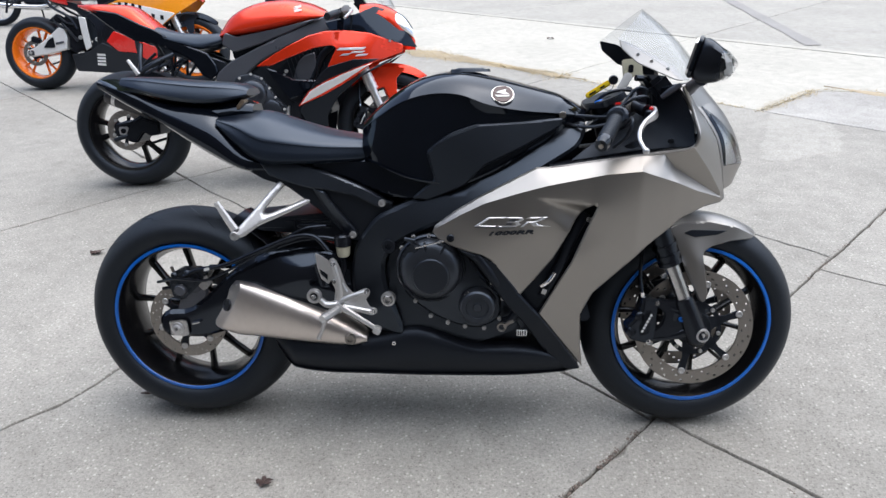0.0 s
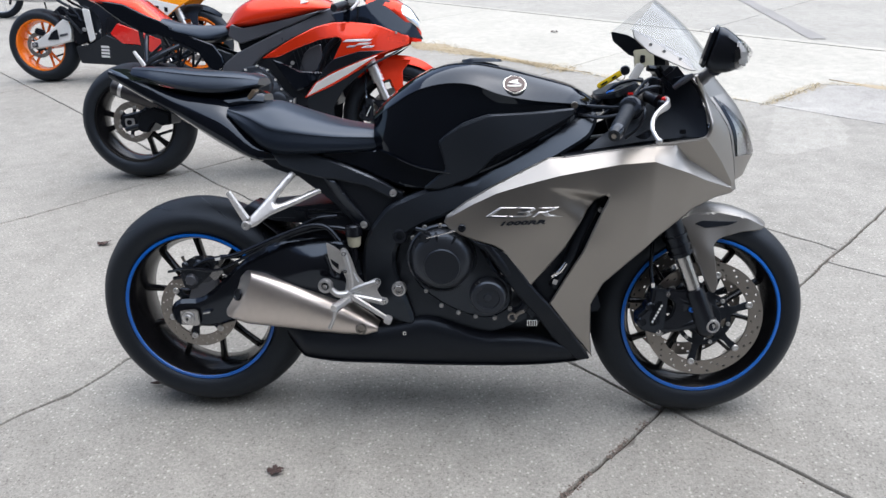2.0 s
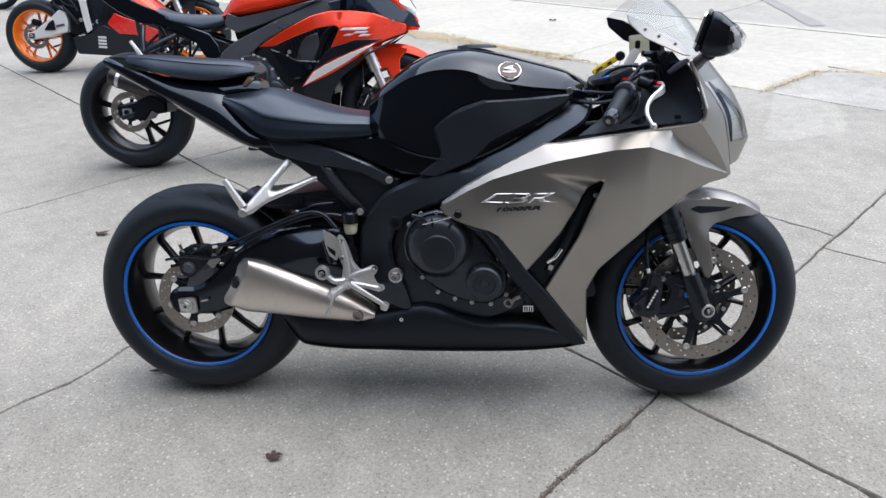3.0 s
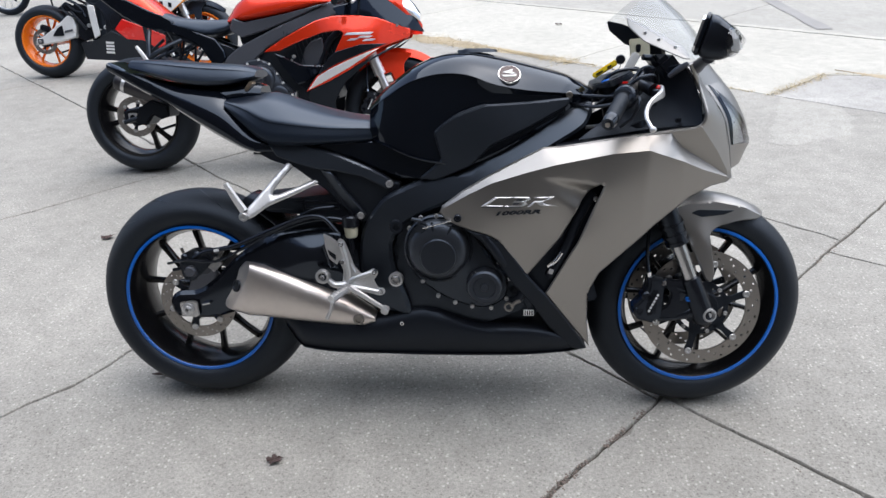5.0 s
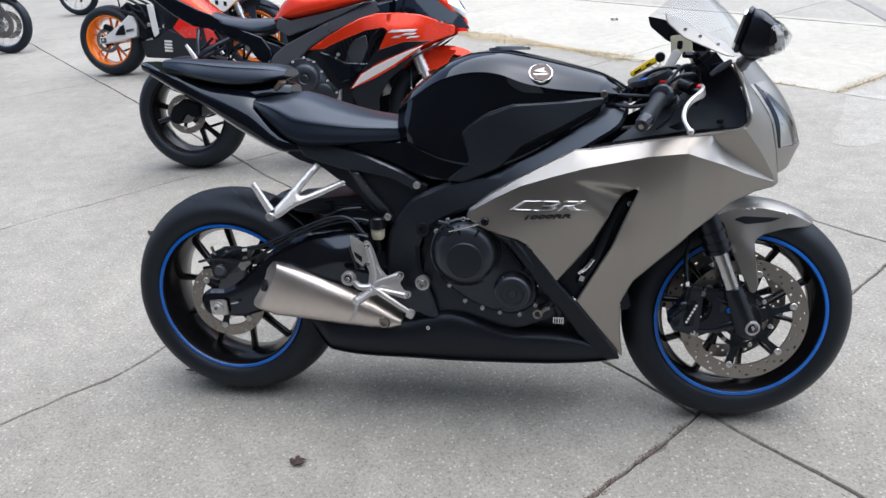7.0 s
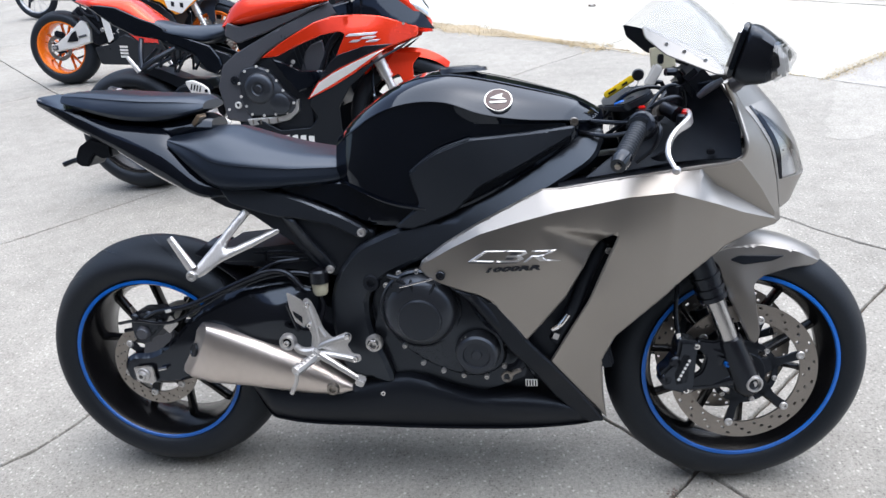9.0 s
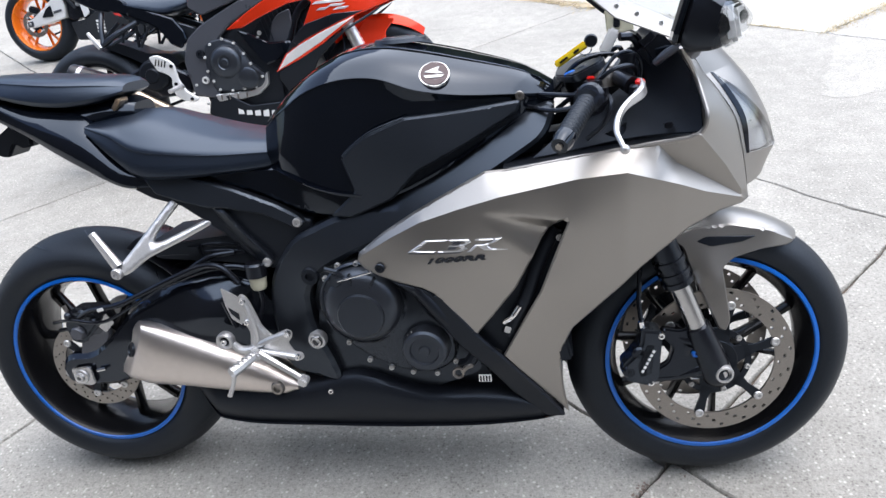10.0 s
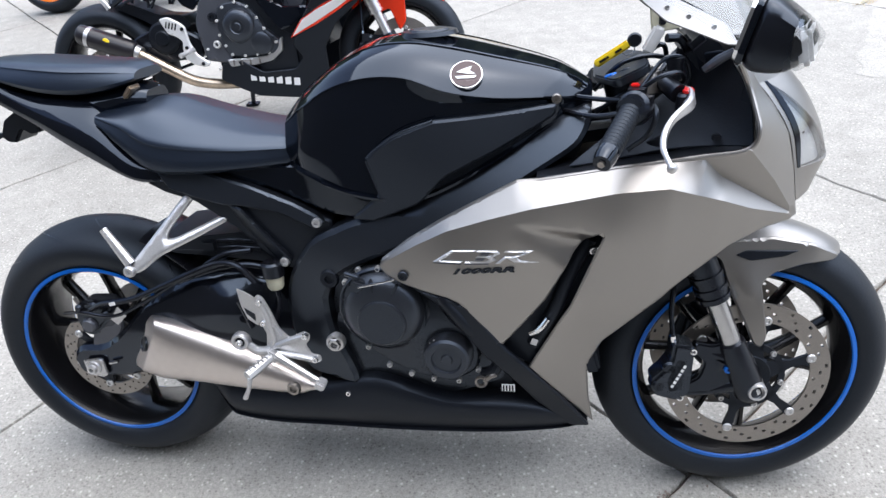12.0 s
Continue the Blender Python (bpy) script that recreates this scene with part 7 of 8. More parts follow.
    part("link_pipe", tube([(0.20, -0.178, 0.411), (0.27, -0.176, 0.370), (0.373, -0.17, 0.306), (0.46, -0.155, 0.254), (0.55, -0.10, 0.225), (0.66, -0.03, 0.21)], 0.024, 14), PIPE, bike, "heat-tinted exhaust pipe")
    part("pipe_clamp", tube([(0.208, -0.178, 0.410), (0.235, -0.178, 0.395)], 0.034, 16, 0), ALLOY, ex)
    # footrests
    for s in (-1, 1):
        b = part("footrest_bracket", shell(rounded([(0.36, 0.541), (0.40, 0.548), (0.45, 0.522), (0.475, 0.50), (0.482, 0.43), (0.508, 0.375), (0.562, 0.335), (0.545, 0.318), (0.486, 0.33), (0.45, 0.36), (0.445, 0.40), (0.452, 0.44), (0.425, 0.462), (0.39, 0.474)], 0.012), lambda x, z: 0.185, 0.010, s, 0.02, 0.003), SILVERPAINT, bike, "cast aluminium footrest bracket")
        for x, z in ((0.463, 0.492), (0.468, 0.41), (0.53, 0.335)):
            part("bracket_bolt", bolt((x, s * 0.187, z), 0.008, 0.006, s), SATIN, b)
        part("footpeg", tube([(0.50, s * 0.19, 0.40), (0.48, s * 0.24, 0.39), (0.47, s * 0.27, 0.385)], 0.011, 8), ALLOY, b)
        for k in range(4):
            part("bracket_slot", box((0.392 + k * 0.014, s * 0.187, 0.515 - k * 0.004), (0.006, 0.002, 0.030), 0.001, (0, 20, 0)), SATIN, b)
        h = part("passenger_bracket", tube([(0.31, s * 0.115, 0.70), (0.23, s * 0.16, 0.66), (0.145, s * 0.18, 0.612)], 0.013, 8), SATIN, bike)
        part("bracket_strut", tube([(0.14, s * 0.10, 0.755), (0.15, s * 0.15, 0.69), (0.158, s * 0.18, 0.62)], 0.012, 8), SATIN, h)
        part("passenger_peg", tube([(0.145, s * 0.19, 0.602), (0.125, s * 0.19, 0.635), (0.098, s * 0.185, 0.674)], [0.012, 0.011, 0.009], 8), ALLOY, h, "aluminium passenger peg")
    for s in (-1, 1):
        for a, b in (((0.108, 0.623), (0.213, 0.706)), ((0.149, 0.608), (0.300, 0.664)), ((0.300, 0.690), (0.288, 0.588)), ((0.362, 0.672), (0.298, 0.589)), ((0.216, 0.615), (0.236, 0.700))):
            part("tail_strut", rod((a[0], s * 0.110, a[1]), (b[0], s * 0.105, b[1]), 0.0075, 8), SATIN, bike)
    part("sprocket_cover", lathe([(0.0, -0.03), (0.03, -0.03), (0.036, -0.022), (0.062, -0.02), (0.074, -0.008), (0.078, 0.03)], (0.335, -0.115, 0.453), 28), MATTE, bike, "round dark cover behind the footrest")
    part("hugger", plate(rounded([(0.08, 0.640), (0.20, 0.605), (0.31, 0.555), (0.42, 0.545), (0.46, 0.50), (0.40, 0.45), (0.34, 0.46), (0.24, 0.53), (0.10, 0.60)], 0.01), -0.08, 0.08, 0.006), MATTE, bike, "black hugger over the rear tyre")
    for s in (-1, 1):
        part("tank_side_cover", shell(rounded([(0.60, 0.80), (0.66, 0.775), (0.874, 0.812), (1.10, 0.86), (0.95, 0.80), (0.80, 0.745), (0.64, 0.70), (0.58, 0.74)], 0.012), lambda x, z: 0.145 - 0.05 * max(0, x - 0.9), 0.02, s, 0.024, 0.004), GREYFRAME, bike, "dark grey cover below the tank")
        wt = surface([(-0.16, 0.955, 0.06), (-0.09, 0.93, 0.096), (0.04, 0.90, 0.110), (0.0, 0.84, 0.105), (0.16, 0.83, 0.122), (0.12, 0.78, 0.112), (0.33, 0.74, 0.122), (0.48, 0.68, 0.122), (0.50, 0.58, 0.118)])
        part("tail_side", shell(rounded([(-0.16, 0.955), (-0.09, 0.936), (0.04, 0.912), (0.16, 0.852), (0.223, 0.828), (0.33, 0.766), (0.435, 0.722), (0.49, 0.70), (0.53, 0.64), (0.537, 0.597), (0.497, 0.563), (0.45, 0.588), (0.402, 0.669), (0.325, 0.711), (0.236, 0.747), (0.11, 0.773), (0.013, 0.826), (-0.08, 0.90)], 0.008), wt, 0.012, s, 0.02, 0.005), GLOSS, bike, "gloss black tail side panel")
    return bike


def orange_wheel_bike():
    bike = new("motorcycle")
    tagged(bike, "orange, red and white sport motorcycle with orange wheels", "motorcycle", "parked motorcycles")
    bike.matrix_world = pose(-3.225, 4.275, 0, -11, 0, 3)
    S = steering(6, 1.49)
    front = 1.39
    tank = [(0.56, [(0.0, 0.82), (0.06, 0.81), (0.095, 0.792), (0.095, 0.78), (0, 0.77)]), (0.65, [(0.0, 0.92), (0.10, 0.90), (0.14, 0.84), (0.135, 0.79), (0, 0.77)]), (0.80, [(0.0, 0.965), (0.105, 0.94), (0.152, 0.87), (0.147, 0.81), (0, 0.78)]), (0.95, [(0.0, 0.955), (0.095, 0.935), (0.14, 0.88), (0.135, 0.83), (0, 0.80)]), (1.09, [(0.0, 0.905), (0.05, 0.895), (0.085, 0.875), (0.08, 0.86), (0, 0.84)])]
    seat = [(0.20, [(0.0, 0.86), (0.07, 0.86), (0.10, 0.85), (0.10, 0.83), (0, 0.82)]), (0.30, [(0.0, 0.83), (0.09, 0.825), (0.125, 0.80), (0.125, 0.775), (0, 0.76)]), (0.42, [(0.0, 0.81), (0.09, 0.805), (0.12, 0.78), (0.115, 0.755), (0, 0.74)]), (0.58, [(0.0, 0.80), (0.06, 0.795), (0.09, 0.775), (0.085, 0.75), (0, 0.74)])]
    tail = [(-0.20, [(0.0, 1.0), (0.03, 0.999), (0.042, 0.99), (0.035, 0.975), (0, 0.97)]), (-0.06, [(0.0, 0.965), (0.07, 0.962), (0.095, 0.94), (0.085, 0.90), (0, 0.88)]), (0.08, [(0.0, 0.93), (0.08, 0.925), (0.112, 0.90), (0.105, 0.84), (0, 0.82)]), (0.22, [(0.0, 0.83), (0.08, 0.83), (0.122, 0.81), (0.115, 0.74), (0, 0.73)]), (0.36, [(0.0, 0.77), (0.08, 0.77), (0.118, 0.755), (0.115, 0.70), (0, 0.69)])]
    spar = [(1.14, 0.87), (1.05, 0.86), (0.85, 0.765), (0.60, 0.66), (0.525, 0.60), (0.49, 0.50), (0.50, 0.34), (0.64, 0.30), (0.61, 0.45), (0.67, 0.57), (0.76, 0.645), (0.95, 0.735), (1.10, 0.80)]
    chassis(bike, S, front, SPAR, (ORANGE, None, ((0.075, 0.108, -0.092),), "orange painted rim", 5, 0.2, 0.8, 0.1), (RED, "red fuel tank"), SEAT, (RED, "red tail unit"), tank, tail, seat, spar, None, ALLOY)
    for s in (-1, 1):
        arm = part("swingarm", shell(rounded([(-0.062, 0.330), (-0.070, 0.290), (-0.02, 0.278), (0.14, 0.300), (0.30, 0.335), (0.32, 0.42), (0.305, 0.515), (0.255, 0.520), (0.13, 0.428), (0.0, 0.350)], 0.014), lambda x, z: 0.122 + 0.02 * max(0.0, x), 0.05, s, 0.024, 0.008), SILVERPAINT, bike, "bright silver wedge-shaped swingarm")
        part("arm_opening", shell(rounded([(0.10, 0.352), (0.155, 0.418), (0.20, 0.440), (0.205, 0.352)], 0.012), lambda x, z: 0.131 + 0.02 * x, 0.006, s, 0.03, 0.001), SATIN, arm, "dark opening in the arm")
        part("arm_mark", shell(rounded([(0.215, 0.375), (0.29, 0.388), (0.288, 0.405), (0.216, 0.393)], 0.003), lambda x, z: 0.130 + 0.02 * x, 0.004, s, 0.03, 0.001), GREYFRAME, arm)
        part("axle_block", box((-0.02, s * 0.124, 0.312), (0.05, 0.016, 0.042), 0.004), GREYFRAME, arm, "square axle adjuster plate")
        part("axle_nut", bolt((-0.02, s * 0.133, 0.312), 0.013, 0.008, s), ALLOY, arm)
        part("pivot_plate", shell(rounded([(0.29, 0.56), (0.33, 0.62), (0.44, 0.60), (0.50, 0.50), (0.48, 0.34), (0.38, 0.30), (0.32, 0.33), (0.335, 0.44)], 0.02), lambda x, z: 0.118, 0.05, s, 0.03, 0.008), SATIN, bike, "black pivot plate")
        for pts, r in (([(0.30, s * 0.135, 0.55), (0.36, s * 0.14, 0.48), (0.42, s * 0.14, 0.40)], 0.012), ([(0.26, s * 0.11, 0.62), (0.33, s * 0.13, 0.56), (0.40, s * 0.13, 0.54)], 0.009), ([(0.20, s * 0.10, 0.60), (0.26, s * 0.12, 0.53), (0.34, s * 0.13, 0.50)], 0.007)):
            part("brake_hose", tube(pts, r, 8), MATTE, bike)
        part("pivot_bolt", bolt((0.44, s * 0.125, 0.43), 0.018, 0.010, s), ALLOY, bike)
        part("hugger", shell(rounded([(0.16, 0.58), (0.27, 0.545), (0.30, 0.60), (0.24, 0.635)], 0.012), lambda x, z: 0.095, 0.02, s, 0.03, 0.005), SATIN, bike)
    fender(bike, S, front, SATIN, "black front fender")
    w = surface([(0.60, 0.62, 0.17), (0.84, 0.72, 0.195), (1.10, 0.79, 0.19), (1.33, 0.78, 0.165), (1.48, 0.72, 0.10), (1.1, 0.55, 0.222), (1.30, 0.60, 0.19), (0.65, 0.40, 0.19), (0.87, 0.30, 0.185), (1.1, 0.35, 0.17), (1.05, 0.15, 0.11), (0.36, 0.22, 0.12), (0.70, 0.15, 0.13)])
    amber = rounded([(0.62, 0.66), (0.78, 0.70), (0.95, 0.76), (1.12, 0.80), (1.33, 0.79), (1.50, 0.72), (1.42, 0.66), (1.33, 0.60), (1.22, 0.52), (1.15, 0.50), (1.05, 0.60), (0.90, 0.655), (0.75, 0.64)], 0.014)
    white = rounded([(0.785, 0.700), (0.909, 0.698), (1.133, 0.652), (1.32, 0.604), (1.20, 0.506), (1.10, 0.548), (1.08, 0.62), (0.905, 0.666)], 0.006)
    red = rounded([(0.70, 0.39), (0.78, 0.472), (0.95, 0.405), (1.12, 0.33), (1.10, 0.245), (1.02, 0.225), (0.93, 0.292), (0.79, 0.305)], 0.012)
    dark = rounded([(0.52, 0.60), (0.62, 0.645), (0.75, 0.635), (0.90, 0.645), (1.03, 0.59), (1.12, 0.50), (1.14, 0.44), (1.0, 0.40), (0.88, 0.33), (0.70, 0.35), (0.60, 0.34), (0.62, 0.46), (0.60, 0.54)], 0.012)
    low = rounded([(0.34, 0.29), (0.50, 0.31), (0.66, 0.38), (0.78, 0.32), (0.88, 0.29), (1.0, 0.43), (1.14, 0.46), (1.16, 0.36), (1.12, 0.20), (1.02, 0.14), (0.70, 0.125), (0.36, 0.15)], 0.014)
    for s in (-1, 1):
        f = part("side_fairing", shell(amber, w, 0.004, s, 0.024, 0.004), AMBER, bike, "amber orange side fairing")
        part("fairing_band", shell(white, lambda x, z: w(x, z) + 0.004, 0.004, s, 0.024, 0.002), WHITE, f, "white sponsor band")
        for k, (x, z) in enumerate(((0.86, 0.686), (0.92, 0.682), (0.98, 0.672), (1.04, 0.656), (1.145, 0.585), (1.215, 0.572))):
            part("lettering_bar", shell([(x - 0.012, z - 0.016), (x + 0.012, z - 0.022), (x + 0.016, z + 0.014), (x - 0.010, z + 0.02)], lambda a, b: w(a, b) + 0.0075, 0.002, s, 0.02, 0.001), SATIN, f)
        part("mid_panel", shell(dark, lambda x, z: w(x, z) - 0.003, 0.004, s, 0.024, 0.004), SATIN, bike, "black middle panel")
        part("red_panel", shell(red, lambda x, z: w(x, z) + 0.006, 0.004, s, 0.024, 0.004), RED, bike, "red lower panel")
        part("panel_gap", shell([(0.952, 0.408), (0.988, 0.394), (0.982, 0.236), (0.945, 0.275)], lambda x, z: w(x, z) + 0.009, 0.003, s, 0.03, 0.001), SATIN, bike)
        part("belly_fairing", shell(low, lambda x, z: w(x, z) + 0.002, 0.004, s, 0.024, 0.004), SATIN, bike, "black belly fairing")
        for k, z in enumerate((0.275, 0.248, 0.222, 0.195)):
            part("sponsor_bar", shell([(0.585 - 0.006 * k, z), (0.66 - 0.006 * k, z - 0.006), (0.66 - 0.006 * k, z + 0.012), (0.585 - 0.006 * k, z + 0.018)], lambda x, zz: w(x, zz) + 0.006, 0.002, s, 0.03, 0.001), WHITE, bike)
        part("heel_plate", shell(rounded([(0.47, 0.60), (0.53, 0.59), (0.54, 0.45), (0.55, 0.35), (0.50, 0.32), (0.485, 0.42)], 0.012), lambda x, z: 0.175, 0.010, s, 0.024, 0.003), SILVERPAINT, bike, "aluminium footrest plate")
        part("tail_brace", tube([(0.10, s * 0.09, 0.86), (0.20, s * 0.10, 0.70), (0.36, s * 0.11, 0.60), (0.42, s * 0.12, 0.50)], 0.012, 8), SATIN, bike)
        part("under_tail_pipe", tube([(-0.12, s * 0.045, 0.90), (0.05, s * 0.045, 0.85), (0.25, s * 0.05, 0.72)], [0.03, 0.03, 0.025], 12), SATIN, bike)
    part("plate_hanger", tube([(-0.12, 0, 0.88), (-0.22, 0, 0.78), (-0.26, 0, 0.66)], 0.010, 8), SATIN, bike)
    part("hanger_arm", tube([(0.02, -0.05, 0.80), (-0.10, -0.04, 0.76), (-0.24, -0.02, 0.70)], 0.008, 8), SATIN, bike)
    part("nose_top", body([(1.28, [(0.0, 0.93), (0.07, 0.925), (0.11, 0.90), (0.12, 0.85), (0, 0.84)]), (1.40, [(0.0, 0.90), (0.06, 0.895), (0.10, 0.87), (0.11, 0.80), (0, 0.76)]), (1.50, [(0.0, 0.80), (0.04, 0.795), (0.06, 0.77), (0.06, 0.73), (0, 0.70)])], 4, 3), RED, bike, "red nose cowl")
    windscreen(bike, 1.18, 1.38, 0.92, 1.06, 0.13)
    part("rear_caliper", box((0.03, -0.10, 0.42), (0.08, 0.05, 0.05), 0.01, (0, 20, 0)), MATTE, bike)
    return bike


def spoked_bike(at, yaw, label, wheel_r, body_mat, discs, spoke_mat):
    """A plain roadster on wire or thin spoked wheels, far off at the edge of the view."""
    bike = new("motorcycle")
    tagged(bike, label, "motorcycle", "parked motorcycles")
    bike.matrix_world = pose(*at, 0, -11, 0, yaw)
    wb = 1.42
    for name, x in (("rear_wheel", 0.0), ("front_wheel", wb)):
        c = (x, 0, wheel_r)
        bm = lathe([(0.012, -0.05), (0.035, -0.05), (0.04, -0.02), (0.04, 0.02), (0.035, 0.05), (0.012, 0.05), (0.012, -0.05)], c, 20)
        hub = part(name, bm, spoke_mat, bike)
        for k in range(24):
            a = math.tau * k / 24
            b = a + (0.35 if k % 2 else -0.35)
            part("spoke", rod((x + 0.035 * math.cos(a), 0.03 * (1 if k % 4 < 2 else -1), wheel_r + 0.035 * math.sin(a)), (x + (wheel_r - 0.085) * math.cos(b), 0, wheel_r + (wheel_r - 0.085) * math.sin(b)), 0.0028, 6), spoke_mat, hub)
        part("rim", lathe([(wheel_r - 0.07, -0.035), (wheel_r - 0.085, -0.03), (wheel_r - 0.092, 0), (wheel_r - 0.085, 0.03), (wheel_r - 0.07, 0.035)], c, 48), spoke_mat, hub)
        part("tyre", lathe(tyre_profile(wheel_r, 0.11, wheel_r - 0.072), c, 64), RUBBER, hub, "black road tyre", 60)
        if discs and x:
            for s in (-1, 1):
                part("brake_disc", drilled_disc(c, 0.09, 0.15, s * 0.065), DISC, hub, "drilled steel brake disc")
    for s in (-1, 1):
        z1, x1 = 0.95, wb - 0.30
        part("fork_leg", tube([(wb, s * 0.10, wheel_r), (wb - 0.12, s * 0.10, wheel_r + 0.25), (x1, s * 0.10, z1)], [0.026, 0.024, 0.02], 12, 4), SATIN if discs else ALLOY, bike)
        part("handlebar", tube([(x1 - 0.02, s * 0.05, z1 + 0.03), (x1 - 0.05, s * 0.2, z1 + 0.07), (x1 - 0.12, s * 0.34, z1 + 0.05)], 0.012, 10), SATIN, bike)
        part("shock", rod((0.0, s * 0.12, wheel_r), (0.16, s * 0.12, 0.66), 0.025, 12), CHROME, bike)
        part("frame_tube", tube([(0.0, s * 0.11, wheel_r), (0.45, s * 0.12, 0.36), (0.85, s * 0.10, 0.34), (1.05, s * 0.06, 0.82)], 0.017, 10), SATIN, bike)
        part("exhaust_pipe", tube([(0.85, s * 0.12, 0.50), (0.80, s * 0.15, 0.26), (0.40, s * 0.16, 0.25), (-0.05, s * 0.17, 0.30)], [0.022, 0.022, 0.03, 0.042], 12), CHROME, bike)
    part("front_fender", thicken(lathe([(wheel_r + 0.02, -0.06), (wheel_r + 0.03, 0.0), (wheel_r + 0.02, 0.06)], (wb, 0, wheel_r), 16, 50, 140), 0.004), body_mat, bike)
    part("rear_fender", thicken(lathe([(wheel_r + 0.02, -0.07), (wheel_r + 0.035, 0.0), (wheel_r + 0.02, 0.07)], (0, 0, wheel_r), 18, 60, 175), 0.004), body_mat, bike)
    part("engine_block", plate(rounded([(0.45, 0.28), (0.42, 0.45), (0.60, 0.62), (0.85, 0.62), (0.92, 0.45), (0.85, 0.26)], 0.04), -0.15, 0.15, 0.03), ENGINE, bike)
    part("fuel_tank", body([(0.52, [(0.0, 0.82), (0.06, 0.81), (0.10, 0.78), (0.10, 0.72), (0, 0.70)]), (0.68, [(0.0, 0.90), (0.09, 0.885), (0.14, 0.82), (0.13, 0.73), (0, 0.70)]), (0.86, [(0.0, 0.93), (0.09, 0.91), (0.14, 0.85), (0.13, 0.76), (0, 0.72)]), (1.02, [(0.0, 0.90), (0.05, 0.89), (0.08, 0.85), (0.07, 0.79), (0, 0.77)])], 4, 3), body_mat, bike, angle=40)
    part("seat", body([(-0.12, [(0.0, 0.80), (0.06, 0.80), (0.09, 0.785), (0.08, 0.74), (0, 0.73)]), (0.15, [(0.0, 0.79), (0.09, 0.785), (0.13, 0.76), (0.12, 0.72), (0, 0.70)]), (0.42, [(0.0, 0.77), (0.08, 0.765), (0.12, 0.745), (0.11, 0.71), (0, 0.70)]), (0.56, [(0.0, 0.79), (0.05, 0.785), (0.08, 0.765), (0.08, 0.73), (0, 0.72)])], 4, 3), SEAT, bike, angle=50)
    part("headlight", body([(1.14, [(0.0, 0.96), (0.06, 0.95), (0.085, 0.90), (0.06, 0.84), (0, 0.83)]), (1.22, [(0.0, 0.97), (0.07, 0.955), (0.09, 0.89), (0.07, 0.83), (0, 0.82)]), (1.25, [(0.0, 0.955), (0.06, 0.945), (0.08, 0.89), (0.06, 0.835), (0, 0.83)])], 3, 3), CHROME, bike)
    part("side_stand", tube([(0.55, 0.11, 0.32), (0.53, 0.18, 0.18), (0.50, 0.26, 0.058)], 0.012, 8), SATIN, bike)
    return bike


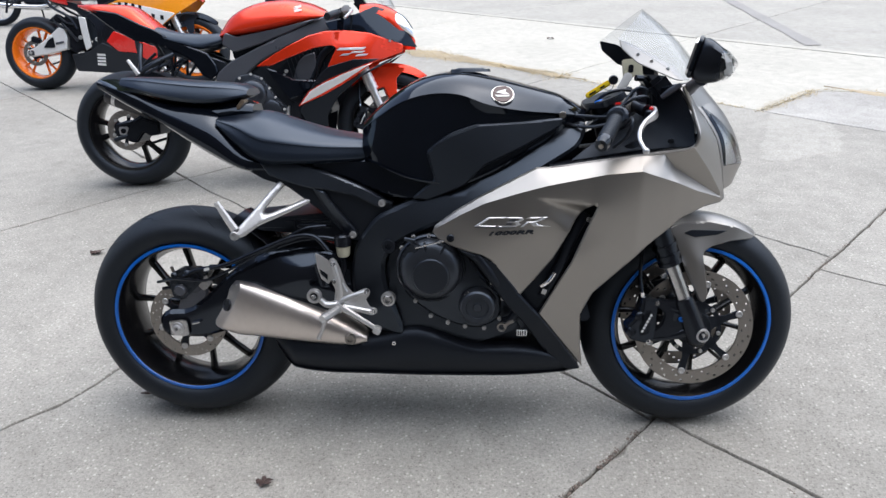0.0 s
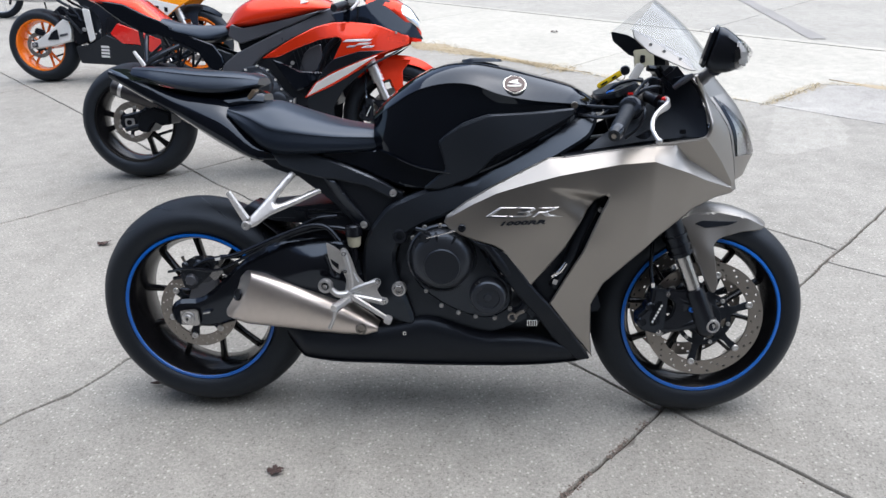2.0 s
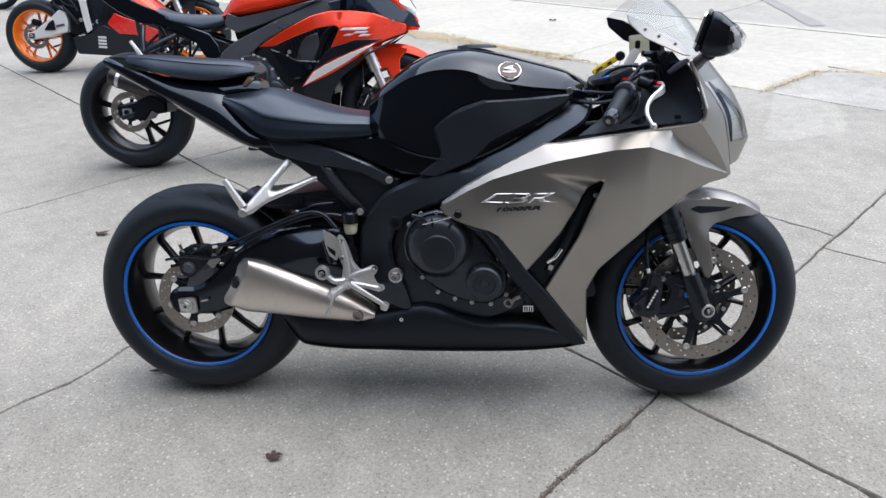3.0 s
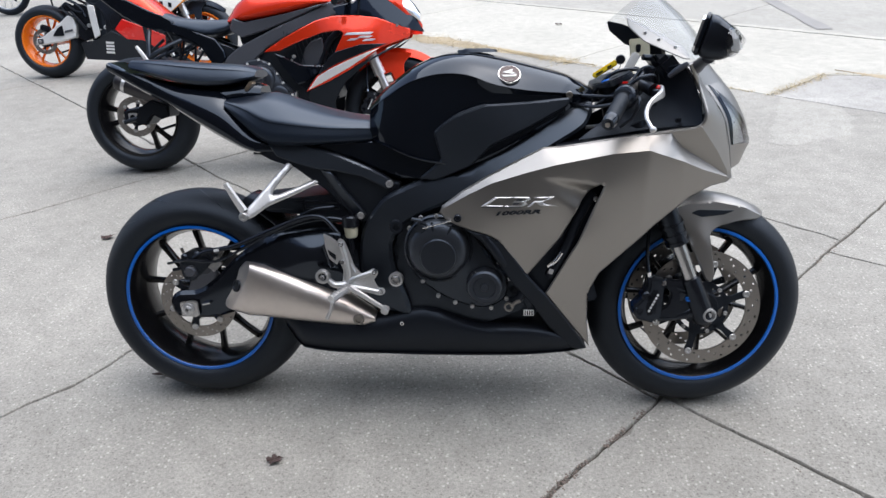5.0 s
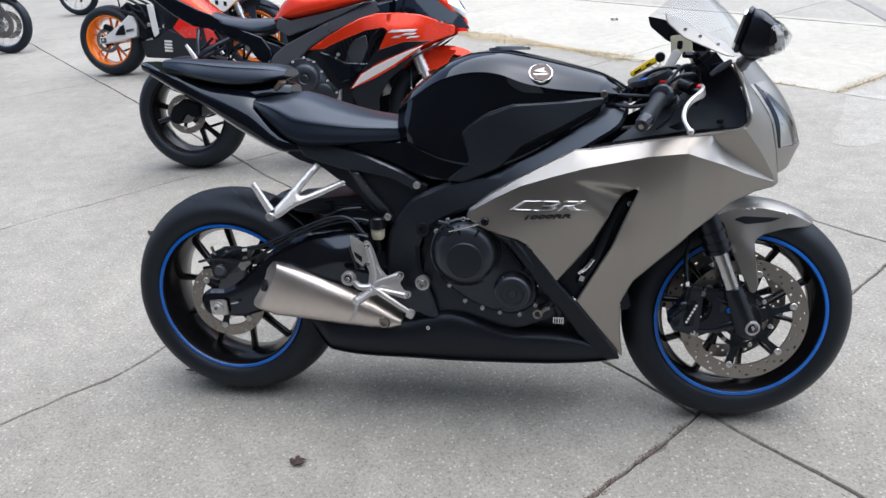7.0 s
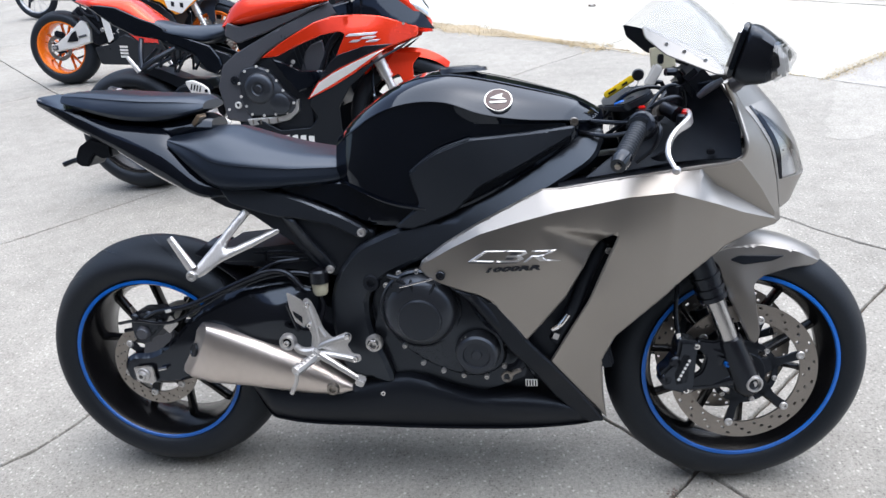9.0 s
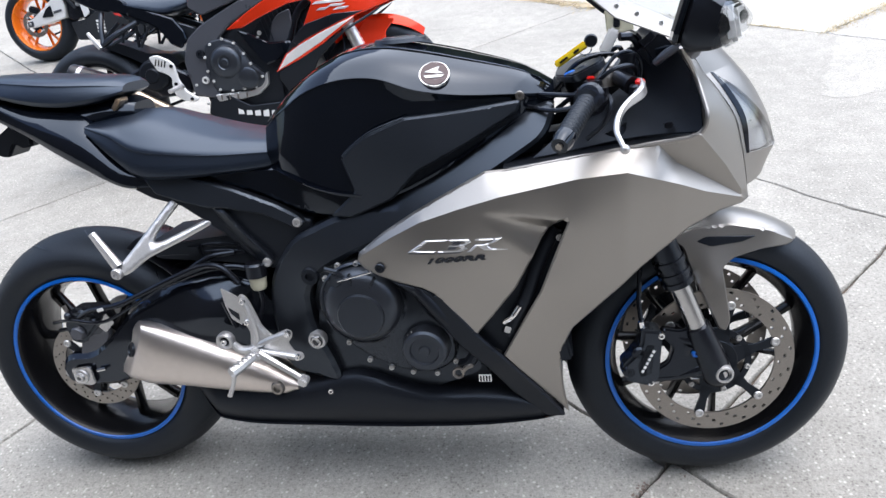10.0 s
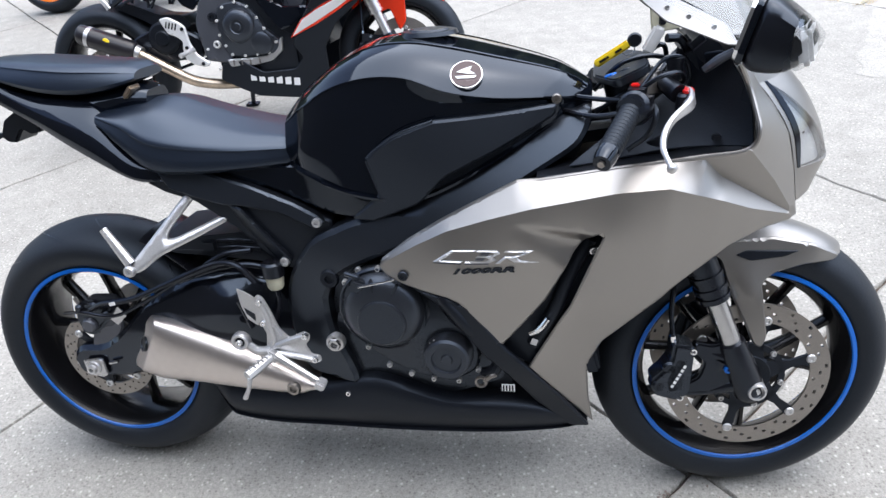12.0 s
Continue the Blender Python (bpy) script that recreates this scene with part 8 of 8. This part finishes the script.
# ---- ground ----
def slab_grid():
    """Concrete slabs laid slantwise to the bikes: joints run along two directions at right angles."""
    ax, bx = Vector((0.7513, -0.66)), Vector((0.66, 0.7513))

    def world(a, b):
        p = ax * a + bx * b
        return p

    def jag(p, amp=0.008):
        q = Vector((p.x * 3.1, p.y * 3.1, 0.0))
        r = Vector((p.x * 29.0, p.y * 29.0, 3.0))
        return Vector((p.x + amp * noise.noise(q) + amp * 0.45 * noise.noise(r), p.y + amp * noise.noise(q + Vector((9, 4, 2))) + amp * 0.45 * noise.noise(r + Vector((5, 5, 5)))))

    def slab(poly, parent, mat, gap=0.0041, amp=0.009, thick=0.06, top=0.0):
        """One slab from corners (a, b), with slightly ragged edges and a worn arris."""
        pts = []
        n = len(poly)
        cx, cy = sum(p[0] for p in poly) / n, sum(p[1] for p in poly) / n
        for i in range(n):
            (a0, b0), (a1, b1) = poly[i], poly[(i + 1) % n]
            m = max(2, int(math.hypot(a1 - a0, b1 - b0) / 0.035))
            for j in range(m):
                t = j / m
                a, b = a0 + (a1 - a0) * t, b0 + (b1 - b0) * t
                pts.append(jag(world(a, b), amp))
        mid = world(cx, cy)
        k = len(pts)
        area = sum(pts[i].x * pts[(i + 1) % k].y - pts[(i + 1) % k].x * pts[i].y for i in range(k))
        sgn = 1 if area > 0 else -1
        nrm = []
        for i in range(k):
            t = (pts[(i + 1) % k] - pts[i - 1]).normalized()
            nrm.append(Vector((-t.y, t.x)) * sgn)
        rows = []
        here = Vector((mid.x * 3.7, mid.y * 5.1, 1.0))
        chips = [gap * 8.5 * max(0.0, noise.noise(Vector((p.x * 14.0, p.y * 14.0, 0.0)) + here) - 0.2) for p in pts]
        for base, share, z in ((gap, 0.0, top - thick), (gap, 0.0, top - 0.010), (gap + 0.0012, 0.6, top - 0.0035), (gap + 0.002 + gap * 0.4, 1.0, top)):
            rows.append([(p.x + q.x * (base + share * c), p.y + q.y * (base + share * c), z) for p, q, c in zip(pts, nrm, chips)])
        bm = bmesh.new()
        vr = [[bm.verts.new(p) for p in r] for r in rows]
        for r0, r1 in zip(vr, vr[1:]):
            for i in range(k):
                bm.faces.new((r0[i], r0[(i + 1) % k], r1[(i + 1) % k], r1[i]))
        bm.faces.new(vr[-1])
        return part("slab", bm, mat, parent, angle=3)

    paving = new("pavement")
    tagged(paving, "weathered grey concrete slabs with cracked joints", "pavement", kind="structure")
    A = [-14.5, -11.4, -8.25, -5.12, -1.995, 1.0, 4.0, 7.0, 10.05, 13.1]
    Bs = [-6.4, -2.75, 0.868, 4.30]
    for i in range(len(A) - 1):
        for j in range(len(Bs) - 1):
            a0, a1 = A[i], A[i + 1]
            b0, b1 = (b + (0.026 if i > 4 and b == 0.868 else 0.0) for b in (Bs[j], Bs[j + 1]))
            q = [(a0, b0), (a1, b0), (a1, b1), (a0, b1)]
            if i == 4 and j == 1:
                cut = [(-0.30, b0), (-0.33, -1.2), (-0.341, -0.5), (-0.346, -0.317), (-0.375, -0.22), (-0.401, -0.142), (-0.42, 0.3), (-0.44, b1)]
                slab([(a0, b0)] + cut + [(a0, b1)], paving, CONCRETE, 0.0026, 0.016)
                slab([(a1, b1)] + cut[::-1] + [(a1, b0)], paving, CONCRETE, 0.0026, 0.016)
            elif i in (4, 5) and j == 2:
                if i == 5:
                    cut = [(a0, 2.131), (1.102, 2.147), (1.232, 2.169), (a0 + 0.8, 2.17), (a0 + 1.8, 2.11), (a1, 2.16)]
                else:
                    cut = [(a0, 2.24), (-1.0, 2.27), (-0.3, 2.25), (0.35, 2.31), (0.654, 2.29), (0.89, 2.281), (a1, 2.263)]
                slab([(a0, b0), (a1, b0)] + cut[::-1], paving, CONCRETE, 0.003, 0.014)
                slab(cut + [(a1, b1), (a0, b1)], paving, CONCRETE, 0.003, 0.014)
            else:
                slab(q, paving, CONCRETE)
    for a0, a1 in zip(A, A[1:]):
        for b0, b1 in ((-13.7, -10.05), (-10.05, -6.4)):
            slab([(a0, b0), (a1, b0), (a1, b1), (a0, b1)], paving, CONCRETE)
    walkway = new("apron")
    tagged(walkway, "pale concrete apron towards the street", "pavement", kind="structure")
    for i in range(len(A) - 1):
        a0, a1 = A[i], A[i + 1]
        if i == 4:
            slab([(a0, 4.30), (-0.18, 4.30), (-0.13, 5.1), (0.25, 5.36), (a1, 5.40), (a1, 6.76), (a0, 6.76)], walkway, APRON)
            slab([(-0.18, 4.30), (a1, 4.30), (a1, 5.40), (0.25, 5.36), (-0.13, 5.1)], walkway, PATCH)
        elif i == 5:
            slab([(a0, 5.40), (a1, 5.40), (a1, 6.76), (a0, 6.76)], walkway, APRON)
            slab([(a0, 4.30), (a1, 4.30), (a1, 5.40), (a0, 5.40)], walkway, PATCH)
        else:
            slab([(a0, 4.30), (a1, 4.30), (a1, 6.76), (a0, 6.76)], walkway, APRON)
    road = new("road")
    tagged(road, "pale grey concrete street", "street", kind="structure")
    for i in range(len(A) - 1):
        for b0, b1 in ((6.77, 6.90), (6.92, 11.2), (11.2, 15.2)):
            slab([(A[i], b0), (A[i + 1], b0), (A[i + 1], b1), (A[i], b1)], road, APRON if b0 < 6.9 else STREET, top=-0.004 if b0 > 6.9 else 0.004, gap=0.006)
    # tar-sealed joint across the street
    rows = []
    for i in range(25):
        t = i / 24
        p = Vector((4.02 + 0.32 * t, 5.85 + 5.2 * t))
        w = 0.08 + 0.02 * noise.noise(Vector((t * 9, 0, 0)))
        rows.append([(p.x - w, p.y, 0.0015), (p.x, p.y, 0.003), (p.x + w, p.y, 0.0015)])
    seal = part("tar_seal", strip(rows), TAR)
    tagged(seal, "grey tar seal across the street", "road seal", kind="structure")
    sheet = bmesh.new()
    R = 600
    xs = [-R, -60, -14, 0, 14, 60, R]
    vs = [[sheet.verts.new((x, y, -0.016)) for y in xs] for x in xs]
    for i in range(6):
        for j in range(6):
            sheet.faces.new((vs[i][j], vs[i + 1][j], vs[i + 1][j + 1], vs[i][j + 1]))
    g = part("ground", sheet, DIRT)
    tagged(g, "dark earth below the joints of the concrete", "ground", kind="structure")
    return world


def tuft(world):
    """Dry grass and dirt that lie along the edge of the apron."""
    rnd = random.Random(4)
    verts, faces = [], []

    def blade(x, y, s):
        a, l = rnd.uniform(0, math.tau), rnd.uniform(0.015, 0.05) * s
        h = rnd.uniform(0.004, 0.022) * s
        dx, dy = math.cos(a), math.sin(a)
        w = 0.0022
        k = len(verts)
        verts.extend([(x - dy * w, y + dx * w, 0.001), (x + dy * w, y - dx * w, 0.001), (x + dx * l, y + dy * l, h)])
        faces.append((k, k + 1, k + 2))

    for a0, a1, b, spread, n in ((-5.0, -1.9, 4.33, 0.11, 5200), (-2.0, -0.3, 4.30, 0.03, 500)):
        for i in range(n):
            a = rnd.uniform(a0, a1)
            p = world(a, b + rnd.gauss(0, spread) * (0.6 + 0.4 * math.sin(a * 3)))
            blade(p.x, p.y, 1)
    for i in range(900):
        t = rnd.random()
        p = world(-0.18 + 0.06 * t, 4.30 + 0.82 * t) if rnd.random() < 0.6 else world(-0.12 + 1.1 * t, 5.15 + 0.22 * min(1, 3 * t))
        blade(p.x + rnd.gauss(0, 0.03), p.y + rnd.gauss(0, 0.03), 0.8)
    me = bpy.data.meshes.new("dry_grass")
    me.from_pydata(verts, [], faces)
    me.materials.append(DRYGRASS)
    tagged(new("dry_grass", me), "dry straw-coloured grass along the edge of the apron", "grass", kind="stuff")
    for k, (a0, a1, b, w) in enumerate(((-5.0, -1.7, 4.34, 0.24), (-0.12, 0.9, 5.3, 0.07))):
        rows = []
        for i in range(41):
            a = a0 + (a1 - a0) * i / 40
            ww = w * (0.35 + 0.65 * abs(noise.noise(Vector((a * 2.3, k, 0)))) * 1.6) * math.sin(math.pi * min(1, max(0.05, i / 40)))
            c = b + 0.05 * noise.noise(Vector((a * 1.7, 5, k)))
            rows.append([(*world(a, c - ww), 0.001), (*world(a, c), 0.007), (*world(a, c + ww), 0.001)])
        d = part("dirt_strip", strip(rows), material("pale_dirt", (0.36, 0.3, 0.21), 0.95, bump=0.5, scale=60, vary=0.3))
        tagged(d, "thin strip of dry sandy dirt on the concrete", "dirt", kind="stuff")


def crumbs(world):
    """Small broken pieces and dirt that lie along the worn joints of the slabs."""
    rnd = random.Random(9)
    verts, faces = [], []

    def crumb(x, y, r):
        k = len(verts)
        turn = rnd.uniform(0, math.tau)
        for i in range(5):
            a = turn + math.tau * i / 5
            q = r * rnd.uniform(0.6, 1.1)
            verts.append((x + q * math.cos(a), y + q * math.sin(a), 0.0))
        verts.append((x + r * rnd.uniform(-0.2, 0.2), y, r * rnd.uniform(0.25, 0.55)))
        faces.extend((k + i, k + (i + 1) % 5, k + 5) for i in range(5))

    for a0, b0, a1, b1, n, spread, big in ((1.0, 0.84, 1.0, -0.4, 1100, 0.010, 0.0052), (1.0, 0.868, 2.6, 0.868, 160, 0.006, 0.0032), (-0.3, 0.868, 1.0, 0.868, 90, 0.006, 0.0032), (1.0, 2.0, 1.0, 2.45, 150, 0.012, 0.0045), (-1.995, -0.2, -1.995, 2.6, 200, 0.008, 0.0040), (-2.0, 0.868, -4.5, 0.868, 160, 0.010, 0.0045)):
        for i in range(n):
            t = rnd.random()
            c = noise.noise(Vector((a0 + a1 + t * 11.0, b0 * 3.0, 1.0)))
            if c < -0.4:
                continue
            off = rnd.gauss(0, spread * (0.6 + 1.2 * max(0.0, c)))
            a, b = a0 + (a1 - a0) * t, b0 + (b1 - b0) * t
            p = world(a + (off if a0 == a1 else 0), b + (off if a0 != a1 else 0))
            crumb(p.x, p.y, rnd.uniform(0.3, 1.0) ** 1.5 * big)
    me = bpy.data.meshes.new("crumbs")
    me.from_pydata(verts, [], faces)
    me.materials.append(CRUMB)
    tagged(new("crumbs", me), "brown crumbs and dirt along the worn joints", "dirt", kind="stuff")
    # A thin, slightly paler sheet with an uneven edge, laid on the slab.
    rows = []
    for i in range(31):
        t = i / 30
        left, right = -0.10 + 0.35 * t, 0.30 + 0.22 * math.sin(3.0 * t) + 0.06 * noise.noise(Vector((t * 8.0, 2.0, 0.0)))
        b = 4.27 - 0.98 * t
        right = max(right, left + 0.02)
        rows.append([(*world(left - 0.05 * noise.noise(Vector((t * 6.0, 7.0, 0.0))), b), 0.0012), (*world((left + right) / 2, b), 0.0016), (*world(right, b), 0.0012)])
    tagged(part("worn_patch", strip(rows), PALER), "slightly paler patch on the concrete slab", "pavement", kind="structure")


def leaf(x, y, size, label, mat, seed):
    """A dry, curled leaf lying on the concrete."""
    rnd = random.Random(seed)
    bm = bmesh.new()
    c = bm.verts.new((x, y, 0.010 * size / 0.03))
    ring = []
    n = 18
    for k in range(n):
        a = math.tau * k / n
        r = size * (0.55 + 0.45 * abs(math.sin(a * 2.5))) * rnd.uniform(0.75, 1.1)
        ring.append(bm.verts.new((x + r * math.cos(a), y + r * 0.75 * math.sin(a), 0.003 + rnd.uniform(0, 0.012) * size / 0.03)))
    for k in range(n):
        bm.faces.new((c, ring[k], ring[(k + 1) % n]))
    ob = part("leaf", thicken(bm, 0.0008), mat)
    return tagged(ob, label, "leaf", "fallen leaves")


# ---- build ----
WORLD_AB = slab_grid()
tuft(WORLD_AB)
crumbs(WORLD_AB)
LEAF = material("dry_brown_leaf", (0.07, 0.045, 0.04), 0.8, bump=0.4, scale=150, vary=0.3)
leaf(0.269, -0.314, 0.026, "curled dark brown leaf on the concrete", LEAF, 3)
leaf(-0.936, 1.01, 0.035, "small brown leaf lying behind the rear tyre", LEAF, 5)
twig = part("twig", tube([(-0.245, 0.035, 0.006), (-0.222, 0.032, 0.010), (-0.20, 0.040, 0.008), (-0.17, 0.045, 0.006)], [0.002, 0.005, 0.006, 0.003], 7, 4), LEAF)
tagged(twig, "short dark twig on the concrete at the tyre", "twig")
leaf(1.40, 6.47, 0.05, "brown leaf on the pale apron", LEAF, 8)
# Added out of view: darkens reflections and side light on the bikes.
wall = part("unseen_wall_south", box((-5.0, -3.2, 2.5), (22, 0.3, 5.03), 0.01), WALLPAINT)
tagged(wall, "unseen plain dark wall added behind the camera to darken reflections", "wall", kind="structure")
# Unseen tree row, added to give the paint something dark to mirror.
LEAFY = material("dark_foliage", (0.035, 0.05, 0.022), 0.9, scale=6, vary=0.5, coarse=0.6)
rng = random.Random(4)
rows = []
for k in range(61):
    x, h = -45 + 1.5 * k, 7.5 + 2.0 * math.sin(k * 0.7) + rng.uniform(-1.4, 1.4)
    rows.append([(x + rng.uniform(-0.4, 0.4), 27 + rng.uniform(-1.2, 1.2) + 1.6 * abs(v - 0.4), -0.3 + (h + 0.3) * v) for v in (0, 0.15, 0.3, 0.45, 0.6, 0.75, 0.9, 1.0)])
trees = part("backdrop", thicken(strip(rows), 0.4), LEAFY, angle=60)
tagged(trees, "unseen dark tree row added across the street for reflections", "backdrop", kind="structure")
grey_sport_bike()
red_sport_bike()
orange_wheel_bike()
spoked_bike((-6.80, 5.36), 5, "dark roadster motorcycle with a large front brake disc", 0.315, SATIN, True, ALLOY)
spoked_bike((-6.55, 8.42), 5, "dark motorcycle on thin wire-spoked wheels", 0.33, GLOSS, False, ALLOY)
